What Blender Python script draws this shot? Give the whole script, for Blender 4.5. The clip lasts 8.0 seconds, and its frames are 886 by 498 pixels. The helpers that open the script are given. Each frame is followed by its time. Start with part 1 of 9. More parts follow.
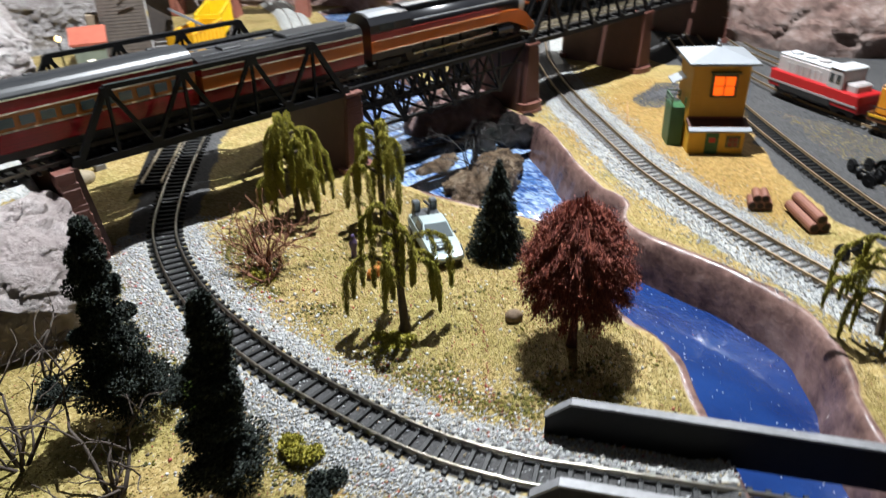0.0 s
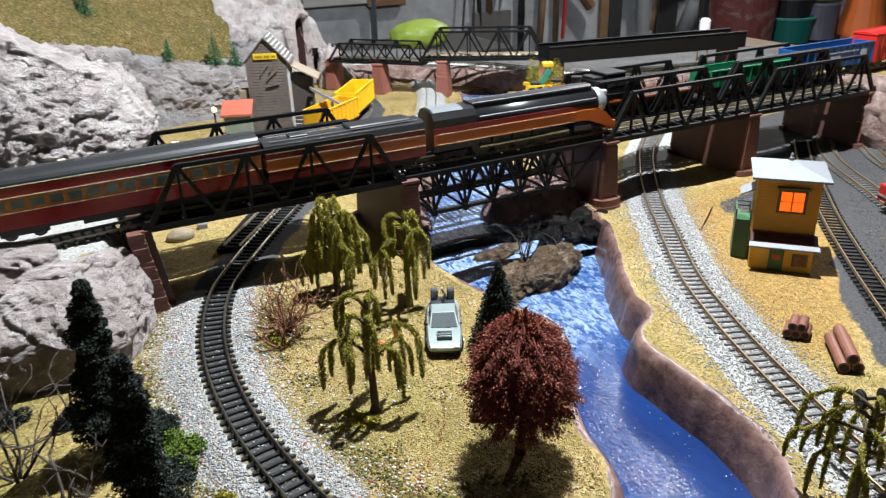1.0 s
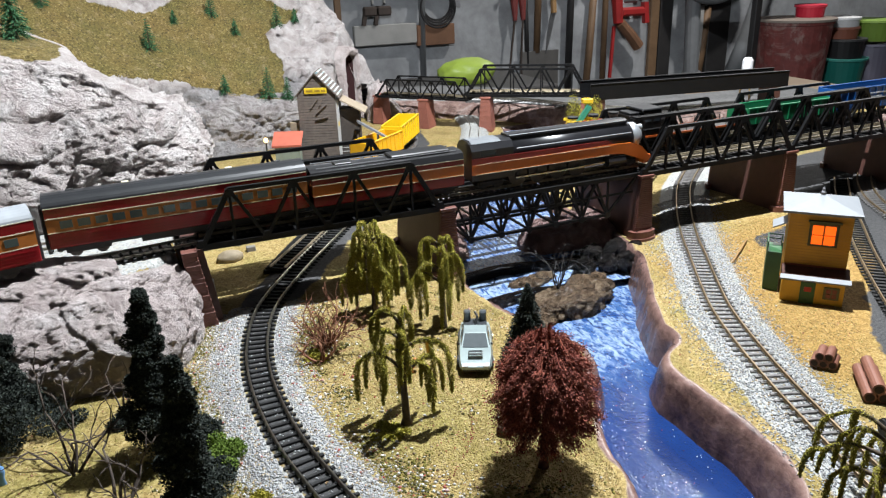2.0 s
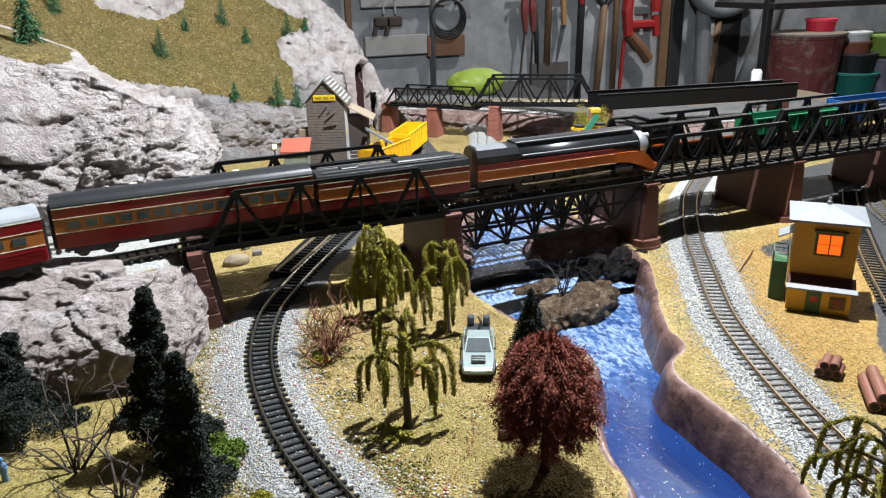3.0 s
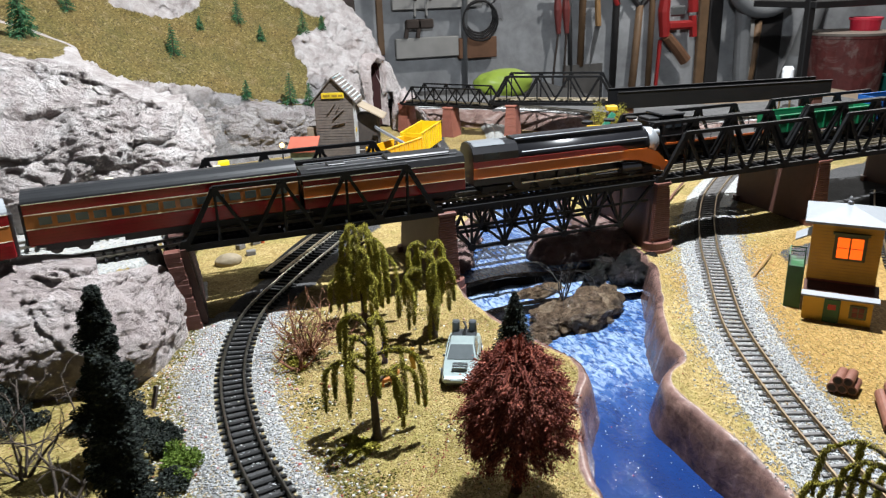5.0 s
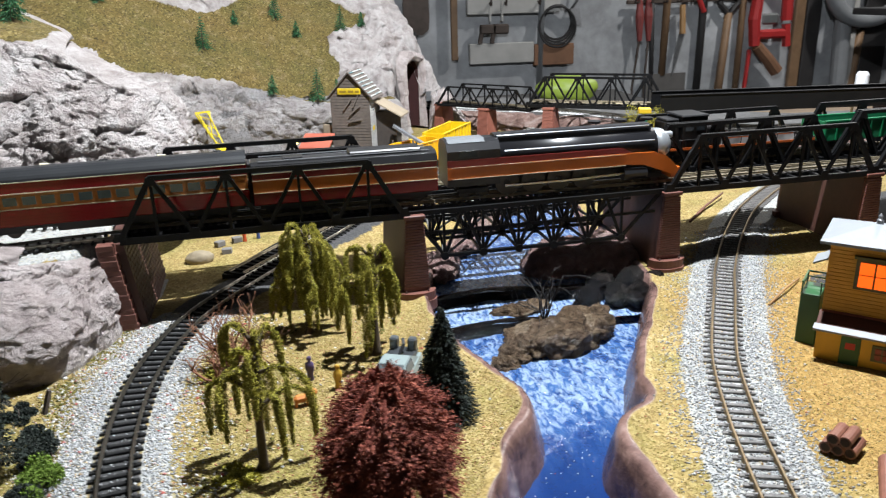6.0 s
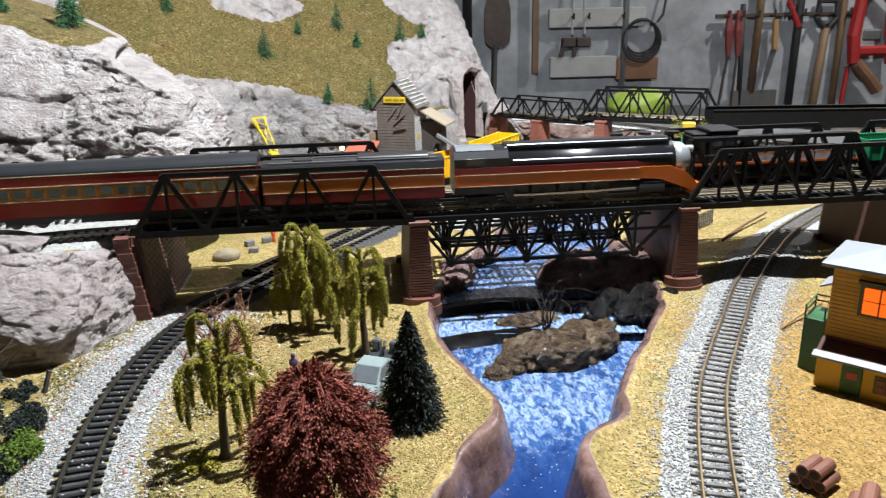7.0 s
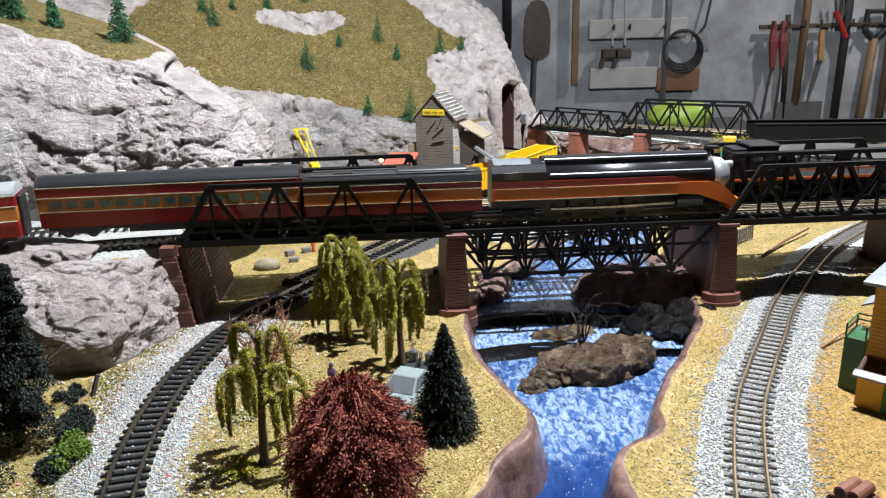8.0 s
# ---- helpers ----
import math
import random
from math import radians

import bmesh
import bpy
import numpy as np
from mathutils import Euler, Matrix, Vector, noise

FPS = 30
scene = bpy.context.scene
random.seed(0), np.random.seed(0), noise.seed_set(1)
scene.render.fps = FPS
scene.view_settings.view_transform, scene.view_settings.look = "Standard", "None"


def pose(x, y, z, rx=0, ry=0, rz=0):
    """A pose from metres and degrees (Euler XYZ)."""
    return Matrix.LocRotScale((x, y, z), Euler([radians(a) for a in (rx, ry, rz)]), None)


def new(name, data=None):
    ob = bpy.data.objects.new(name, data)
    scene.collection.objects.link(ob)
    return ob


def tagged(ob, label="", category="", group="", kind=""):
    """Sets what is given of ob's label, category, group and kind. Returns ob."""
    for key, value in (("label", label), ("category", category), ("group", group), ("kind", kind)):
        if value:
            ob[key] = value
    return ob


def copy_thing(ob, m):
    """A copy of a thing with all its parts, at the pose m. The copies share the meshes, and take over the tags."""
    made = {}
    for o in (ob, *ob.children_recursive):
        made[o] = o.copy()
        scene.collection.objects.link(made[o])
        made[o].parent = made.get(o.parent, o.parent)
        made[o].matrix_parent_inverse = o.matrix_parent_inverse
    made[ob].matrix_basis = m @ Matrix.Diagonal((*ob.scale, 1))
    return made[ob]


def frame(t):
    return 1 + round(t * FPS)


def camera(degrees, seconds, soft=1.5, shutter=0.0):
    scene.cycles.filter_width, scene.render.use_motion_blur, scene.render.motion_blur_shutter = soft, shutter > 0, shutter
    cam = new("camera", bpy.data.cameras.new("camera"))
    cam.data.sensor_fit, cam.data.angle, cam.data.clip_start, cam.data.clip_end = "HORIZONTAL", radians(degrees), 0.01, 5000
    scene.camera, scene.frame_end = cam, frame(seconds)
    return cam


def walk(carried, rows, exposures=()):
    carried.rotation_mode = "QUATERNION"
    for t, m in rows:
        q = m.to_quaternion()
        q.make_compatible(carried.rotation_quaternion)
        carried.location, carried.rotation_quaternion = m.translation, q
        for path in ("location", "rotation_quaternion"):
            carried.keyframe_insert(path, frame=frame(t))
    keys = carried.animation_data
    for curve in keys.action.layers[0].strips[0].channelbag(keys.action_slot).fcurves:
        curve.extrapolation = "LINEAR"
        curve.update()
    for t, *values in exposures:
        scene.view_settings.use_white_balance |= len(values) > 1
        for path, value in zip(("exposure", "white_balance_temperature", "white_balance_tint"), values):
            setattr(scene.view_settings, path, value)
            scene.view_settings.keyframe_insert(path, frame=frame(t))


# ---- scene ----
cam = camera(61.4, 8.0, 1.25, 0.4)
PATH = [
    (0.0, pose(-0.3372, -0.5155, 0.2645, 60.87, 1.00, -39.89)),
    (0.5, pose(-0.2775, -0.5566, 0.2832, 63.69, 1.53, -30.00)),
    (1.0, pose(-0.2355, -0.5985, 0.2931, 66.04, 1.72, -24.26)),
    (1.5, pose(-0.2339, -0.6208, 0.2928, 67.87, 2.02, -21.60)),
    (2.0, pose(-0.2385, -0.6277, 0.2936, 68.94, 1.83, -20.57)),
    (3.5, pose(-0.2351, -0.6325, 0.2875, 69.93, 1.40, -19.59)),
    (4.0, pose(-0.2326, -0.6330, 0.2876, 69.95, 1.63, -19.41)),
    (4.5, pose(-0.2213, -0.6314, 0.2839, 70.00, 1.88, -18.84)),
    (6.0, pose(-0.0743, -0.5742, 0.2456, 71.08, 1.65, -9.92)),
    (6.5, pose(-0.0220, -0.5773, 0.2389, 71.67, 1.41, -6.17)),
    (7.0, pose(-0.0080, -0.5854, 0.2405, 72.19, 1.36, -2.97)),
    (7.5, pose(-0.0094, -0.5892, 0.2441, 72.72, 1.44, -0.84)),
    (8.0, pose(-0.0080, -0.5911, 0.2449, 73.00, 1.50, -0.05)),
]
walk(cam, PATH)

import itertools
# ---- world, lamp, exposure ----
world = bpy.data.worlds.new("world")
scene.world = world
world.use_nodes = True
world.node_tree.nodes["Background"].inputs[0].default_value = (0.75, 0.85, 1.0, 1)
world.node_tree.nodes["Background"].inputs[1].default_value = 0.0006


def lamp(name, kind, at, watts, colour, size):
    d = bpy.data.lights.new(name, kind)
    d.energy, d.color, d.shadow_soft_size = watts, colour, size
    ob = new(name, d)
    ob.location = at
    return ob


# Unseen lamp, added to brighten the right part of the back wall.
lamp("unseen_wall_lamp", "POINT", (2.6, 2.2, 2.02), 150, (1.0, 0.99, 0.97), 0.06)
lamp("ceiling_bulb", "POINT", (0.21, 0.0, 1.05), 150, (0.945, 1.0, 1.055), 0.013)


# ---- materials ----
class Mat:
    """Small builder of node materials."""

    def __init__(self, name):
        self.m = bpy.data.materials.new(name)
        self.m.use_nodes = True
        self.t = self.m.node_tree
        self.b = self.t.nodes["Principled BSDF"]
        self.c = None

    def node(self, kind, **kw):
        n = self.t.nodes.new(kind)
        for k, v in kw.items():
            n.inputs[k].default_value = v
        return n

    def put(self, a, b):
        self.t.links.new(a, b)

    def coords(self):
        if self.c is None:
            self.c = self.t.nodes.new("ShaderNodeTexCoord").outputs["Object"]
        return self.c

    def noise(self, scale, detail=4.0, rough=0.6, warp=0.0, where=None):
        n = self.node("ShaderNodeTexNoise", Scale=scale, Detail=detail, Roughness=rough, Distortion=warp)
        self.put(where or self.coords(), n.inputs["Vector"])
        return n.outputs["Fac"]

    def cells(self, scale, out="Color", where=None):
        n = self.node("ShaderNodeTexVoronoi", Scale=scale)
        self.put(where or self.coords(), n.inputs["Vector"])
        return n.outputs[out]

    def ramp(self, fac, stops, hard=False):
        n = self.t.nodes.new("ShaderNodeValToRGB")
        if hard:
            n.color_ramp.interpolation = "CONSTANT"
        e = n.color_ramp.elements
        while len(e) < len(stops):
            e.new(0.5)
        for k, (p, col) in zip(e, stops):
            k.position = p
            k.color = (*col, 1) if len(col) == 3 else col
        self.put(fac, n.inputs[0])
        return n.outputs[0]

    def mix(self, fac, a, b, mode="MIX"):
        n = self.t.nodes.new("ShaderNodeMix")
        n.data_type, n.blend_type = "RGBA", mode
        for sock, v in ((n.inputs[0], fac), (n.inputs[6], a), (n.inputs[7], b)):
            if hasattr(v, "links"):
                self.put(v, sock)
            elif isinstance(v, tuple):
                sock.default_value = (*v, 1)
            else:
                sock.default_value = v
        return n.outputs[2]

    def math(self, op, a, b=0.5):
        n = self.t.nodes.new("ShaderNodeMath")
        n.operation = op
        for sock, v in zip(n.inputs, (a, b)):
            if hasattr(v, "links"):
                self.put(v, sock)
            else:
                sock.default_value = v
        return n.outputs[0]

    def attr(self, name, out="Fac"):
        n = self.t.nodes.new("ShaderNodeAttribute")
        n.attribute_name = name
        return n.outputs[out]

    def bump(self, height, dist, strength=1.0):
        n = self.node("ShaderNodeBump", Strength=strength, Distance=dist)
        self.put(height, n.inputs["Height"])
        self.put(n.outputs[0], self.b.inputs["Normal"])

    def base(self, col):
        if isinstance(col, tuple):
            self.b.inputs["Base Color"].default_value = (*col, 1)
        else:
            self.put(col, self.b.inputs["Base Color"])

    def set(self, **kw):
        for k, v in kw.items():
            k = k.replace("_", " ")
            if hasattr(v, "links"):
                self.put(v, self.b.inputs[k])
            else:
                self.b.inputs[k].default_value = v
        return self


def plain(name, col, rough=0.5, metal=0.0, vary=0.25, scale=220.0, bump=0.0, spec=0.5):
    """Paint, plastic or metal with worn, uneven colour at two scales."""
    k = Mat(name)
    n = k.mix(0.5, k.noise(scale, 5), k.noise(scale * 0.13, 3))
    lo = tuple(c * (1 - vary) for c in col)
    hi = tuple(min(1, c * (1 + vary)) for c in col)
    k.base(k.ramp(n, [(0.3, lo), (0.7, hi)]))
    k.set(Roughness=rough, Metallic=metal)
    k.b.inputs["Specular IOR Level"].default_value = spec
    if bump:
        k.bump(k.noise(scale * 2, 4), bump, 0.6)
    return k.m


def scuffed(name, col, smear, rough=0.7, scale=9.0, share=0.5):
    """Old paint or plastic with pale smears and scratches across it."""
    k = Mat(name)
    base = k.ramp(k.noise(scale * 3, 5, 0.6), [(0.3, tuple(c * 0.7 for c in col)), (0.7, tuple(min(1, c * 1.25) for c in col))])
    marks = k.ramp(k.noise(scale, 7, 0.72, 1.4), [(0.50, (0, 0, 0)), (0.66, (1, 1, 1))])
    k.base(k.mix(k.math("MULTIPLY", marks, share), base, smear))
    k.set(Roughness=rough)
    return k.m


def pieces(name, stops, rough=0.7, spec=0.3):
    """Colour picked at random for each loose island of a mesh."""
    k = Mat(name)
    g = k.t.nodes.new("ShaderNodeNewGeometry")
    k.base(k.ramp(g.outputs["Random Per Island"], stops))
    k.set(Roughness=rough)
    k.b.inputs["Specular IOR Level"].default_value = spec
    return k.m


def pieces_grain(name, lo, hi):
    """Fine crushed stone seen from afar."""
    k = Mat(name)
    k.base(k.ramp(k.cells(420.0), [(0.1, lo), (0.7, hi)]))
    k.set(Roughness=0.9)
    k.bump(k.cells(420.0, "Distance"), 0.001, 0.7)
    return k.m


def ground_material():
    k = Mat("scatter_and_turf")
    grain = k.cells(560.0)
    gv = k.ramp(grain, [(0.0, (0.24, 0.155, 0.055)), (0.3, (0.42, 0.30, 0.115)), (0.65, (0.56, 0.42, 0.19)), (0.9, (0.68, 0.56, 0.33)), (1.0, (0.34, 0.28, 0.08))])
    tint = k.ramp(k.noise(17, 5, 0.65), [(0.32, (0.62, 0.57, 0.40)), (0.5, (0.90, 0.86, 0.70)), (0.68, (1.0, 0.98, 0.90))])
    sand = k.mix(1.0, gv, tint, "MULTIPLY")
    moss = k.ramp(grain, [(0.0, (0.10, 0.10, 0.01)), (0.5, (0.26, 0.23, 0.045)), (1.0, (0.46, 0.40, 0.12))])
    patch = k.ramp(k.noise(24, 5, 0.7), [(0.46, (0, 0, 0)), (0.66, (1, 1, 1))])
    col = k.mix(k.math("MULTIPLY", patch, 0.55), sand, moss)
    col = k.mix(k.attr("green"), col, moss)
    col = k.mix(k.attr("yellow"), col, k.mix(1.0, gv, (0.84, 0.66, 0.38), "MULTIPLY"))
    chips = k.ramp(k.cells(620.0), [(0.0, (0.20, 0.19, 0.18)), (0.3, (0.44, 0.44, 0.44)), (0.7, (0.60, 0.61, 0.60)), (1.0, (0.50, 0.40, 0.26))])
    edge = k.noise(160, 3)
    bal = k.ramp(k.math("ADD", k.attr("ballast"), k.math("MULTIPLY", k.math("SUBTRACT", edge, 0.5), 0.9)), [(0.42, (0, 0, 0)), (0.55, (1, 1, 1))])
    col = k.mix(bal, col, chips)
    cind = k.ramp(k.noise(420, 4), [(0.3, (0.03, 0.03, 0.032)), (0.7, (0.11, 0.107, 0.11))])
    cin = k.ramp(k.math("ADD", k.attr("cinder"), k.math("MULTIPLY", k.math("SUBTRACT", edge, 0.5), 0.8)), [(0.4, (0, 0, 0)), (0.6, (1, 1, 1))])
    col = k.mix(cin, col, cind)
    sm = k.t.nodes.new("ShaderNodeMapping")
    sm.inputs["Scale"].default_value = (1.0, 1.0, 1.4)
    k.put(k.coords(), sm.inputs["Vector"])
    strata = k.noise(24, 6, 0.6, 0.5, where=sm.outputs[0])
    strata = k.math("ADD", k.math("MULTIPLY", strata, 0.62), k.math("MULTIPLY", k.noise(120, 6, 0.7, 0.4), 0.38))
    bank = k.ramp(strata, [(0.36, (0.060, 0.036, 0.034)), (0.46, (0.17, 0.098, 0.088)), (0.56, (0.29, 0.175, 0.152)), (0.68, (0.42, 0.28, 0.25))])
    bk = k.ramp(k.attr("bank"), [(0.35, (0, 0, 0)), (0.6, (1, 1, 1))])
    col = k.mix(bk, col, bank)
    k.base(k.mix(1.0, col, (0.63, 0.63, 0.61), "MULTIPLY"))
    k.set(Roughness=k.ramp(bk, [(0, (0.9, 0.9, 0.9)), (1, (0.24, 0.24, 0.24))]))
    fine = k.math("MULTIPLY", k.math("ADD", k.noise(650, 3, 0.7), k.math("MULTIPLY", k.noise(220, 4), 0.8)), k.math("SUBTRACT", 1.0, bk))
    k.bump(k.math("ADD", fine, k.math("MULTIPLY", strata, k.math("MULTIPLY", bk, 2.0))), 0.0011, 0.6)
    return k.m


def rock_material(name, lo, mid, hi, dark=(0.10, 0.075, 0.07), rough=0.85, scale=1.0):
    k = Mat(name)
    n = k.noise(38 * scale, 8, 0.68, 0.6)
    col = k.ramp(n, [(0.30, lo), (0.5, mid), (0.68, hi)])
    stain = k.ramp(k.noise(17 * scale, 6, 0.7, 1.0), [(0.55, (0, 0, 0)), (0.74, (1, 1, 1))])
    col = k.mix(k.math("MULTIPLY", stain, 0.55), col, dark)
    k.base(k.mix(1.0, col, (0.80, 0.80, 0.80), "MULTIPLY"))
    k.set(Roughness=rough)
    k.bump(k.math("ADD", k.noise(48 * scale, 12, 0.74, 0.8), k.math("MULTIPLY", k.noise(210 * scale, 6, 0.72), 0.42)), 0.012, 1.0)
    return k.m


def water_material():
    k = Mat("painted_water")
    mp = k.t.nodes.new("ShaderNodeMapping")
    mp.inputs["Rotation"].default_value = (0, 0, radians(-20))
    mp.inputs["Scale"].default_value = (1.0, 0.45, 1.0)
    k.put(k.coords(), mp.inputs["Vector"])
    v = mp.outputs[0]
    deep = k.ramp(k.noise(25, 3, where=v), [(0.3, (0.006, 0.019, 0.085)), (0.7, (0.010, 0.035, 0.14))])
    foam = k.noise(230, 4, 0.6, 0.9, where=v)
    streak = k.ramp(k.math("ADD", foam, k.math("MULTIPLY", k.math("SUBTRACT", k.attr("foam"), 0.5), 0.30)), [(0.50, (0, 0, 0)), (0.70, (0.85, 0.85, 0.85))])
    calm = k.mix(k.attr("foam"), deep, k.ramp(k.noise(95, 4, 0.6, 1.0, where=v), [(0.35, (0.014, 0.046, 0.16)), (0.5, (0.030, 0.092, 0.26)), (0.66, (0.055, 0.13, 0.30))]))
    k.base(k.mix(k.math("MULTIPLY", streak, k.attr("foam")), calm, (0.36, 0.46, 0.58)))
    k.set(Roughness=0.07)
    k.b.inputs["Coat Weight"].default_value = 0.6
    k.b.inputs["Coat Roughness"].default_value = 0.05
    h = k.math("ADD", k.math("MULTIPLY", k.noise(110, 4, 0.55, 1.0, where=v), k.math("ADD", k.attr("foam"), 0.16)), k.math("MULTIPLY", k.noise(420, 2), 0.10))
    k.bump(h, 0.005, 0.9)
    return k.m


GROUND = ground_material()
WATER = water_material()
PLASTER = rock_material("plaster_rock", (0.44, 0.35, 0.33), (0.64, 0.545, 0.52), (0.82, 0.74, 0.72), (0.28, 0.20, 0.18), 0.62)
PINKROCK = rock_material("pink_plaster_rock", (0.17, 0.09, 0.075), (0.38, 0.24, 0.20), (0.62, 0.48, 0.43), (0.07, 0.04, 0.036), 0.5)
WETROCK = rock_material("wet_dark_rock", (0.006, 0.006, 0.006), (0.018, 0.016, 0.015), (0.06, 0.05, 0.045), (0.008, 0.008, 0.008), 0.12, 1.6)
TANROCK = rock_material("tan_river_rock", (0.055, 0.038, 0.026), (0.20, 0.135, 0.085), (0.40, 0.30, 0.20), (0.05, 0.036, 0.028), 0.22, 1.6)
BROWNROCK = rock_material("brown_rock", (0.13, 0.078, 0.073), (0.32, 0.195, 0.18), (0.50, 0.36, 0.32), (0.03, 0.02, 0.02), 0.4, 1.0)
BLACK = plain("black_plastic", (0.0045, 0.0045, 0.005), 0.5, 0, 0.4, 300, 0.0003, 0.25)
BROWN = plain("brown_plastic", (0.075, 0.031, 0.024), 0.55, 0, 0.2, 160, 0.0003)
BRICKRED = plain("red_brown_plastic", (0.14, 0.052, 0.038), 0.55, 0, 0.2, 160, 0.0004)
TIE = plain("tie_plastic", (0.010, 0.010, 0.010), 0.5, 0, 0.5, 500, 0.0003, 0.3)
TIEGREY = plain("weathered_tie", (0.12, 0.112, 0.106), 0.75, 0, 0.5, 500, 0.0004)
RAIL = plain("nickel_rail", (0.40, 0.37, 0.31), 0.28, 1.0, 0.25, 200)
DECKTIE = plain("dark_bridge_tie", (0.040, 0.035, 0.030), 0.7, 0, 0.5, 500, 0.0004)
DECKRAIL = plain("dull_bridge_rail", (0.30, 0.25, 0.17), 0.5, 0.7, 0.3, 200)
RAILBROWN = plain("weathered_rail", (0.30, 0.22, 0.13), 0.45, 0.8, 0.3, 200)
BARK = plain("bark", (0.075, 0.055, 0.035), 0.9, 0, 0.4, 500, 0.0006)
TWIG = plain("red_brown_twig", (0.20, 0.085, 0.045), 0.85, 0, 0.4, 500, 0.0004)
GREYTWIG = plain("grey_twig", (0.060, 0.045, 0.036), 0.9, 0, 0.4, 500, 0.0004)
WILLOW = pieces("willow_flock", [(0.0, (0.13, 0.12, 0.010)), (0.5, (0.27, 0.24, 0.026)), (1.0, (0.44, 0.39, 0.075))], 0.85)
MAPLE = pieces("maple_flock", [(0.0, (0.07, 0.015, 0.011)), (0.5, (0.20, 0.046, 0.029)), (1.0, (0.31, 0.095, 0.056))], 0.75)
DARKFIR = pieces("dark_fir_foam", [(0.0, (0.007, 0.009, 0.008)), (0.6, (0.020, 0.027, 0.022)), (1.0, (0.060, 0.074, 0.060))], 0.9)
FIR = pieces("fir_bristle", [(0.0, (0.012, 0.05, 0.02)), (0.6, (0.03, 0.11, 0.045)), (1.0, (0.07, 0.19, 0.08))], 0.8)
LIME = pieces("lime_foam", [(0.0, (0.055, 0.10, 0.010)), (1.0, (0.17, 0.25, 0.04))], 0.9)
STONECHIP = pieces("ballast_chips", [(0.0, (0.14, 0.135, 0.13)), (0.10, (0.22, 0.22, 0.22)), (0.5, (0.34, 0.35, 0.358)), (0.88, (0.43, 0.437, 0.44)), (0.95, (0.46, 0.36, 0.21)), (1.0, (0.26, 0.17, 0.08))], 0.8)
GRIT = pieces("turf_grit", [(0.0, (0.15, 0.095, 0.035)), (0.25, (0.25, 0.175, 0.065)), (0.5, (0.23, 0.20, 0.05)), (0.75, (0.36, 0.27, 0.11)), (0.95, (0.46, 0.38, 0.22)), (1.0, (0.30, 0.03, 0.04))], 0.9)
GLINT = pieces("grains_and_glints", [(0.0, (0.6, 0.62, 0.65)), (0.85, (0.7, 0.72, 0.75)), (0.9, (0.35, 0.02, 0.04)), (1.0, (0.30, 0.03, 0.05))], 0.4)
COAL = pieces("cinder_grit", [(0.0, (0.02, 0.02, 0.022)), (1.0, (0.13, 0.127, 0.13))], 0.8)


# ---- mesh building ----
def vnoise(p, scale, octaves=4, gain=0.5, seed=0):
    """Value noise in -1..1 for an n x 3 array."""
    p = np.asarray(p, float) * scale + 37.7 + seed * 11.3
    out, amp, tot = np.zeros(len(p)), 1.0, 0.0
    for _ in range(octaves):
        i = np.floor(p).astype(np.int64)
        f = p - i
        f = f * f * (3 - 2 * f)
        v = np.zeros(len(p))
        for dx in (0, 1):
            for dy in (0, 1):
                for dz in (0, 1):
                    h = (i[:, 0] + dx) * 374761393 + (i[:, 1] + dy) * 668265263 + (i[:, 2] + dz) * 2147483647 + seed * 97
                    h = (h ^ (h >> 13)) * 1274126177
                    h = ((h ^ (h >> 16)) & 0xFFFF) / 32767.5 - 1
                    w = (f[:, 0] if dx else 1 - f[:, 0]) * (f[:, 1] if dy else 1 - f[:, 1]) * (f[:, 2] if dz else 1 - f[:, 2])
                    v += h * w
        out += amp * v
        tot += amp
        amp *= gain
        p = p * 2.03 + 5.1
    return out / tot


def facets(p, scale, seed=0):
    """Broken planes: every cell of space leans its own way. Gives the lean, the cell's step and the nearness to a crack."""
    q = np.asarray(p, float) * scale + 51.3 + seed * 7.7
    q = q + 0.35 * np.c_[vnoise(q, 1.1, 2, 0.5, seed), vnoise(q, 1.1, 2, 0.5, seed + 1), vnoise(q, 1.1, 2, 0.5, seed + 2)]
    base = np.floor(q).astype(np.int64)
    f1, f2 = np.full(len(q), 9.0), np.full(len(q), 9.0)
    lean, rise = np.zeros(len(q)), np.zeros(len(q))

    def rnd(c, k):
        h = c[:, 0] * 374761393 + c[:, 1] * 668265263 + c[:, 2] * 2147483647 + (seed * 31 + k) * 974711
        h = (h ^ (h >> 13)) * 1274126177
        return ((h ^ (h >> 16)) & 0xFFFF) / 65535.0
    for o in itertools.product((-1, 0, 1), repeat=3):
        c = base + np.array(o)
        d = q - (c + np.c_[rnd(c, 1), rnd(c, 2), rnd(c, 3)])
        r = np.sqrt((d * d).sum(1))
        g = d[:, 0] * (rnd(c, 4) - 0.5) + d[:, 1] * (rnd(c, 5) - 0.5) + d[:, 2] * (rnd(c, 6) - 0.5)
        near = r < f1
        f2 = np.where(near, f1, np.minimum(f2, r))
        lean, rise, f1 = np.where(near, 2 * g, lean), np.where(near, rnd(c, 7) - 0.5, rise), np.where(near, r, f1)
    return lean, rise, np.exp(-(f2 - f1) / 0.10)


def unit(v):
    return Vector(v).normalized()


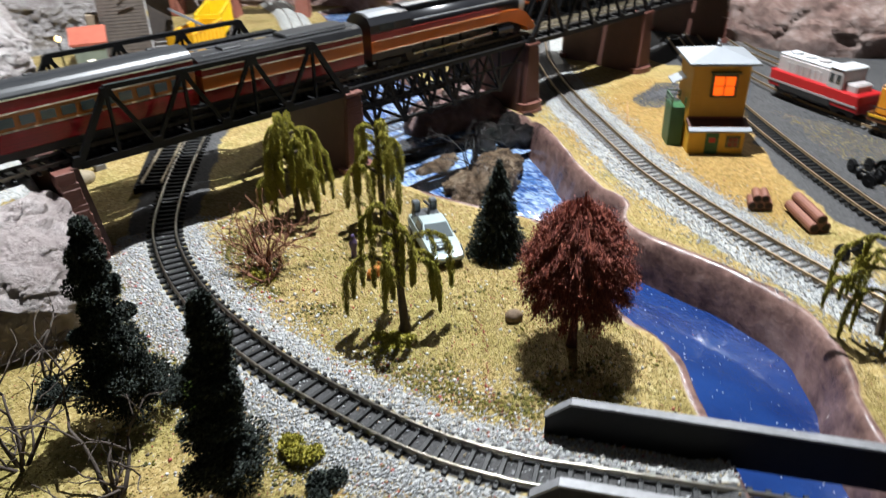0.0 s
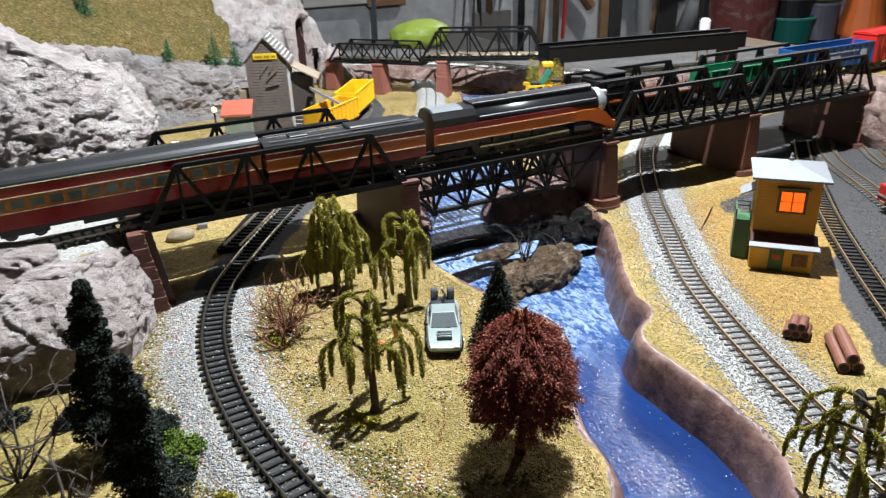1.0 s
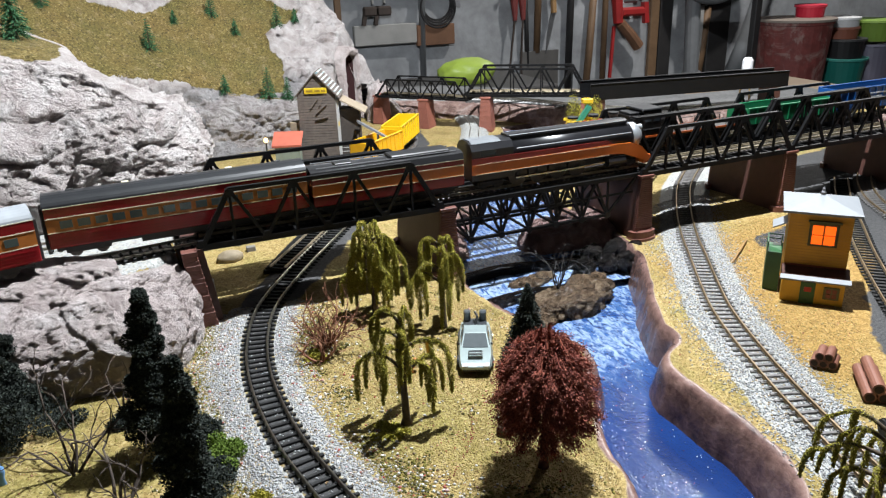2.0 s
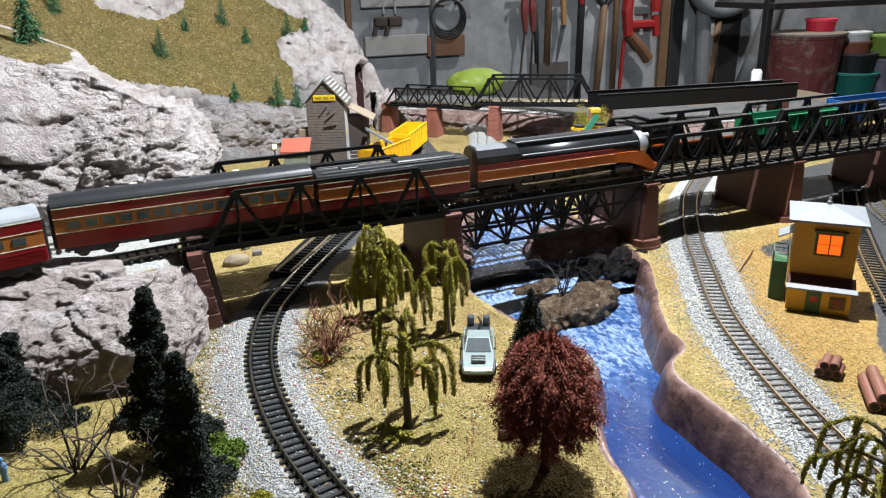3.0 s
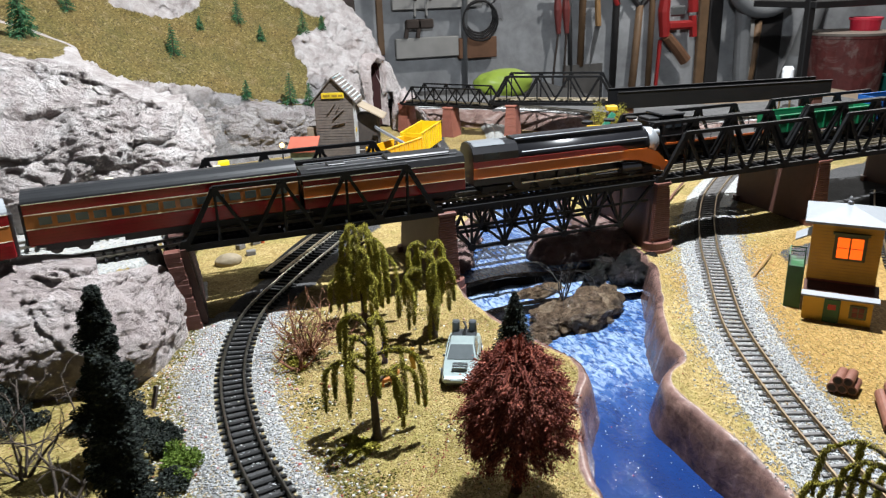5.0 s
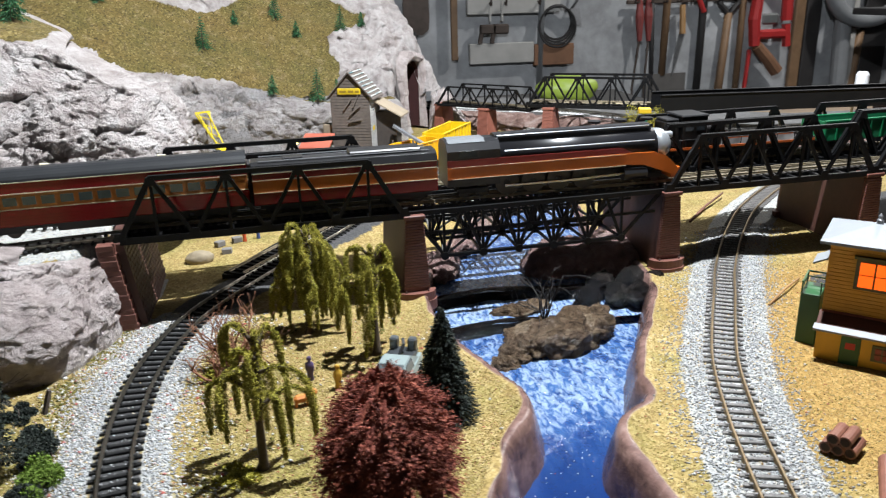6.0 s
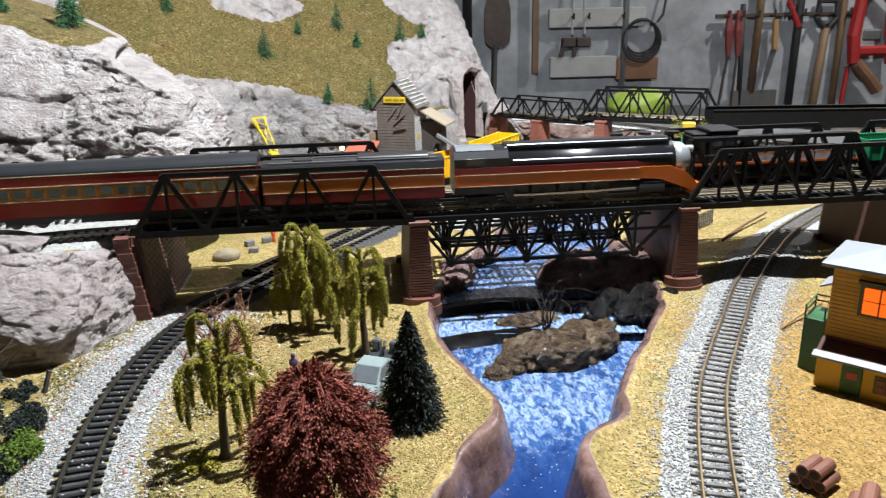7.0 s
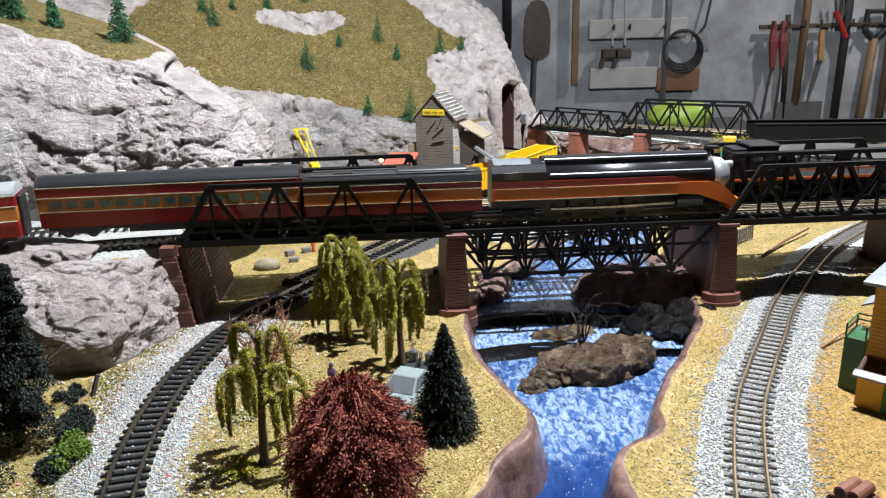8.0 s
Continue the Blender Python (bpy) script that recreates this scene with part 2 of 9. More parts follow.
class MB:
    """Collects vertices and faces of one mesh."""

    def __init__(self):
        self.v, self.f, self.m = [], [], Matrix.Identity(4)

    def add(self, vs, fs):
        n = len(self.v)
        self.v += [tuple(self.m @ Vector(p)) for p in vs]
        self.f += [tuple(n + i for i in f) for f in fs]
        return self

    def box(self, c, s, turn=0.0, taper=1.0):
        x, y, z = s[0] / 2, s[1] / 2, s[2] / 2
        r = Matrix.Rotation(turn, 3, "Z")
        vs = []
        for k, q in ((-1, 1.0), (1, taper)):
            for a, b in ((-1, -1), (1, -1), (1, 1), (-1, 1)):
                p = r @ Vector((a * x * q, b * y * q, k * z))
                vs.append((p.x + c[0], p.y + c[1], p.z + c[2]))
        return self.add(vs, [(3, 2, 1, 0), (4, 5, 6, 7), (0, 1, 5, 4), (1, 2, 6, 5), (2, 3, 7, 6), (3, 0, 4, 7)])

    def cbox(self, c, s, ch=0.0004, turn=0.0):
        """Box with chamfered edges."""
        r = Matrix.Rotation(turn, 3, "Z")
        bm = bmesh.new()
        for a in (-1, 1):
            for b in (-1, 1):
                for d in (-1, 1):
                    for k in range(3):
                        h = [s[0] / 2, s[1] / 2, s[2] / 2]
                        h = [h[j] - (ch if j != k else 0) for j in range(3)]
                        p = r @ Vector((a * h[0], b * h[1], d * h[2]))
                        bm.verts.new((p.x + c[0], p.y + c[1], p.z + c[2]))
        bmesh.ops.convex_hull(bm, input=bm.verts)
        bm.verts.index_update()
        self.add([v.co[:] for v in bm.verts], [[v.index for v in f.verts] for f in bm.faces])
        bm.free()
        return self

    def beam(self, a, b, w, h, up=(0, 0, 1)):
        a, b = Vector(a), Vector(b)
        d = (b - a).normalized()
        s = d.cross(Vector(up))
        if s.length < 1e-6:
            s = Vector((0, 1, 0))
        s.normalize()
        u = s.cross(d)
        vs = [p + s * (i * w / 2) + u * (j * h / 2) for p in (a, b) for i, j in ((-1, -1), (1, -1), (1, 1), (-1, 1))]
        return self.add(vs, [(3, 2, 1, 0), (4, 5, 6, 7), (0, 1, 5, 4), (1, 2, 6, 5), (2, 3, 7, 6), (3, 0, 4, 7)])

    def tube(self, pts, rad, n=6, cap=True):
        pts = [Vector(p) for p in pts]
        if not hasattr(rad, "__len__"):
            rad = [rad] * len(pts)
        vs, fs, ref = [], [], None
        for i, p in enumerate(pts):
            d = (pts[min(i + 1, len(pts) - 1)] - pts[max(i - 1, 0)]).normalized()
            if ref is None:
                ref = d.orthogonal().normalized()
            ref = (ref - d * ref.dot(d)).normalized()
            o = d.cross(ref)
            for k in range(n):
                a = 2 * math.pi * k / n
                vs.append(p + (ref * math.cos(a) + o * math.sin(a)) * rad[i])
        for i in range(len(pts) - 1):
            for k in range(n):
                fs.append((i * n + k, i * n + (k + 1) % n, (i + 1) * n + (k + 1) % n, (i + 1) * n + k))
        if cap:
            fs += [tuple(range(n))[::-1], tuple(len(vs) - n + k for k in range(n))]
        return self.add(vs, fs)

    def lathe(self, c, prof, n=16, squash=1.0):
        """Profile of (radius, z) turned round the upright through c."""
        vs, fs = [], []
        for r, z in prof:
            for k in range(n):
                a = 2 * math.pi * k / n
                vs.append((c[0] + r * math.cos(a), c[1] + r * squash * math.sin(a), c[2] + z))
        for i in range(len(prof) - 1):
            for k in range(n):
                fs.append((i * n + k, i * n + (k + 1) % n, (i + 1) * n + (k + 1) % n, (i + 1) * n + k))
        fs += [tuple(range(n))[::-1], tuple(len(vs) - n + k for k in range(n))]
        return self.add(vs, fs)

    def prism(self, poly, a, b, axis="z"):
        """Flat outline pushed from a to b along an axis; outline in the two other axes."""
        def place(p, d):
            return {"z": (p[0], p[1], d), "y": (p[0], d, p[1]), "x": (d, p[0], p[1])}[axis]
        n = len(poly)
        vs = [place(p, a) for p in poly] + [place(p, b) for p in poly]
        return self.add(vs, [tuple(range(n))[::-1], tuple(range(n, 2 * n))] + [(i, (i + 1) % n, n + (i + 1) % n, n + i) for i in range(n)])

    def blob(self, c, r, seed=0, amp=0.25, sub=3, freq=1.6):
        bm = bmesh.new()
        bmesh.ops.create_icosphere(bm, subdivisions=sub, radius=1.0)
        p = np.array([v.co[:] for v in bm.verts])
        p *= (1 + amp * vnoise(p, freq, 4, 0.55, seed) + (amp > 0.24) * 0.22 * amp * (1 - 2 * np.abs(vnoise(p, freq * 2.5, 3, 0.5, seed + 3))))[:, None]
        p = p * np.array(r) + np.array(c)
        bm.verts.index_update()
        self.add([tuple(q) for q in p], [[v.index for v in f.verts] for f in bm.faces])
        bm.free()
        return self

    def chisel(self, seed, depth):
        """Breaks the surface into planes and steps."""
        v = np.array(self.v)
        c = v.mean(0)
        l1, r1, c1 = facets(v, 48, seed)
        l2, r2, c2 = facets(v, 130, seed + 5)
        o = (v - c) / (np.linalg.norm(v - c, axis=1)[:, None] + 1e-9)
        self.v = [tuple(q) for q in v + o * (depth * (1.3 * l1 + 0.9 * r1 - 0.55 * c1 + 0.10 * l2 + 0.05 * r2))[:, None]]
        return self

    def mesh(self, name, smooth=False):
        me = bpy.data.meshes.new(name)
        me.from_pydata(self.v, [], self.f)
        bm = bmesh.new()
        bm.from_mesh(me)
        bmesh.ops.recalc_face_normals(bm, faces=bm.faces)
        bm.to_mesh(me)
        bm.free()
        if smooth:
            me.shade_smooth()
        return me


def raw_mesh(name, verts, faces, smooth=False):
    """Large mesh straight from arrays; all faces have the same number of corners."""
    me = bpy.data.meshes.new(name)
    verts, faces = np.asarray(verts, np.float32), np.asarray(faces, np.int32)
    k = faces.shape[1]
    me.vertices.add(len(verts))
    me.vertices.foreach_set("co", verts.ravel())
    me.loops.add(faces.size)
    me.loops.foreach_set("vertex_index", faces.ravel())
    me.polygons.add(len(faces))
    me.polygons.foreach_set("loop_start", np.arange(len(faces), dtype=np.int32) * k)
    me.update(calc_edges=True)
    me.validate()
    if smooth:
        me.shade_smooth()
    return me


def part(name, mb, mat, parent=None, label="", smooth=False):
    me = mb.mesh(name, smooth) if isinstance(mb, MB) else mb
    if mat is not None and not me.materials:
        me.materials.append(mat)
    ob = new(name, me)
    if parent is not None:
        ob.parent = parent
    if label:
        ob["label"] = label
    return ob


def thing(name, label, category, at=(0, 0, 0), turn=0.0, group="", kind=""):
    ob = new(name)
    ob.empty_display_size = 0.01
    ob.location, ob.rotation_euler = at, (0, 0, turn)
    return tagged(ob, label, category, group, kind)


def flecks(pts, size, rng, stretch=1.0, normals=None):
    """One small crumpled triangle pair at each point, as arrays of vertices and triangles."""
    n = len(pts)
    a = rng.normal(size=(n, 3)) if normals is None else normals + rng.normal(size=(n, 3)) * 0.45
    a /= np.linalg.norm(a, axis=1)[:, None]
    b = np.cross(a, rng.normal(size=(n, 3)))
    b /= np.linalg.norm(b, axis=1)[:, None]
    c = np.cross(a, b)
    s = (size * (0.6 + 0.8 * rng.random(n)))[:, None]
    v = np.stack([pts + a * s * stretch, pts + b * s * 0.5, pts - a * s * 0.5 * stretch + c * s * 0.35, pts - b * s * 0.5], 1).reshape(-1, 3)
    k = np.arange(n)[:, None] * 4
    return v, np.concatenate([k + [0, 1, 2], k + [0, 2, 3]])


def chips(pts, size, rng, flat=0.7):
    """Small angular stones: distorted octahedra."""
    n = len(pts)
    o = np.array([(1, 0, 0), (0, 1, 0), (-1, 0, 0), (0, -1, 0), (0, 0, 1), (0, 0, -1)], float)
    t = np.array([(0, 1, 4), (1, 2, 4), (2, 3, 4), (3, 0, 4), (1, 0, 5), (2, 1, 5), (3, 2, 5), (0, 3, 5)])
    ang = rng.random(n) * 6.283
    v = o[None] * (0.6 + 0.7 * rng.random((n, 6, 1))) * np.array([1, 1, flat])
    ca, sa = np.cos(ang)[:, None], np.sin(ang)[:, None]
    x, y = v[..., 0] * ca - v[..., 1] * sa, v[..., 0] * sa + v[..., 1] * ca
    v = np.stack([x, y, v[..., 2] + 0.3 * x * (rng.random((n, 1)) - 0.5)], -1)
    v = v * (size * (0.55 + 0.9 * rng.random(n)))[:, None, None] + pts[:, None]
    return v.reshape(-1, 3), (t[None] + np.arange(n)[:, None, None] * 6).reshape(-1, 3)


def smooth_line(pts, n):
    """Points spread evenly along a Catmull-Rom curve."""
    p = np.array([pts[0], *pts, pts[-1]], float)
    out = []
    for i in range(1, len(p) - 2):
        for t in np.linspace(0, 1, 24, endpoint=False):
            a, b, c, d = p[i - 1], p[i], p[i + 1], p[i + 2]
            out.append(0.5 * (2 * b + (c - a) * t + (2 * a - 5 * b + 4 * c - d) * t * t + (3 * b - a - 3 * c + d) * t ** 3))
    out = np.array(out + [p[-2]])
    s = np.concatenate([[0], np.cumsum(np.linalg.norm(np.diff(out, axis=0), axis=1))])
    u = np.linspace(0, s[-1], n)
    return np.stack([np.interp(u, s, out[:, k]) for k in range(out.shape[1])], 1), s[-1]


def dist_line(xy, line):
    """Distance of points to a polyline."""
    best = np.full(len(xy), 9.0)
    for a, b in zip(line[:-1], line[1:]):
        d = b - a
        t = np.clip(((xy - a) @ d) / max(d @ d, 1e-12), 0, 1)
        best = np.minimum(best, np.linalg.norm(xy - a - t[:, None] * d, axis=1))
    return best


def inside(xy, poly):
    x, y, r = xy[:, 0], xy[:, 1], np.zeros(len(xy), bool)
    for (x1, y1), (x2, y2) in zip(poly, np.roll(poly, -1, 0)):
        c = (y1 > y) != (y2 > y)
        r ^= c & (x < (x2 - x1) * (y - y1) / (y2 - y1 + 1e-15) + x1)
    return r


def step(a, b, x):
    t = np.clip((x - a) / (b - a), 0, 1)
    return t * t * (3 - 2 * t)

# ---- plan ----
AXIS = math.atan(0.055)
BX, BY = Vector((math.cos(AXIS), math.sin(AXIS), 0)), Vector((-math.sin(AXIS), math.cos(AXIS), 0))


def br(a, n, z=0.0):
    """A place by its way along the bridge, its way behind the bridge's front and its height."""
    p = Vector((-0.009, 0.0125, 0)) + BX * a + BY * n
    return (p.x, p.y, z)


BR_M = Matrix.Translation((-0.009, 0.0125, 0)) @ Matrix.Rotation(AXIS, 4, "Z")
TRACK_LEFT = [(0.10, 0.43), (0.03, 0.345), (-0.03, 0.26), (-0.08, 0.18), (-0.125, 0.11), (-0.16, 0.05), (-0.184, 0.0), (-0.198, -0.055), (-0.2035, -0.105), (-0.203, -0.15), (-0.198, -0.20), (-0.189, -0.245), (-0.174, -0.298), (-0.153, -0.339), (-0.126, -0.376), (-0.098, -0.414), (-0.06, -0.466), (-0.02, -0.521), (0.03, -0.59)]
TRACK_RIGHT = [(0.66, 0.34), (0.52, 0.275), (0.41, 0.18), (0.34, 0.095), (0.278, 0.004), (0.245, -0.053), (0.212, -0.110), (0.182, -0.166), (0.158, -0.226), (0.140, -0.280), (0.125, -0.333), (0.112, -0.385), (0.10, -0.45), (0.09, -0.52)]
YARD_A = [(0.60, 0.10), (0.53, 0.03), (0.46, -0.05), (0.398, -0.122), (0.328, -0.213), (0.272, -0.292), (0.239, -0.345), (0.21, -0.41), (0.19, -0.50)]
YARD_B = [(0.72, 0.16), (0.63, 0.09), (0.565, 0.02), (0.515, -0.07), (0.478, -0.14), (0.452, -0.21), (0.43, -0.29), (0.41, -0.40), (0.40, -0.5)]
YARD_C = [(0.80, 0.14), (0.70, 0.08), (0.63, 0.01), (0.585, -0.07), (0.555, -0.15), (0.53, -0.25), (0.51, -0.4)]
SIDING = [(0.06, 0.25), (0.126, 0.337), (0.178, 0.410), (0.225, 0.500), (0.268, 0.590), (0.305, 0.68), (0.33, 0.78)]
MINE_TRACK = [(-0.10, 0.42), (-0.03, 0.435), (0.04, 0.462), (0.095, 0.51), (0.135, 0.57), (0.165, 0.64), (0.18, 0.72)]
APPROACH_F = [br(a, n)[:2] for a, n in ((0.0, 0.0275), (-0.22, 0.0275), (-0.29, 0.019), (-0.36, 0.0), (-0.44, -0.026), (-0.54, -0.046), (-0.70, -0.05), (-0.88, -0.04))]
APPROACH_R = [br(0.0, 0.087)[:2], br(-0.22, 0.087)[:2], br(-0.30, 0.083)[:2], br(-0.38, 0.070)[:2], br(-0.46, 0.044)[:2], br(-0.56, 0.0)[:2]]
BANK_L = [(-0.16, -0.52), (-0.09, -0.43), (-0.042, -0.37), (-0.022, -0.345), (-0.011, -0.318), (-0.006, -0.285), (0.008, -0.252), (0.024, -0.220), (0.044, -0.190), (0.047, -0.165), (0.038, -0.135), (0.024, -0.10), (0.014, -0.065), (0.010, -0.02), (0.013, 0.03), (0.03, 0.09), (0.065, 0.16), (0.11, 0.24), (0.18, 0.33), (0.25, 0.43), (0.31, 0.53), (0.36, 0.66)]
BANK_R = [(-0.08, -0.56), (-0.03, -0.465), (0.012, -0.42), (0.052, -0.388), (0.074, -0.352), (0.081, -0.31), (0.080, -0.265), (0.079, -0.228), (0.090, -0.205), (0.114, -0.188), (0.123, -0.155), (0.145, -0.107), (0.163, -0.078), (0.186, -0.033), (0.200, 0.0), (0.206, 0.05), (0.205, 0.11), (0.210, 0.19), (0.235, 0.28), (0.29, 0.36), (0.36, 0.45), (0.41, 0.54), (0.44, 0.66)]
LEFT_LINE = smooth_line(BANK_L, 130)[0]
RIGHT_LINE = smooth_line(BANK_R, 130)[0]
RIVER = np.concatenate([LEFT_LINE, RIGHT_LINE[::-1]])
PLATEAU = np.array([(-1.2, -0.03), (-0.40, -0.035), (-0.30, -0.035), (-0.262, -0.012), (-0.245, 0.02), (-0.241, 0.13), (-0.262, 0.2), (-0.30, 0.32), (-0.34, 0.45), (-1.2, 0.5)])
LEVELS = (-0.029, -0.021, -0.013)


def signed(xy, poly):
    d = dist_line(xy, np.vstack([poly, poly[:1]]))
    return np.where(inside(xy, poly), -d, d)


def ground_height(xy):
    p = np.c_[xy, np.zeros(len(xy))]
    z = 0.0018 * vnoise(p, 30, 3) + 0.003 * vnoise(p, 8, 2, seed=3)
    z += np.where(xy[:, 1] > 0.15, -0.006 * step(0.15, 0.35, xy[:, 1]), 0)
    for line, w in ((TRACK_LEFT, 0.04), (TRACK_RIGHT, 0.036), (SIDING, 0.03)):
        d = dist_line(xy, smooth_line(line, 60)[0])
        z = z * step(0.012, 0.03, d) + 0.0035 * (1 - step(0.018, w, d))
    for line in (YARD_A, YARD_B, YARD_C):
        d = dist_line(xy, smooth_line(line, 50)[0])
        z = z * step(0.012, 0.03, d)
    r = signed(xy, RIVER)
    wob = 0.006 * vnoise(p, 45, 3, seed=5)
    # lips of the banks stand a little proud, the bed lies flat
    z += 0.004 * np.exp(-((r - 0.006) / 0.008) ** 2) * (xy[:, 1] < 0.05)
    z = z + (-0.048 - z) * (1 - step(-0.013, 0.004, r + wob * 0.6))
    q = signed(xy, PLATEAU)
    z = np.where(q < 0.02, z + (0.0675 - z) * (1 - step(-0.012, 0.004, q)), z)
    return z


def grid_sheet(xs, ys):
    gx, gy = np.meshgrid(xs, ys)
    nx, ny = len(xs), len(ys)
    i = (np.arange(ny - 1)[:, None] * nx + np.arange(nx - 1)).ravel()
    return np.c_[gx.ravel(), gy.ravel()], np.c_[i, i + 1, i + nx + 1, i + nx]


def attribute(me, name, values):
    me.attributes.new(name, "FLOAT", "POINT").data.foreach_set("value", np.asarray(values, np.float32))


def even(*spans):
    return np.concatenate([np.linspace(a, b, n, endpoint=False) for a, b, n in spans] + [[spans[-1][1]]])


def build_ground():
    xs = even((-1.2, -0.40, 50), (-0.40, 0.42, 300), (0.42, 0.80, 70), (0.80, 1.5, 30))
    ys = even((-0.85, -0.47, 30), (-0.47, 0.14, 230), (0.14, 0.70, 110), (0.70, 1.12, 40))
    xy, fs = grid_sheet(xs, ys)
    z = ground_height(xy)
    back = np.interp(xy[:, 0], (-1.2, 0.16, 0.3, 0.42, 0.52, 0.7, 1.5), (1.12, 1.0, 0.88, 0.78, 0.66, 0.56, 0.5))
    fs = fs[(xy[:, 1] < back)[fs].all(1)]
    me = raw_mesh("ground", np.c_[xy, z], fs, True)
    p = np.c_[xy, np.zeros(len(xy))]
    bal = np.zeros(len(xy))
    for line, left, right in ((TRACK_LEFT, 0.040, 0.029), (TRACK_RIGHT, 0.029, 0.033), (SIDING, 0.026, 0.026)):
        ln = smooth_line(line, 80)[0]
        d = dist_line(xy, ln)
        j = np.argmin(((xy[:, None, :] - ln[None, ::4]) ** 2).sum(-1), 1) * 4
        tn = np.gradient(ln, axis=0)[j]
        side = tn[:, 0] * (xy - ln[j])[:, 1] - tn[:, 1] * (xy - ln[j])[:, 0]
        w = np.where(side < 0, left, right)
        bal = np.maximum(bal, 1 - step(w - 0.008, w + 0.006, d))
    for line in (APPROACH_F, APPROACH_R):
        bal = np.maximum(bal, (1 - step(0.016, 0.03, dist_line(xy, smooth_line(line, 40)[0]))) * (xy[:, 0] < -0.22))
    bal = np.maximum(bal, 0.75 * (signed(xy, PLATEAU) < -0.01) * (xy[:, 1] < 0.16))
    bal = bal * (1 - step(0.0, 0.04, xy[:, 1]) * (1 - step(0.035, 0.06, dist_line(xy, smooth_line(TRACK_LEFT, 60)[0]))))
    dark_bed = 1 - step(0.010, 0.016, dist_line(xy, smooth_line(TRACK_LEFT, 120)[0]))
    bal = bal * (1 - 0.9 * dark_bed)
    r = signed(xy, RIVER)
    n1 = vnoise(p, 25, 3, seed=8)
    bank = 1 - step(0.003, 0.011, r + 0.006 * n1)
    c = np.array([(1.2, 0.40), (0.56, 0.20), (0.50, 0.14), (0.50, 0.0), (0.40, -0.135), (0.325, -0.185), (0.262, -0.262), (0.222, -0.312), (0.205, -0.37), (0.18, -0.55), (1.5, -0.6), (1.5, 0.1)])
    cinder = 1 - step(-0.006, 0.010, signed(xy, c) + 0.01 * n1)
    cinder = np.maximum(cinder, 1 - step(0.012, 0.03, dist_line(xy, np.array([(0.355, -0.045), (0.41, -0.03)])) + 0.006 * n1))
    cinder = np.maximum(cinder, 1 - step(0.02, 0.04, dist_line(xy, smooth_line(MINE_TRACK, 30)[0]) + 0.01 * n1))
    cinder = np.maximum(cinder, dark_bed * 0.75)
    cinder = np.maximum(cinder, step(0.0, 0.03, xy[:, 1]) * (1 - step(0.018, 0.034, dist_line(xy, smooth_line(TRACK_LEFT, 60)[0]) + 0.006 * n1)))
    yellow = (1 - step(0.0, 0.05, signed(xy, np.array([(0.22, -0.06), (0.40, 0.0), (0.42, -0.1), (0.30, -0.2), (0.2, -0.27)])))) * 0.9
    green = 0.85 * step(0.05, 0.6, vnoise(p, 16, 4, seed=12)) * (xy[:, 0] < -0.05)
    green = np.maximum(green, 0.65 * step(-0.35, 0.35, vnoise(p, 22, 4, seed=15)) * (1 - step(-0.25, -0.20, xy[:, 0])))
    green = np.maximum(green, 0.5 * (1 - step(0.0, 0.05, dist_line(xy, np.array([(0.17, -0.27), (0.22, -0.24)])))))
    green = np.maximum(green, 0.6 * (1 - step(0.0, 0.07, dist_line(xy, np.array([(-0.14, -0.21), (-0.10, -0.22)])))))
    for nm, val in (("ballast", bal), ("bank", bank), ("cinder", cinder), ("yellow", yellow), ("green", green)):
        attribute(me, nm, val)
    tagged(part("ground", me, GROUND), "tan scatter and white ballast on model railway board", "ground", kind="structure")
    return xy, bal, cinder, r


GXY, GBAL, GCIN, GRIV = build_ground()


def scatter_over(region, count, seed):
    """Random places in a rectangle with the nearest ground values."""
    rng = np.random.default_rng(seed)
    x0, x1, y0, y1 = region
    return np.c_[rng.uniform(x0, x1, count), rng.uniform(y0, y1, count)], rng


def ballast_at(xy, line, left, right):
    ln = smooth_line(line, 120)[0]
    d2 = ((xy[:, None, :] - ln[None]) ** 2).sum(-1)
    j = d2.argmin(1)
    d = np.sqrt(d2.min(1))
    tn = np.gradient(ln, axis=0)[j]
    side = tn[:, 0] * (xy - ln[j])[:, 1] - tn[:, 1] * (xy - ln[j])[:, 0]
    return d, np.where(side < 0, left, right)


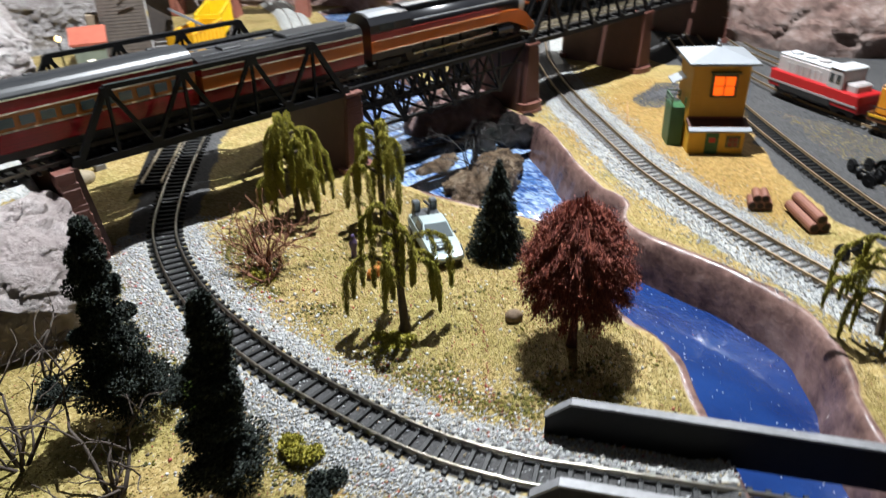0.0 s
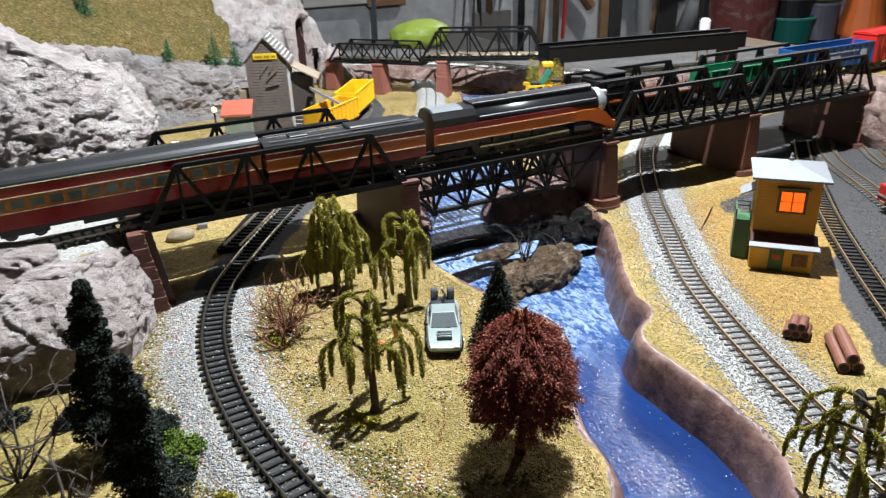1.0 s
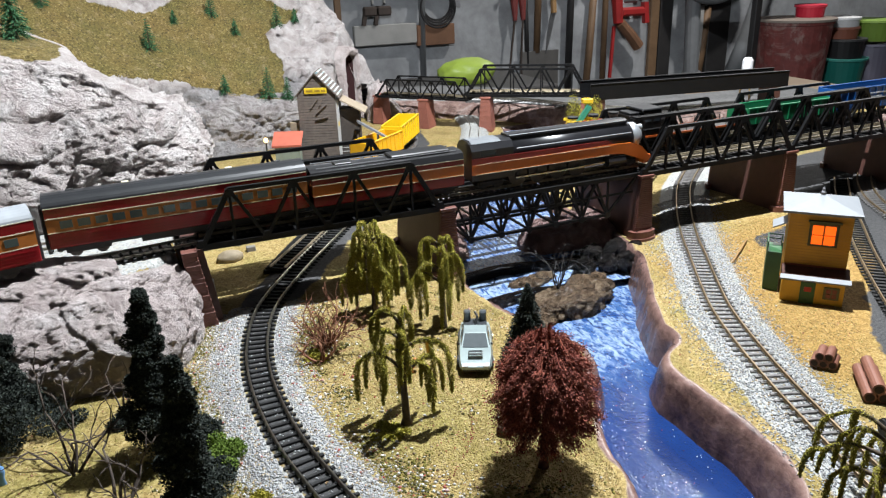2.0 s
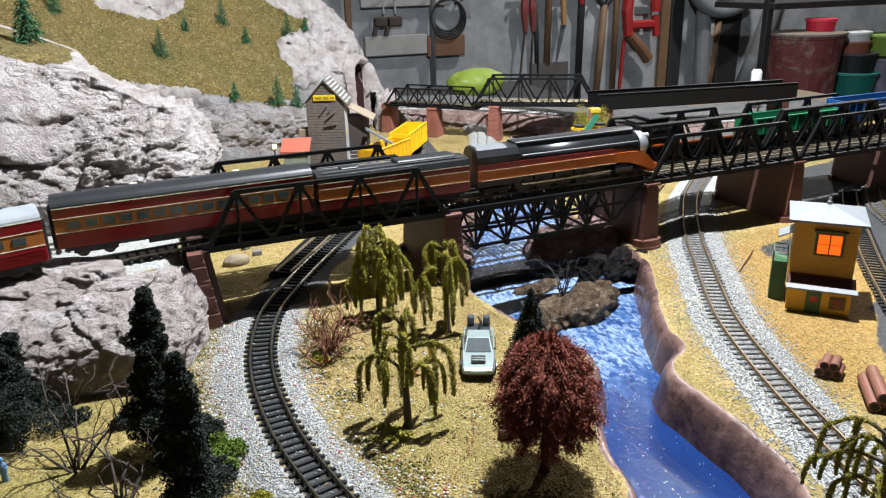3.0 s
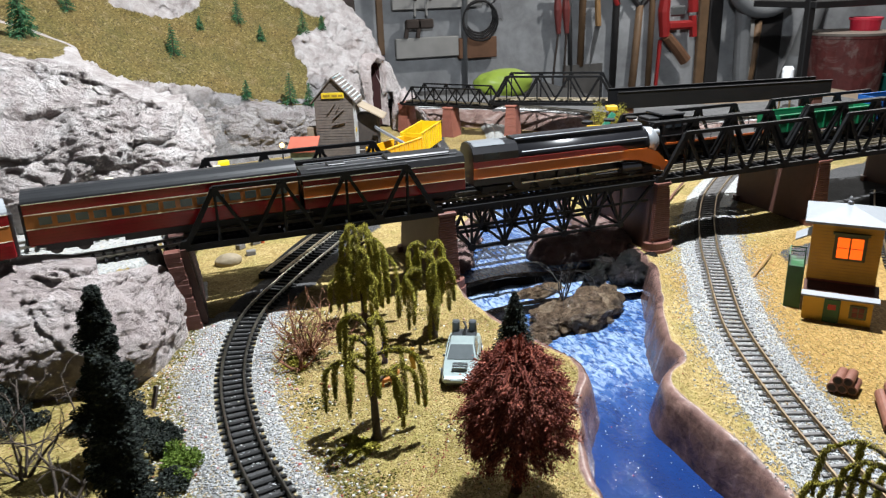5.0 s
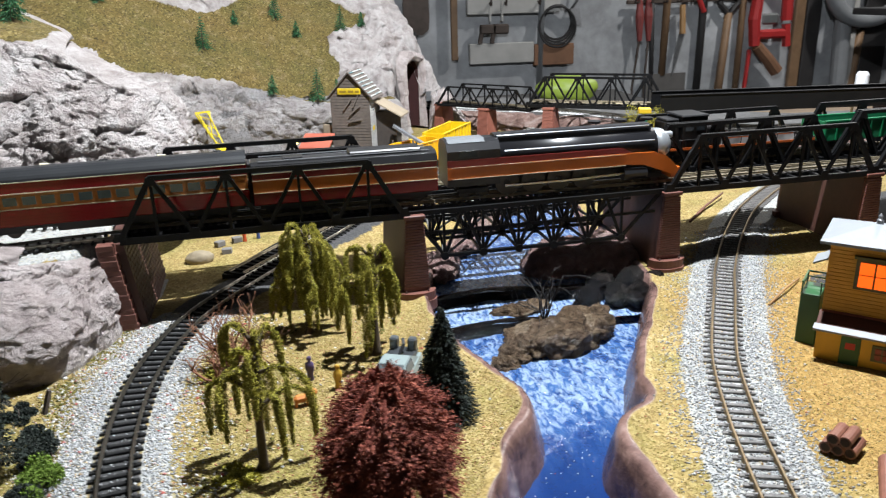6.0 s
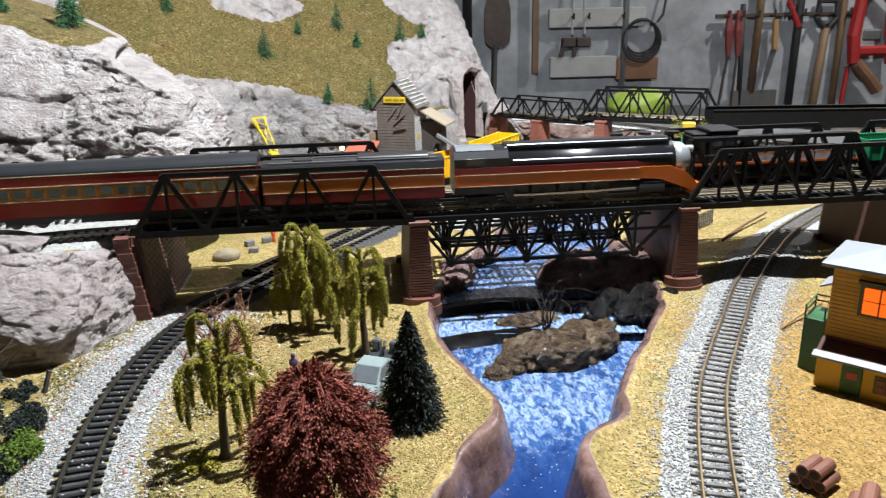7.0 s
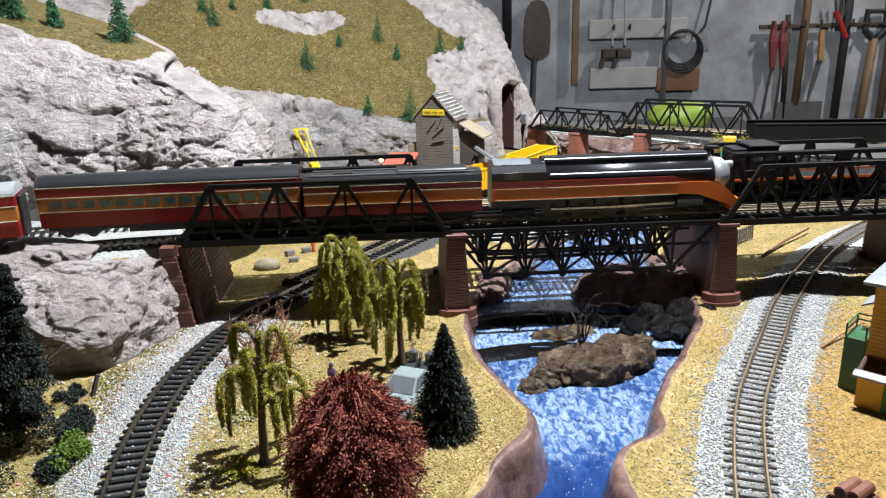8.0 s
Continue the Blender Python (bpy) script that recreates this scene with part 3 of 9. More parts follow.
def build_scatter():
    vs, fs, n = [], [], 0

    def keep(v, f):
        nonlocal n
        vs.append(v)
        fs.append(f + n)
        n += len(v)
    for line, left, right, region, count, seed in ((TRACK_LEFT, 0.040, 0.029, (-0.27, 0.02, -0.45, 0.015), 120000, 1), (TRACK_RIGHT, 0.029, 0.033, (0.05, 0.40, -0.47, 0.12), 120000, 2)):
        xy, rng = scatter_over(region, count, seed)
        d, w = ballast_at(xy, line, left, right)
        ok = (d < w + rng.normal(size=len(xy)) * 0.009) & ((d > 0.0145) | (rng.random(len(xy)) < (0.06 if seed == 1 else 0.8)))
        ok &= signed(xy, RIVER) > 0.004
        xy = xy[ok]
        keep(*chips(np.c_[xy, ground_height(xy) + 0.0003], np.full(len(xy), 0.00080), rng))
    tagged(part("ballast", raw_mesh("ballast", np.concatenate(vs), np.concatenate(fs)), STONECHIP), "white and grey crushed stone ballast beside the tracks", "ballast", kind="stuff")
    vs, fs, n = [], [], 0
    for region, count, seed in (((-0.46, 0.42, -0.46, 0.02), 130000, 3), ((-0.27, 0.05, -0.45, -0.02), 90000, 4)):
        xy, rng = scatter_over(region, count, seed)
        ok = (signed(xy, RIVER) > 0.010) & (signed(xy, PLATEAU) > 0.01)
        for line, w in ((TRACK_LEFT, 0.017), (TRACK_RIGHT, 0.020), (YARD_A, 0.026)):
            ok &= dist_line(xy, smooth_line(line, 60)[0]) > w + rng.random(len(xy)) ** 0.3 * 0.016
        xy = xy[ok]
        keep(*chips(np.c_[xy, ground_height(xy) + 0.0001], 0.00035 + 0.0004 * rng.random(len(xy)) ** 3, rng))
    tagged(part("turf_grit", raw_mesh("turf_grit", np.concatenate(vs), np.concatenate(fs)), GRIT), "loose tan and yellow scatter grains on the ground", "ground cover", kind="stuff")
    ln = smooth_line([(-0.136, -0.330), (-0.118, -0.285), (-0.098, -0.262), (-0.083, -0.240), (-0.072, -0.212)], 90)[0]
    rng = np.random.default_rng(17)
    ln = ln + rng.normal(size=ln.shape) * 0.0007
    tagged(part("red_grain_trail", raw_mesh("red_grain_trail", *chips(np.c_[ln, ground_height(ln) + 0.0004], np.full(len(ln), 0.00055), rng)), pieces("red_grains", [(0.0, (0.14, 0.03, 0.025)), (1.0, (0.30, 0.06, 0.05))], 0.8)), "thin trail of red-brown grains on the turf", "grains", kind="stuff")
    xy, rng = scatter_over((-0.30, 0.02, -0.45, 0.0), 34000, 23)
    d = dist_line(xy, smooth_line(TRACK_LEFT, 80)[0])
    clump = vnoise(np.c_[xy, np.zeros(len(xy))], 26, 3, 0.6, seed=31)
    xy = xy[(d > 0.017) & (signed(xy, RIVER) > 0.012) & (signed(xy, PLATEAU) > 0.006) & (rng.random(len(xy)) < (0.05 + 0.9 * np.exp(-(np.maximum(d - 0.030, 0) / 0.030) ** 2)) * step(-0.5, 0.4, clump))]
    tagged(part("stray_gravel", raw_mesh("stray_gravel", *chips(np.c_[xy, ground_height(xy) + 0.0004], 0.0006 + 0.0008 * rng.random(len(xy)) ** 2, rng)), pieces("stray_stones", [(0.0, (0.09, 0.07, 0.05)), (0.18, (0.22, 0.17, 0.10)), (0.24, (0.34, 0.33, 0.31)), (0.86, (0.62, 0.62, 0.60)), (0.93, (0.36, 0.07, 0.06)), (1.0, (0.30, 0.12, 0.08))], 0.8)), "stray white stones, brown crumbs and red grains on the turf", "gravel", kind="stuff")
    xy, rng = scatter_over((-0.42, -0.02, -0.45, 0.0), 90000, 29)
    d = dist_line(xy, smooth_line(TRACK_LEFT, 80)[0])
    clump = vnoise(np.c_[xy, np.zeros(len(xy))], 42, 4, 0.6, seed=37) + 0.5 * (1 - step(0.0, 0.02, np.abs(d - 0.046)))
    xy = xy[(d > 0.034) & (signed(xy, RIVER) > 0.014) & (signed(xy, PLATEAU) > 0.004) & (clump > 0.24 + 0.30 * rng.random(len(xy)))]
    tagged(part("turf_flock", raw_mesh("turf_flock", *chips(np.c_[xy, ground_height(xy) + 0.0006 * rng.random(len(xy))], 0.0006 + 0.0006 * rng.random(len(xy)), rng)), pieces("flock_crumbs", [(0.0, (0.045, 0.045, 0.015)), (0.4, (0.12, 0.11, 0.025)), (0.75, (0.20, 0.17, 0.035)), (1.0, (0.13, 0.075, 0.035))], 0.95)), "loose olive and brown flock crumbs in patches on the turf", "ground cover", kind="stuff")
    # Bright chips on the pool: stray grains, the white ones also standing for glints.
    xy, rng = scatter_over((-0.10, 0.14, -0.45, -0.10), 1500, 11)
    xy = xy[signed(xy, RIVER) < -0.008][:260]
    tagged(part("grain_and_glint_specks", raw_mesh("grain_and_glint_specks", *chips(np.c_[xy, np.full(len(xy), LEVELS[0] + 0.0004)], np.full(len(xy), 0.00045), rng)), GLINT), "stray white and red grains on the painted water, whites also its glints", "grains", kind="stuff")
    vs, fs, n = [], [], 0
    xy, rng = scatter_over((0.18, 0.6, -0.42, 0.08), 30000, 5)
    c = np.array([(0.60, 0.03), (0.40, -0.145), (0.325, -0.195), (0.262, -0.272), (0.215, -0.37), (0.2, -0.42), (0.6, -0.42)])
    xy = xy[inside(xy, c)]
    keep(*chips(np.c_[xy, ground_height(xy)], np.full(len(xy), 0.0007), rng))
    xy = np.c_[rng.normal(0.383, 0.016, 2500), rng.normal(-0.038, 0.008, 2500)]
    keep(*chips(np.c_[xy, ground_height(xy) + 0.003 * np.exp(-((xy[:, 0] - 0.383) / 0.015) ** 2) * np.exp(-((xy[:, 1] + 0.038) / 0.01) ** 2)], np.full(len(xy), 0.0009), rng))
    tagged(part("cinders", raw_mesh("cinders", np.concatenate(vs), np.concatenate(fs)), COAL), "dark grey cinder gravel of the rail yard", "gravel", kind="stuff")


def build_water():
    pools = ((-0.56, -0.004, LEVELS[0], "lower"), (-0.02, 0.052, LEVELS[1], "middle"), (0.040, 0.70, LEVELS[2], "upper"))
    for i, (y0, y1, z, _) in enumerate(pools):
        xs = np.linspace(-0.2, 0.5, 150 if i == 0 else 100)
        ys = np.linspace(y0, y1, 130 if i == 0 else 80)
        xy, fs = grid_sheet(xs, ys)
        p = np.c_[xy, np.zeros(len(xy))]
        # the edge between pools sweeps in a curve
        keep = (signed(xy, RIVER) < 0.012)
        curve = 0.010 * np.sin((xy[:, 0] - 0.02) * 30)
        if i == 0:
            keep &= xy[:, 1] < -0.018 + curve + step(0.11, 0.16, xy[:, 0]) * 0.05
        elif i == 1:
            keep &= (xy[:, 1] < 0.036 + curve) & (xy[:, 1] > -0.022 + curve)
        else:
            keep &= xy[:, 1] > 0.036 + curve - 0.006
        fs = fs[keep[fs].all(1)]
        foam = {0: step(-0.24, -0.12, xy[:, 1]) * (0.75 + 0.3 * vnoise(p, 20, 3)), 1: 0.9 * np.ones(len(xy)), 2: 0.75 + 0.3 * vnoise(p, 20, 3)}[i]
        ripple = np.clip(foam, 0.05, 1) * 0.0016 * vnoise(p * np.array([1, 0.5, 1]), 110, 3, seed=4)
        me = raw_mesh("water", np.c_[xy, z + ripple], fs, True)
        attribute(me, "foam", np.clip(foam, 0, 1))
        tagged(part("water", me, WATER), ("calm deep blue painted river with white foam streaks", "white and blue cascade water between dark ledges", "rippled blue painted water above the cascade")[i], "water", kind="structure")


build_water()


# ---- rock faces and the mountain ----
def rock_sheet(name, foot, tops, depth, mat, label, seed, nu=220, nv=70, bulge=0.02, rough=0.012, attr=None, z0=-0.004, undercut=0.0, layer=1.5, grey=0.0, smooth=False, crest=None):
    """A rock face swept along a foot line. tops: height by way along; depth: how far it leans back; bulge: how far it swells outwards."""
    ln, _ = smooth_line(foot, nu)
    tn = np.gradient(ln, axis=0)
    tn /= np.linalg.norm(tn, axis=1)[:, None]
    out = np.c_[tn[:, 1], -tn[:, 0]]
    u = np.linspace(0, 1, nu)
    way = np.concatenate([[0], np.cumsum(np.linalg.norm(np.diff(np.array(foot), axis=0), axis=1))])
    top = np.interp(u, way / way[-1], tops) if len(tops) == len(foot) else np.interp(u, np.linspace(0, 1, len(tops)), tops)
    dep = np.interp(u, way / way[-1], depth) if len(depth) == len(foot) else np.interp(u, np.linspace(0, 1, len(depth)), depth)
    v = np.linspace(0, 1, nv)
    rise = np.sin(np.clip(v * 1.12, 0, 1) * math.pi / 2) ** 0.9
    back = v ** 1.9
    big = np.interp(u, way / way[-1], bulge) if hasattr(bulge, "__len__") else np.full(nu, bulge)
    swell = big[:, None] * (np.sin(np.clip(v * 1.1, 0, 1) * math.pi) * (1 - 0.3 * v))[None] - undercut * (1 - step(0.0, 0.16, v))[None]
    x = ln[:, None, 0] + out[:, None, 0] * (swell - dep[:, None] * back[None])
    y = ln[:, None, 1] + out[:, None, 1] * (swell - dep[:, None] * back[None])
    z = z0 + (top[:, None] - z0) * rise[None]
    p = np.stack([x, y, z], -1).reshape(-1, 3)
    n3 = np.c_[np.repeat(out, nv, 0), np.tile(0.35 + 0.6 * v, nu)]
    n3 /= np.linalg.norm(n3, axis=1)[:, None]
    lay = p * np.array([1, 1, layer])
    lump = vnoise(p, 11, 3, 0.5, seed + 1)
    l1, r1, c1 = facets(lay, 15, seed)
    l2, r2, c2 = facets(lay, 44, seed + 3)
    l3, r3, _ = facets(lay, 105, seed + 4)
    fine = vnoise(lay, 90, 5, 0.66, seed + 6)
    # a second, coarser swing decides where the face is crumbled and where it is smooth
    worn = 0.35 + 0.9 * step(-0.25, 0.45, vnoise(p, 9, 3, 0.5, seed + 9))
    holes = -np.clip(vnoise(lay, 34, 4, 0.55, seed + 5) - 0.22, 0, 1) * 1.9
    d = rough * (1.1 * lump + 0.75 * l1 + 0.35 * r1 - 0.16 * c1 + worn * (0.42 * l2 + 0.24 * r2 - 0.10 * c2 + 0.16 * l3 + 0.10 * r3 + 0.58 * fine + holes) + 0.30 * (1 - 2 * np.abs(vnoise(lay, 13, 6, 0.55, seed)))) * np.tile(np.minimum(1, np.minimum(v * 6, (1.02 - v) * 5)), nu) * np.repeat(0.25 + 0.75 * step(0.0, 0.07, 1 - u), nv)
    cleft = -np.clip(0.13 - np.abs(vnoise(lay, 23, 4, 0.6, seed + 13)), 0, 1) * np.clip(vnoise(p, 14, 3, 0.5, seed + 14) + 0.35, 0, 1)
    d = d + rough * 3.2 * cleft * np.tile(np.minimum(1, np.minimum(v * 6, (1.02 - v) * 5)), nu)
    if attr:
        d = d * np.tile(1 - 0.88 * step(attr, attr + 0.06, v), nu)
    p = p + n3 * d[:, None]
    i = (np.arange(nu - 1)[:, None] * nv + np.arange(nv - 1)).ravel()
    if crest:
        # behind the crest line the sheet falls away
        (cx, cy), (ex, ey) = crest
        cl = math.hypot(ex - cx, ey - cy)
        past = ((p[:, 0] - cx) * (ey - cy) - (p[:, 1] - cy) * (ex - cx)) / cl
        p[:, 2] -= 0.55 * np.maximum(0, past - 0.004) * np.repeat(step(0.09, 0.20, dep), nv)
    me = raw_mesh(name, p, np.c_[i, i + nv, i + nv + 1, i + 1], smooth)
    if attr:
        vv = np.tile(v, nu)
        edge = vv + 0.06 * vnoise(p, 30, 3, 0.5, seed + 8)
        turf = step(attr, attr + 0.05, edge)
        if crest:
            turf = turf * (1 - step(-0.016, -0.008, past + 0.006 * vnoise(p, 40, 3, 0.5, seed + 11))) * (1 - step(-0.348, -0.328, p[:, 0] + 0.01 * vnoise(p, 35, 3, 0.5, seed + 12)))
        attribute(me, "turf", turf)
        attribute(me, "grey", np.full(len(p), grey))
    return tagged(part(name, me, mat), label, "rock", kind="structure"), p


def hill_material():
    k = Mat("hill_turf_and_rock")
    grain = k.cells(420.0)
    turf = k.ramp(grain, [(0.0, (0.045, 0.036, 0.010)), (0.3, (0.17, 0.128, 0.038)), (0.7, (0.235, 0.178, 0.06)), (1.0, (0.46, 0.37, 0.18))])
    turf = k.mix(1.0, turf, k.ramp(k.noise(9, 6, 0.7), [(0.3, (0.60, 0.68, 0.42)), (0.5, (0.88, 0.86, 0.66)), (0.7, (1, 0.86, 0.68))]), "MULTIPLY")
    turf = k.mix(k.ramp(k.noise(60, 5, 0.7), [(0.55, (0, 0, 0)), (0.72, (0.7, 0.7, 0.7))]), turf, k.ramp(grain, [(0.0, (0.20, 0.12, 0.05)), (1.0, (0.52, 0.42, 0.24))]))
    n = k.noise(38, 8, 0.68, 0.6)
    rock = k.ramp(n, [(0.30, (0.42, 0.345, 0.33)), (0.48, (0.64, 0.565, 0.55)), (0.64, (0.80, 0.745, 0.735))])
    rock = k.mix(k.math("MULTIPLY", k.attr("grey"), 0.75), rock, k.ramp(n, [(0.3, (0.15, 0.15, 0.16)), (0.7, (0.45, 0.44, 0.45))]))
    e = k.math("ADD", k.attr("turf"), k.math("MULTIPLY", k.math("SUBTRACT", k.noise(90, 4), 0.5), 0.5))
    k.base(k.mix(1.0, k.mix(k.ramp(e, [(0.42, (0, 0, 0)), (0.56, (1, 1, 1))]), k.mix(1.0, rock, (0.76, 0.76, 0.76), "MULTIPLY"), turf), (0.98, 0.98, 0.96), "MULTIPLY"))
    k.set(Roughness=0.9)
    k.bump(k.math("ADD", k.math("MULTIPLY", k.cells(500.0, "Distance"), 0.16), k.math("ADD", k.noise(48, 12, 0.74, 0.8), k.math("MULTIPLY", k.noise(210, 6, 0.72), 0.42))), 0.012, 1.0)
    return k.m


HILL = hill_material()
rock_sheet("near_cliff", [(-0.95, -0.07), (-0.62, -0.085), (-0.45, -0.085), (-0.367, -0.084), (-0.311, -0.088), (-0.266, -0.080), (-0.245, -0.042), (-0.236, -0.006), (-0.242, 0.02)],
           (0.085, 0.08, 0.078, 0.077, 0.075, 0.072, 0.068, 0.064, 0.062), (0.13, 0.125, 0.12, 0.11, 0.10, 0.080, 0.055, 0.032, 0.03), PLASTER, "bulging white plaster rock face below the tracks", 21, 420, 170, (0.016, 0.016, 0.016, 0.016, 0.016, 0.014, 0.006, 0.0, 0.0), 0.0105, undercut=0.001, layer=1.0)
_, CLIFF = rock_sheet("big_cliff", [(-1.05, 0.125), (-0.60, 0.120), (-0.42, 0.120), (-0.33, 0.124), (-0.268, 0.136), (-0.222, 0.170), (-0.203, 0.238), (-0.258, 0.335), (-0.355, 0.45)],
           (0.37, 0.30, 0.246, 0.224, 0.200, 0.176, 0.166, 0.188, 0.24), (0.36, 0.34, 0.31, 0.27, 0.19, 0.095, 0.070, 0.09, 0.11), HILL, "tall craggy white plaster cliff beside the tracks", 31, 520, 240, 0.008, 0.0145, attr=0.62, z0=0.060, crest=((-0.255, 0.265), (-0.45, 0.45)))


HILL_EDGE_X = (-1.2, -0.22, -0.06, 0.022, 0.075, 0.116, 0.140, 0.170, 0.205)
HILL_EDGE_Z = (0.62, 0.40, 0.30, 0.235, 0.205, 0.175, 0.12, 0.04, -0.03)


def hill_height(xy):
    x, y = xy[:, 0], xy[:, 1]
    p = np.c_[xy, np.zeros(len(xy))]
    foot = np.interp(x, (-1.2, -0.45, -0.25, -0.10, 0.02, 0.07, 0.09, 0.13, 0.155, 0.17, 0.2), (0.42, 0.52, 0.665, 0.70, 0.705, 0.78, 0.825, 0.87, 0.85, 0.845, 0.86)) + 0.012 * vnoise(p, 18, 3)
    d = y - foot
    wall = np.interp(x, (-1.2, -0.4, -0.25, -0.13, 0.02, 0.06, 0.1, 0.14, 0.2), (0.20, 0.15, 0.118, 0.080, 0.062, 0.10, 0.14, 0.14, 0.05))
    z = wall * step(-0.010, 0.050, d) ** 0.8 + 0.62 * np.maximum(0, d - 0.02)
    z += 0.012 * vnoise(p, 7, 3, seed=2) * step(0.02, 0.1, d)
    edge = np.interp(x, HILL_EDGE_X, HILL_EDGE_Z)
    z = np.minimum(z, edge + 0.01 * vnoise(p, 20, 3, seed=6) + 0.15 * np.maximum(0, y - 0.85))
    return np.where(d < -0.012, -0.03, z), d, edge


def hill_turf(xy, z, d, edge):
    p = np.c_[xy, z]
    n = vnoise(p, 14, 4, 0.55, 9)
    wall = np.interp(xy[:, 0], (-1.2, -0.4, -0.25, -0.13, 0.02, 0.1, 0.2), (0.20, 0.15, 0.118, 0.080, 0.062, 0.085, 0.05))
    t = step(0.0, 0.012, z - wall - 0.004 * n) * step(0.035, 0.06, edge - z + 0.035 * n + 0.02)
    right = np.interp(z, (0.05, 0.1, 0.13, 0.172, 0.192, 0.22, 0.26, 0.30), (-0.05, -0.035, -0.025, -0.035, 0.03, 0.065, 0.04, -0.02))
    t *= 1 - step(-0.01, 0.012, xy[:, 0] - right + 0.03 * n)
    # bare patches of rock on the slope
    for cx, cy, rx, ry in ((-0.27, 0.872, 0.108, 0.024), (-0.60, 0.72, 0.13, 0.07), (-0.30, 1.16, 0.2, 0.03)):
        du, dv = (xy[:, 0] - cx) * 0.79 + (xy[:, 1] - cy) * 0.61, (xy[:, 1] - cy) * 0.79 - (xy[:, 0] - cx) * 0.61
        t *= step(0.75, 1.05, np.hypot(du / rx, dv / ry) + 0.25 * n)
    return t


MOUTH = Vector((0.036, 0.043)).normalized()


def tunnel():
    """Arched lining behind the opening in the rock."""
    ob = MB()
    ring = [(0.0, 0.0), (0.0, 0.112), (0.010, 0.124), (0.025, 0.128), (0.040, 0.124), (0.050, 0.112), (0.050, 0.0)]
    n, vs = len(ring), []
    for w in (-0.003, 0.08):
        vs += [(0.093 + MOUTH.x * u - MOUTH.y * w, 0.847 + MOUTH.y * u + MOUTH.x * w, z) for u, z in ring]
    ob.add(vs, [(i, i + 1, n + i + 1, n + i) for i in range(n - 1)] + [tuple(range(n, 2 * n))])
    rim, outer = MB(), [(-0.020, -0.01), (-0.020, 0.118), (-0.004, 0.140), (0.025, 0.148), (0.054, 0.140), (0.066, 0.118), (0.066, -0.01)]
    lines = [[(u + (U - u) * f, z + (Z - z) * f) for (u, z), (U, Z) in zip(np.repeat(ring, 1, 0), outer)] for f in (0.0, 0.0, 0.35, 0.7, 1.0)]
    vs = []
    for line, w in zip(lines, (0.03, -0.010, -0.016, -0.012, 0.03)):
        vs += [tuple(q) for q in smooth_line([(0.093 + MOUTH.x * u - MOUTH.y * w, 0.847 + MOUTH.y * u + MOUTH.x * w, z) for u, z in line], 60)[0]]
    v = np.array(vs)
    v += 0.006 * np.c_[vnoise(v, 60, 4, 0.6, 3), vnoise(v, 60, 4, 0.6, 4), 0.4 * vnoise(v, 60, 4, 0.6, 5)] * np.repeat((0.2, 0.4, 1, 1, 1), 60)[:, None]
    rim.add([tuple(q) for q in v], [(r * 60 + i, r * 60 + i + 1, r * 60 + 61 + i, r * 60 + 60 + i) for r in range(4) for i in range(59)])
    tagged(part("tunnel_mouth", rim, PLASTER), "rough white plaster rim round the tunnel mouth", "tunnel", kind="structure")
    tagged(part("tunnel", ob, plain("tunnel_lining", (0.035, 0.008, 0.008), 0.8, 0, 0.3, 60)), "dark red tunnel lining inside the hill", "tunnel", kind="structure")


tunnel()


def build_hill():
    xs, ys = even((-1.2, -0.40, 60), (-0.40, 0.21, 190)), even((0.40, 0.62, 25), (0.62, 1.0, 130), (1.0, 1.35, 50))
    xy, fs = grid_sheet(xs, ys)
    z, d, edge = hill_height(xy)
    t = hill_turf(xy, z, d, edge)
    p = np.c_[xy, z]
    bare = (1 - t) * step(-0.004, 0.01, d)
    z = z + bare * (0.013 * (1 - 2 * np.abs(vnoise(p, 24, 5, 0.6, 4))) + 0.010 * vnoise(p, 60, 3, 0.5, 7))
    xo = xy[:, 0] + bare * 0.012 * vnoise(p, 30, 4, 0.6, 14)
    yo = xy[:, 1] + bare * 0.030 * vnoise(p * np.array([1, 0.4, 2.2]), 26, 5, 0.6, 15)
    p = np.c_[xo, yo, z]
    fs = fs[(d[fs] > -0.014).any(1)]
    # mouth of the tunnel
    c = p[fs].mean(1)
    u = (c[:, 0] - 0.093) * MOUTH.x + (c[:, 1] - 0.847) * MOUTH.y
    w = (c[:, 1] - 0.847) * MOUTH.x - (c[:, 0] - 0.093) * MOUTH.y
    hole = (u > 0.001) & (u < 0.049) & (w > -0.05) & (w < 0.075) & (c[:, 2] < 0.126 - 0.010 * ((u - 0.025) / 0.025) ** 2)
    me = raw_mesh("hillside", p, fs[~hole], True)
    attribute(me, "turf", t)
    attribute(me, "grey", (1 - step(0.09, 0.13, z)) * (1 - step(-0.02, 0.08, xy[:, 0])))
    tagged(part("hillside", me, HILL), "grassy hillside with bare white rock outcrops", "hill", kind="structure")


build_hill()
rock_sheet("hill_wall", [(-0.75, 0.52), (-0.45, 0.535), (-0.33, 0.60), (-0.22, 0.675), (-0.10, 0.690), (0.02, 0.695), (0.085, 0.735)],
           (0.19, 0.165, 0.140, 0.112, 0.084, 0.066, 0.075), (0.10, 0.10, 0.095, 0.085, 0.07, 0.06, 0.06), HILL, "grey weathered plaster rock wall at the hill's foot", 61, 360, 110, 0.006, 0.011, attr=0.70, grey=0.45)
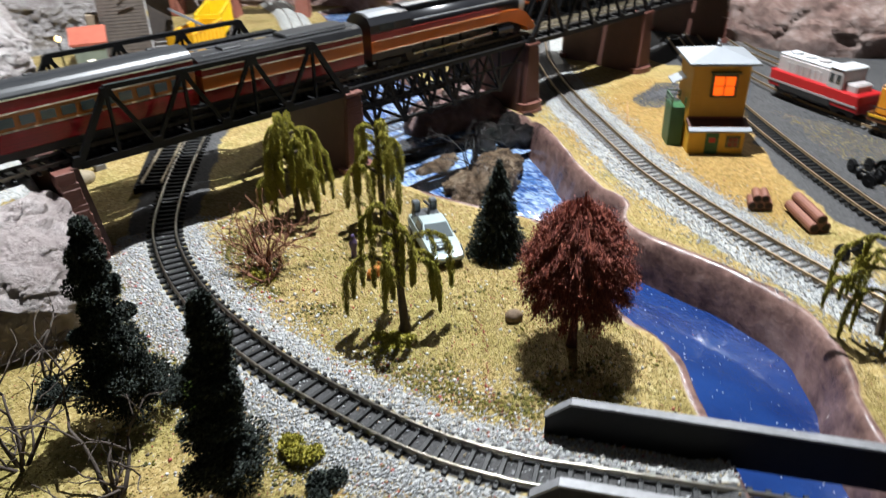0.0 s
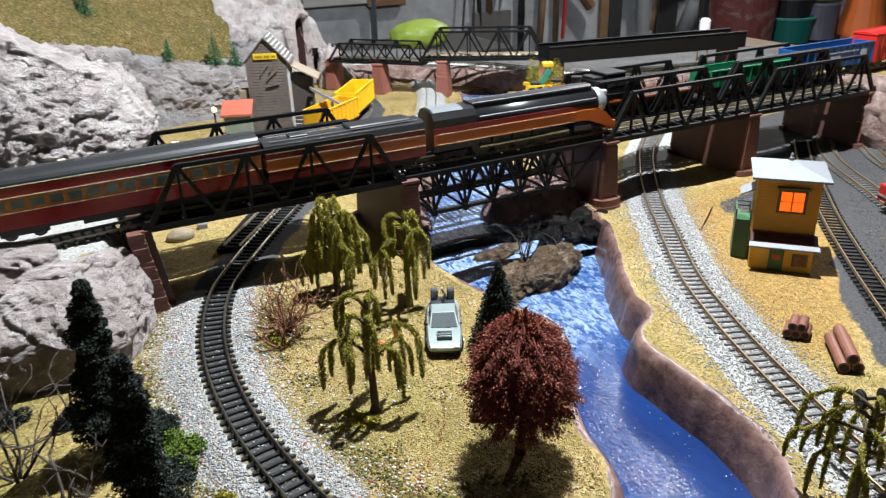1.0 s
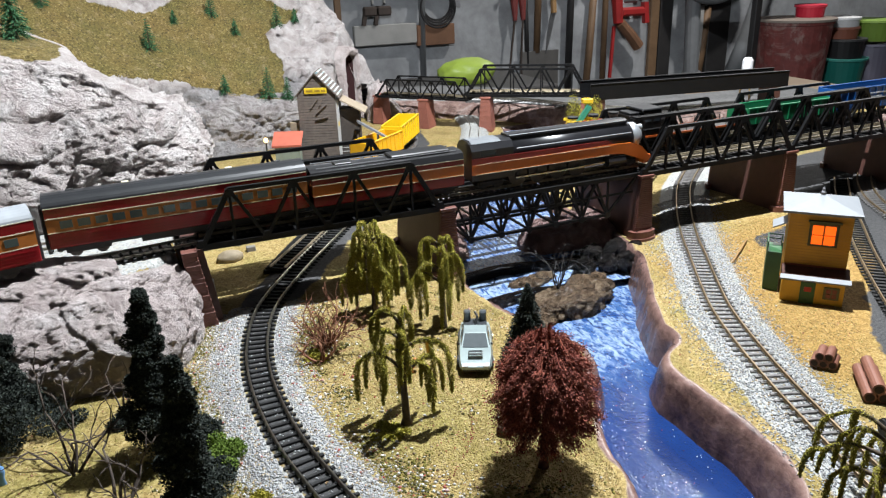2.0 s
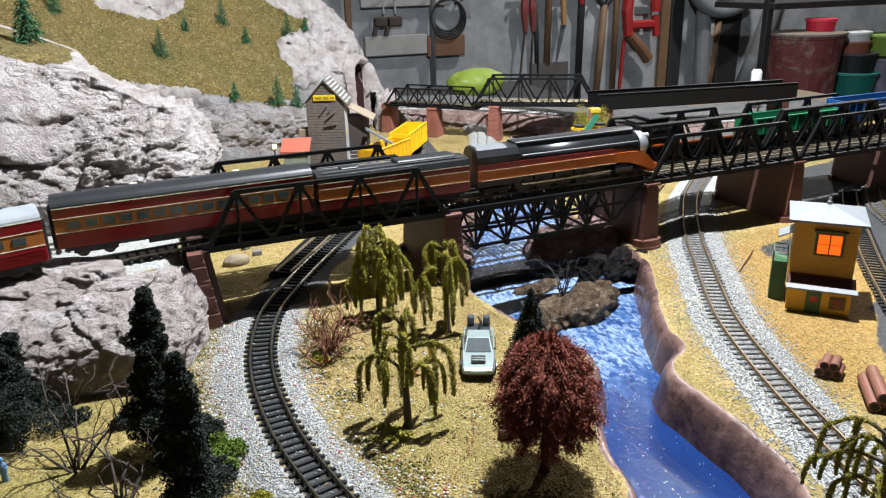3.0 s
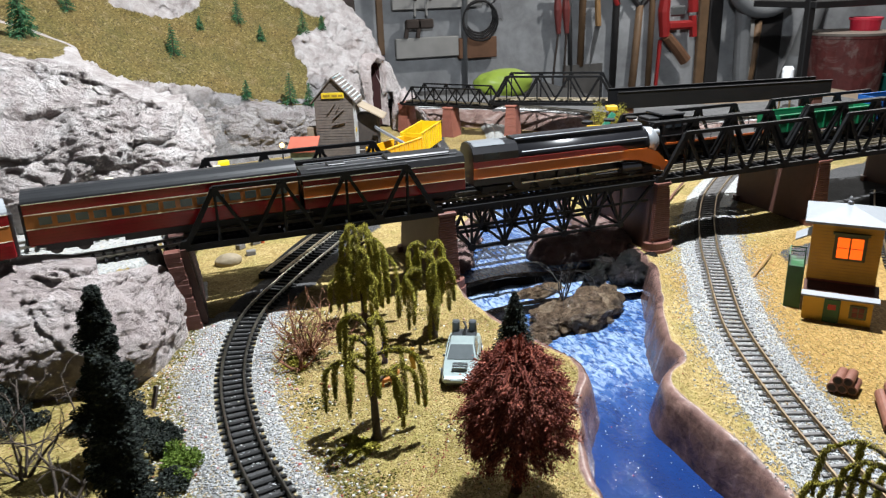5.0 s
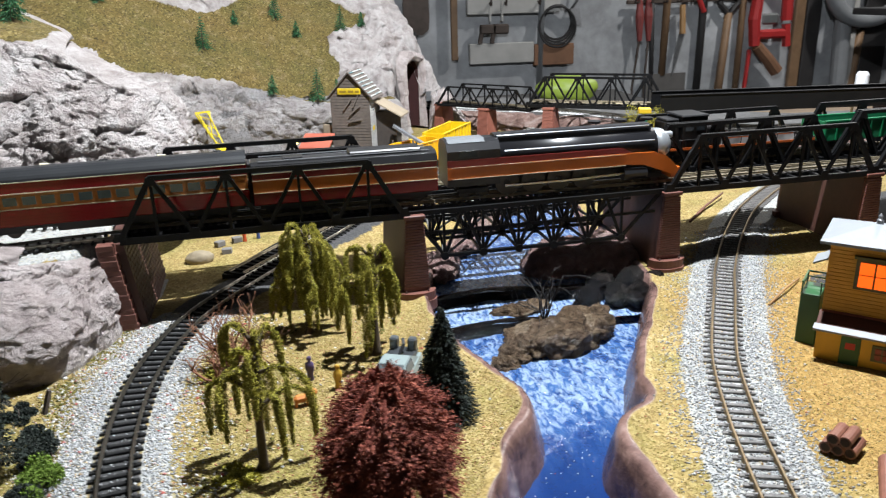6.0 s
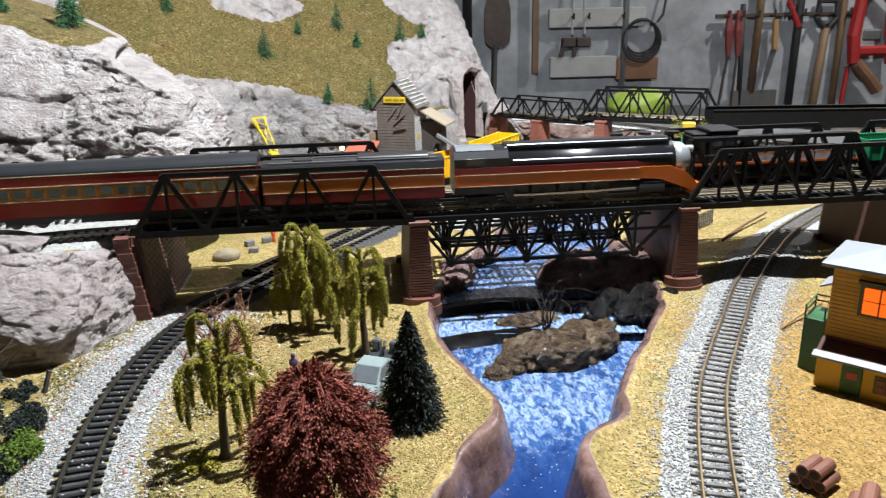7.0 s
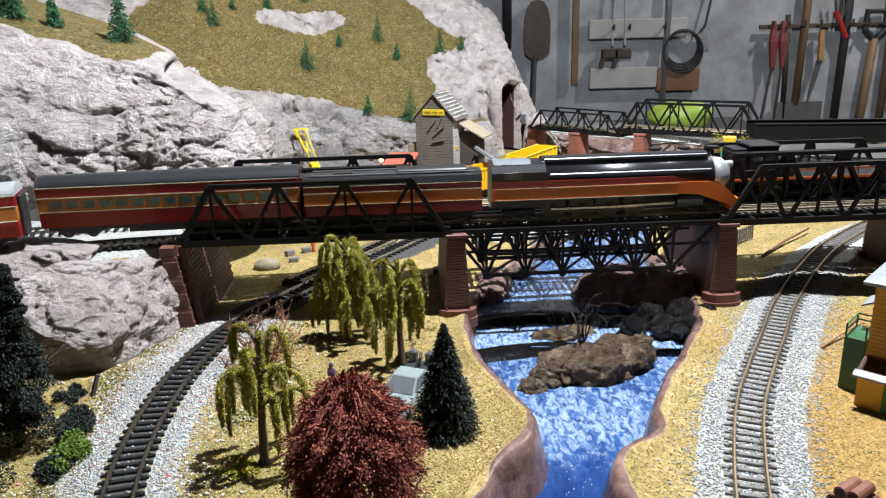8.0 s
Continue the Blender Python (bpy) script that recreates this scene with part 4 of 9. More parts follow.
rock_sheet("right_cliff", [(0.66, 0.16), (0.655, 0.08), (0.650, 0.02), (0.655, -0.03), (0.675, -0.09), (0.73, -0.14), (0.85, -0.17), (1.2, -0.2)],
           (0.075, 0.085, 0.088, 0.085, 0.08, 0.078, 0.08, 0.08), (0.03, 0.05, 0.06, 0.06, 0.05, 0.05, 0.05), PINKROCK, "pale pink plaster rock wall at the bridge end", 41, 160, 50, 0.012, 0.013)
tagged(part("plateau", MB().prism([(0.70, 0.20), (0.70, 0.03), (0.72, -0.06), (0.80, -0.11), (1.4, -0.15), (1.4, 0.35), (0.8, 0.3)], 0.0, 0.074), GROUND), "raised ground behind the bridge end", "ground", kind="structure")
# long bank behind the river, with the back track on it
rock_sheet("back_bank", [(0.10, 0.93), (0.20, 0.86), (0.30, 0.79), (0.38, 0.71), (0.445, 0.62), (0.49, 0.53), (0.56, 0.46), (0.70, 0.42), (1.0, 0.40)],
           (0.024, 0.026, 0.028, 0.03, 0.03, 0.032, 0.034), (0.03, 0.03, 0.03), PINKROCK, "low pink rock bank along the back of the river", 51, 200, 30, 0.004, 0.006, z0=-0.02)
tagged(part("back_ledge", MB().prism([(0.11, 0.955), (0.21, 0.885), (0.31, 0.815), (0.39, 0.735), (0.46, 0.645), (0.505, 0.555), (0.57, 0.485), (0.70, 0.445), (1.0, 0.42), (1.0, 0.60), (0.75, 0.62), (0.62, 0.70), (0.54, 0.80), (0.46, 0.90), (0.36, 1.0), (0.2, 1.06)], -0.06, 0.029), plain("grey_cinder_bed", (0.11, 0.107, 0.104), 0.9, 0, 0.5, 160, 0.0008)), "flat grey cinder bed along the back track", "ground", kind="structure")

edge_line = smooth_line([(0.125, 0.955), (0.222, 0.885), (0.322, 0.812), (0.402, 0.732), (0.470, 0.645), (0.515, 0.558), (0.578, 0.492), (0.705, 0.455), (1.0, 0.43)], 120)[0]
nrm_e = np.gradient(edge_line, axis=0)
nrm_e = np.c_[-nrm_e[:, 1], nrm_e[:, 0]] / np.linalg.norm(nrm_e, axis=1)[:, None]
rows_e = [np.c_[edge_line + nrm_e * (o + 0.003 * vnoise(np.c_[edge_line, np.zeros(120)], 50, 3, 0.5, 7)[:, None] * k), np.full(120, z)] for o, z, k in ((-0.008, 0.026, 0.3), (-0.004, 0.0305, 1), (0.010, 0.0310, 1), (0.016, 0.0292, 1.5))]
quad_e = (np.arange(119)[:, None] * 4 + np.arange(3)).ravel()
tagged(part("back_ballast", raw_mesh("back_ballast", np.stack(rows_e, 1).reshape(-1, 3), np.c_[quad_e, quad_e + 4, quad_e + 5, quad_e + 1], True), pieces_grain("white_ballast_bed", (0.30, 0.30, 0.29), (0.60, 0.60, 0.58))), "white ballast edge along the back track", "ballast", kind="structure")

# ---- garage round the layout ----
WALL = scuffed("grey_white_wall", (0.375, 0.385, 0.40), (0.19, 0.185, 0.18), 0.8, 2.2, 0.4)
# Surfaces out of view are near black so little light bounces back.
CONCRETE = plain("low_bounce_concrete", (0.05, 0.05, 0.05), 0.8, 0, 0.3, 4.0, 0.001)
LOWBOUNCE = plain("low_bounce_wall", (0.05, 0.05, 0.052), 0.8, 0, 0.10, 3.0, 0.001)
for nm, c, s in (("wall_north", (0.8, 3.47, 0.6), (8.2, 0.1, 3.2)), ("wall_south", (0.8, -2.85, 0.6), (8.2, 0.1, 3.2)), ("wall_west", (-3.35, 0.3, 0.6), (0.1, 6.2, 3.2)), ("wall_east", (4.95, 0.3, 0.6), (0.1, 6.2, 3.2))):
    tagged(part(nm, MB().box(c, s), WALL if nm == "wall_north" else LOWBOUNCE), "plain grey-white garage wall" if nm == "wall_north" else "unseen garage wall darkened to cut bounced light", "wall", kind="structure")
tagged(part("floor", MB().box((0.8, 0.3, -1.05), (8.2, 6.4, 0.1)), CONCRETE), "grey concrete garage floor", "floor", kind="structure")
tagged(part("ceiling", MB().box((0.8, 0.3, 2.25), (8.2, 6.4, 0.1)), CONCRETE), "unseen garage ceiling darkened to cut bounced light", "ceiling", kind="structure")
tagged(part("layout_board", MB().cbox((0.15, 0.14, -0.08), (2.7, 2.0, 0.05), 0.004), plain("board_wood", (0.25, 0.17, 0.10), 0.7, 0, 0.2, 30, 0.0005)), "wooden base board under the model landscape", "board", kind="structure")

for x in (-1.1, 0.15, 1.4):
    for y in (-0.75, 1.03):
        part("board_leg", MB().cbox((x, y, -0.55), (0.07, 0.07, 0.90), 0.004), CONCRETE, bpy.data.objects["layout_board"], "plain table leg")

# ---- tracks ----
def rail_mesh(line, off, z, w, h, name):
    """A rail of I section with foot, web and head beside a centre line."""
    tn = np.gradient(line, axis=0)
    tn /= np.linalg.norm(tn, axis=1)[:, None]
    nrm = np.c_[-tn[:, 1], tn[:, 0]]
    prof = [(-w, 0), (w, 0), (w, h * 0.15), (w * 0.3, h * 0.3), (w * 0.3, h * 0.65), (w * 0.62, h * 0.75), (w * 0.62, h), (-w * 0.62, h), (-w * 0.62, h * 0.75), (-w * 0.3, h * 0.65), (-w * 0.3, h * 0.3), (-w, h * 0.15)]
    k = len(prof)
    vs = np.concatenate([np.c_[line + nrm * (off + a), np.full(len(line), z + b)] for a, b in prof]).reshape(k, len(line), 3).transpose(1, 0, 2).reshape(-1, 3)
    i = np.arange(len(line) - 1)[:, None] * k
    j = np.arange(k)
    a, b = i + j, i + (j + 1) % k
    return raw_mesh(name, vs, np.stack([a, b, b + k, a + k], -1).reshape(-1, 4))


TIE_MESH = MB().cbox((0, 0, 0.0009), (0.0026, 0.027, 0.0018), 0.0003).mesh("tie")
TIE_MESH.materials.append(TIE)
TIE_GREY_MESH = TIE_MESH.copy()
TIE_GREY_MESH.materials.clear()
TIE_GREY_MESH.materials.append(TIEGREY)
TIE_DECK_MESH = TIE_MESH.copy()
TIE_DECK_MESH.materials.clear()
TIE_DECK_MESH.materials.append(DECKTIE)
CLIP = MB().cbox((0, -0.0098, 0.0021), (0.0016, 0.0024, 0.0009), 0.0002).cbox((0, 0.0098, 0.0021), (0.0016, 0.0024, 0.0009), 0.0002).cbox((0, -0.0066, 0.0021), (0.0016, 0.0014, 0.0009), 0.0002).cbox((0, 0.0066, 0.0021), (0.0016, 0.0014, 0.0009), 0.0002)


def track(pts, z, label, grey=False, rail=RAIL, gap=0.0078, ties=True, wobble=0.0):
    ln, length = smooth_line(pts, 160)
    ob = thing("track", label, "railway track", group="model railway tracks")
    for s in (-1, 1):
        part("rail", rail_mesh(ln, s * 0.0082, z + 0.0018, 0.0011, 0.0023, "rail"), rail, ob)
    n = int(length / gap)
    at, _ = smooth_line(pts, n)
    tn = np.gradient(at, axis=0)
    rng = np.random.default_rng(n)
    for i in range(n if ties else 0):
        t = new("tie", TIE_GREY_MESH if grey else TIE_MESH)
        t.parent = ob
        t.location = (at[i, 0], at[i, 1], z)
        t.rotation_euler = (0, 0, math.atan2(tn[i, 1], tn[i, 0]) + rng.normal() * 0.02 * wobble)
        t.scale = (1, 1 + rng.normal() * 0.03 * wobble, 1)
    if ties:
        mb = MB()
        for i in range(n):
            mb.m = Matrix.Translation((at[i, 0], at[i, 1], z)) @ Matrix.Rotation(math.atan2(tn[i, 1], tn[i, 0]), 4, "Z")
            mb.add(CLIP.v, CLIP.f)
        tagged(part("spike_plating", mb, TIEGREY if grey else TIE, ob, "small spike plates"), kind="stuff")
    return ob


track(TRACK_LEFT, 0.0035, "curved black-tied track with shiny nickel rails on ballast")
track(TRACK_RIGHT, 0.0035, "weathered grey-tied track with brass-coloured rails on ballast", True, RAILBROWN, wobble=1)
track(YARD_A, 0.0012, "dark-tied yard track set in cinders", False, RAILBROWN)
track(YARD_B, 0.0012, "grey-tied yard track under the red diesel", True, RAILBROWN)
track(YARD_C, 0.0012, "outer yard track in dark cinders", True, RAILBROWN)
track(SIDING, 0.0, "curved siding on white ballast behind the bridge", True)
track(MINE_TRACK, -0.003, "mine track on dark cinders", True)
track(APPROACH_F[1:], 0.0690, "track on the rock shelf leading to the bridge")
track(APPROACH_R[1:], 0.0690, "rear track on the rock shelf leading to the bridge")
track([br(0.66, 0.0275)[:2], br(0.74, 0.028)[:2], br(0.9, 0.04)[:2], br(1.2, 0.10)[:2], br(1.5, 0.18)[:2]], 0.0745, "track leaving the far end of the bridge", True)
track([br(0.66, 0.087)[:2], br(0.74, 0.088)[:2], br(0.9, 0.10)[:2], br(1.2, 0.16)[:2], br(1.5, 0.25)[:2]], 0.0745, "rear track leaving the far end of the bridge", True)
BACK_LINE = [(0.12, 0.97), (0.22, 0.90), (0.33, 0.82), (0.42, 0.73), (0.50, 0.60), (0.58, 0.52), (0.72, 0.47), (1.0, 0.44)]
track(BACK_LINE, 0.030, "track along the back of the layout", True)


# ---- bridges ----
def deck_track(ob, length, z, n0=0.0275):
    """Ties, running rails and guard rails on a bridge, in its own frame."""
    ln = np.c_[np.linspace(0.0, length, 8), np.full(8, n0)]
    for off, w, h in ((-0.0082, 0.0010, 0.0024), (0.0082, 0.0010, 0.0024), (-0.0045, 0.0008, 0.0017), (0.0045, 0.0008, 0.0017)):
        part("rail" if h > 0.002 else "guard_rail", rail_mesh(ln, off, z + 0.0016, w, h, "rail"), DECKRAIL, ob)
    k = int(length / 0.0062)
    for i in range(k):
        t = new("tie", TIE_DECK_MESH)
        t.parent = ob
        t.location = ((i + 0.5) * length / k, n0, z)


def through_truss(length, label, z0=0.0):
    ob = thing("truss_bridge", label, "bridge", group="black through truss bridges")
    w, hi, lo = 0.055, 0.121, 0.0735
    q = length / 4
    tops = [0.028, 0.028 + (length - 0.056) / 3, 0.028 + (length - 0.056) * 2 / 3, length - 0.028]
    feet = [0.0, (tops[0] + tops[1]) / 2, (tops[1] + tops[2]) / 2, (tops[2] + tops[3]) / 2, length]
    for n in (0.0, w):
        side = part("side_truss", MB().beam((0, n, lo), (length, n, lo), 0.0032, 0.0052), BLACK, ob, "lower chord of the side truss")
        part("top_chord", MB().beam((tops[0] - 0.001, n, hi), (tops[3] + 0.001, n, hi), 0.0036, 0.0036), BLACK, side)
        for a, b in ((0.0, tops[0]), (length, tops[3])):
            part("end_post", MB().beam((a, n, lo), (b, n, hi), 0.0042, 0.0034, (0, 1, 0)), BLACK, side)
        for j in range(4):
            part("upright", MB().beam((tops[j], n, lo), (tops[j], n, hi), 0.0022, 0.0022, (0, 1, 0)), BLACK, side)
        for j in range(3):
            part("diagonal", MB().beam((tops[j], n, hi), (feet[j + 1], n, lo), 0.0030, 0.0024, (0, 1, 0)), BLACK, side)
            part("diagonal", MB().beam((tops[j + 1], n, hi), (feet[j + 1], n, lo), 0.0030, 0.0024, (0, 1, 0)), BLACK, side)
        for x, z in [(t, hi - 0.0035) for t in tops] + [(f, lo + 0.0025) for f in feet]:
            part("gusset", MB().prism([(x - 0.005, z - 0.0025), (x + 0.005, z - 0.0025), (x + 0.003, z + 0.004), (x - 0.003, z + 0.004)], n - 0.0019, n + 0.0019, "y"), BLACK, side)
    for f in feet + tops:
        part("floor_beam", MB().beam((min(max(f, 0.002), length - 0.002), 0, lo - 0.0005), (min(max(f, 0.002), length - 0.002), w, lo - 0.0005), 0.0026, 0.004), BLACK, ob)
    for n in (0.018, 0.037):
        part("stringer", MB().beam((0, n, lo), (length, n, lo), 0.003, 0.004), BLACK, ob)
    part("deck_plate", MB().box((length / 2, w / 2 - 0.0025, lo - 0.0028), (length, w - 0.009, 0.0012)), BLACK, ob)
    deck_track(ob, length, 0.0755)
    return ob


def deck_truss(length, label):
    ob = thing("deck_truss_bridge", label, "bridge", group="black deck truss bridges")
    hi, lo, w0, w1 = 0.0735, 0.034, 0.004, 0.051
    feet = [0.034, 0.068, 0.100, 0.132, 0.164, 0.196]
    feet = [f * length / 0.238 for f in feet]
    tops = [0.004] + [(a + b) / 2 for a, b in zip(feet[:-1], feet[1:])] + [length - 0.004]
    for n in (w0, w1):
        side = part("side_truss", MB().beam((0, n, hi), (length, n, hi), 0.003, 0.004), BLACK, ob, "upper chord of the deck truss")
        part("bottom_chord", MB().beam((feet[0], n, lo), (feet[-1], n, lo), 0.003, 0.0028), BLACK, side)
        for i, f in enumerate(feet):
            part("upright", MB().beam((f, n, lo), (f, n, hi), 0.0021, 0.0021, (0, 1, 0)), BLACK, side)
            part("diagonal", MB().beam((tops[i], n, hi), (f, n, lo), 0.0026, 0.0022, (0, 1, 0)), BLACK, side)
            part("diagonal", MB().beam((tops[i + 1], n, hi), (f, n, lo), 0.0026, 0.0022, (0, 1, 0)), BLACK, side)
            part("gusset", MB().tube([(f, n - 0.0022, lo), (f, n + 0.0022, lo)], 0.0036, 10), BLACK, side)
        part("side_rail", MB().beam((0.01, n, 0.0555), (length - 0.01, n, 0.0555), 0.0018, 0.0022), BLACK, side)
    for f in feet:
        part("cross_brace", MB().beam((f, w0, lo), (f, w1, lo), 0.002, 0.002), BLACK, ob)
        part("cross_brace", MB().beam((f, w0, lo), (f, w1, hi), 0.0017, 0.0017), BLACK, ob)
    for a, b in zip(feet[:-1], feet[1:]):
        part("lateral_brace", MB().beam((a, w0, lo), (b, w1, lo), 0.0016, 0.0016), BLACK, ob)
    for n in (0.018, 0.037):
        part("stringer", MB().beam((0, n, hi), (length, n, hi), 0.003, 0.004), BLACK, ob)
    deck_track(ob, length, 0.0755)
    return ob


def span(ob, a, n):
    ob.matrix_basis = BR_M @ Matrix.Translation((a, n, 0))
    return ob


left = span(through_truss(0.220, "black plastic through truss railway bridge with open top"), -0.220, 0.0)
BACKWARDS = Matrix.Rotation(math.pi, 4, "Z")
copy_thing(left, BR_M @ Matrix.Translation((0.0, 0.115, 0)) @ BACKWARDS)
mid = span(deck_truss(0.238, "black plastic deck truss bridge over the painted river"), 0.0, 0.0)
copy_thing(mid, BR_M @ Matrix.Translation((0.0, 0.060, 0)))
right = span(through_truss(0.211, "black through truss bridge standing on brown piers"), 0.239, 0.0)
copy_thing(right, BR_M @ Matrix.Translation((0.451, 0.0, 0)))
for a in (0.450, 0.662):
    copy_thing(right, BR_M @ Matrix.Translation((a, 0.115, 0)) @ BACKWARDS)


def pier(a, label, z0=-0.004, n0=-0.002, n1=0.118, w=0.030, top=0.0705, frame_m=BR_M, body=True, mat=BRICKRED, wall=BROWN):
    """Tapered pier: ribbed fronts, flat flanks, rounded foot."""
    ob = thing("bridge_pier", label, "bridge pier", group="brown bridge piers")
    ob.matrix_basis = frame_m @ Matrix.Translation((a, 0, 0))
    h = top - z0
    if body:
        part("pier_wall", MB().prism([(-w * 0.38, z0), (w * 0.38, z0), (w * 0.24, top - 0.002), (-w * 0.24, top - 0.002)], n0 + 0.004, n1 - 0.004, "y"), wall, ob, "flat brown plastic wall")
    for n, s in ((n0, -1), (n1, 1)):
        col = part("pier_column", MB().prism([(-w * 0.36, z0 + 0.006), (w * 0.36, z0 + 0.006), (w * 0.22, top), (-w * 0.22, top)], n - s * 0.012, n - s * 0.0015, "y"), mat, ob, "red-brown ribbed column")
        k = 25
        for i in range(k):
            t = (i + 0.5) / k
            zz = z0 + 0.013 + (h - 0.015) * t
            half = w * (0.36 - 0.14 * (zz - z0) / h)
            part("course", MB().cbox((0, n - s * 0.006, zz), (2 * half + 0.0008, 0.0128, (h - 0.015) / k * 0.80), 0.0003), mat, col)
        foot = MB()
        arc = [(-w * 0.52, 0.0), (-w * 0.52, s * 0.004)] + [(w * 0.52 * math.cos(x), s * (0.004 + 0.010 * math.sin(x))) for x in np.linspace(math.pi, 0, 13)] + [(w * 0.52, 0.0)]
        foot.prism([(x, n - s * 0.008 + y) for x, y in arc], z0 - 0.004, z0 + 0.010)
        part("foot", foot, mat, col)
        part("footing", MB().prism([(x * 1.06, n - s * 0.008 + y * 1.08) for x, y in arc], z0 - 0.006, z0 + 0.0025), mat, col)
        for x in (-0.3, 0.3):
            part("bolt", MB().lathe((x * w, n + s * 0.001, z0 + 0.010), [(0.001, 0), (0.001, 0.0012), (0.0004, 0.0018)], 8), BROWN, col)
        part("cap", MB().cbox((0, n - s * 0.007, top + 0.001), (w * 0.56, 0.0165, 0.0035), 0.0006), mat, col)
    return ob


pier(0.008, "red-brown ribbed pier between truss and deck bridge", w=0.032)
pier(0.242, "brown ribbed bridge pier with rounded foot beside the rocks", z0=0.0, w=0.032)
pier(0.452, "brown ribbed pier under the through trusses", w=0.034)
pier(0.664, "brown end pier against the pink rocks", w=0.036)
# long brown walls between the piers behind the right spans
tagged(part("abutment", MB().prism([(-0.2335, -0.004), (-0.210, -0.004), (-0.2195, 0.070), (-0.2335, 0.070)], 0.006, 0.122, "y"), BROWN), "dark brown brick-patterned abutment under the bridge end", "abutment", kind="structure").matrix_basis = BR_M


def abutment_bricks():
    """Brick faces of the abutment and its red front edge."""
    ob = bpy.data.objects["abutment"]
    mesh = MB().cbox((0, 0, 0), (0.0012, 0.0078, 0.0030), 0.0003).mesh("brick")
    mesh.materials.append(BROWN)
    for r in range(17):
        for c in range(13):
            b = new("brick", mesh)
            b.parent = ob
            z = 0.002 + r * 0.004
            b.location = (-0.210 - 0.0095 * (z + 0.004) / 0.074 - 0.0001, 0.012 + c * 0.0088 + (0.0044 if r % 2 else 0), z)
    edge = MB()
    for r in range(18):
        edge.cbox((-0.2225 - 0.0098 * r / 18 + 0.0003 * math.sin(r * 2.3), 0.002 + 0.0003 * math.sin(r * 1.7), 0.0 + r * 0.0041), (0.0125 + 0.0004 * math.sin(r * 3.1), 0.010, 0.0043), 0.0003)
    part("brick_edge", edge, BRICKRED, ob, "rough red brick edge")


abutment_bricks()


# ---- black girder bridge in the foreground ----
def girder_bridge():
    ob = thing("girder_bridge", "black plate girder bridge with pale edges over the river", "bridge")
    d = Vector((0.588, -0.809, 0))
    n = Vector((-d.y, d.x, 0))
    length = 0.24
    o = Vector((-0.143, -0.345, 0))
    for s, nm in ((1, "side_girder"), (-1, "side_girder")):
        c = o + n * (0.026 * s)
        g = part(nm, MB().prism([(0.0, 0.0), (length, 0.0), (length, 0.024), (0.012, 0.024), (0.0, 0.014)], -0.001, 0.001, "y"), BLACK, ob)
        g.matrix_basis = Matrix.Translation(c) @ Matrix.Rotation(math.atan2(d.y, d.x), 4, "Z")
        fl = part("top_flange", MB().beam((0.012, 0, 0.0245), (length, 0, 0.0245), 0.005, 0.0012).beam((0.0, 0, 0.0145), (0.012, 0, 0.0245), 0.005, 0.0012), plain("worn_flange", (0.16, 0.16, 0.165), 0.4, 0, 0.4, 200), g)
        for i in range(14):
            part("stiffener", MB().box((0.012 + i * 0.017, s * 0.0015, 0.012), (0.0012, 0.002, 0.022)), BLACK, g)
    return ob


girder_bridge()

# ---- trees ----
def fleck_part(name, pts, size, mat, parent, rng, stretch=1.0, normals=None, label=""):
    v, f = flecks(np.asarray(pts), size, rng, stretch, None if normals is None else np.asarray(normals))
    return part(name, raw_mesh(name, v, f), mat, parent, label)


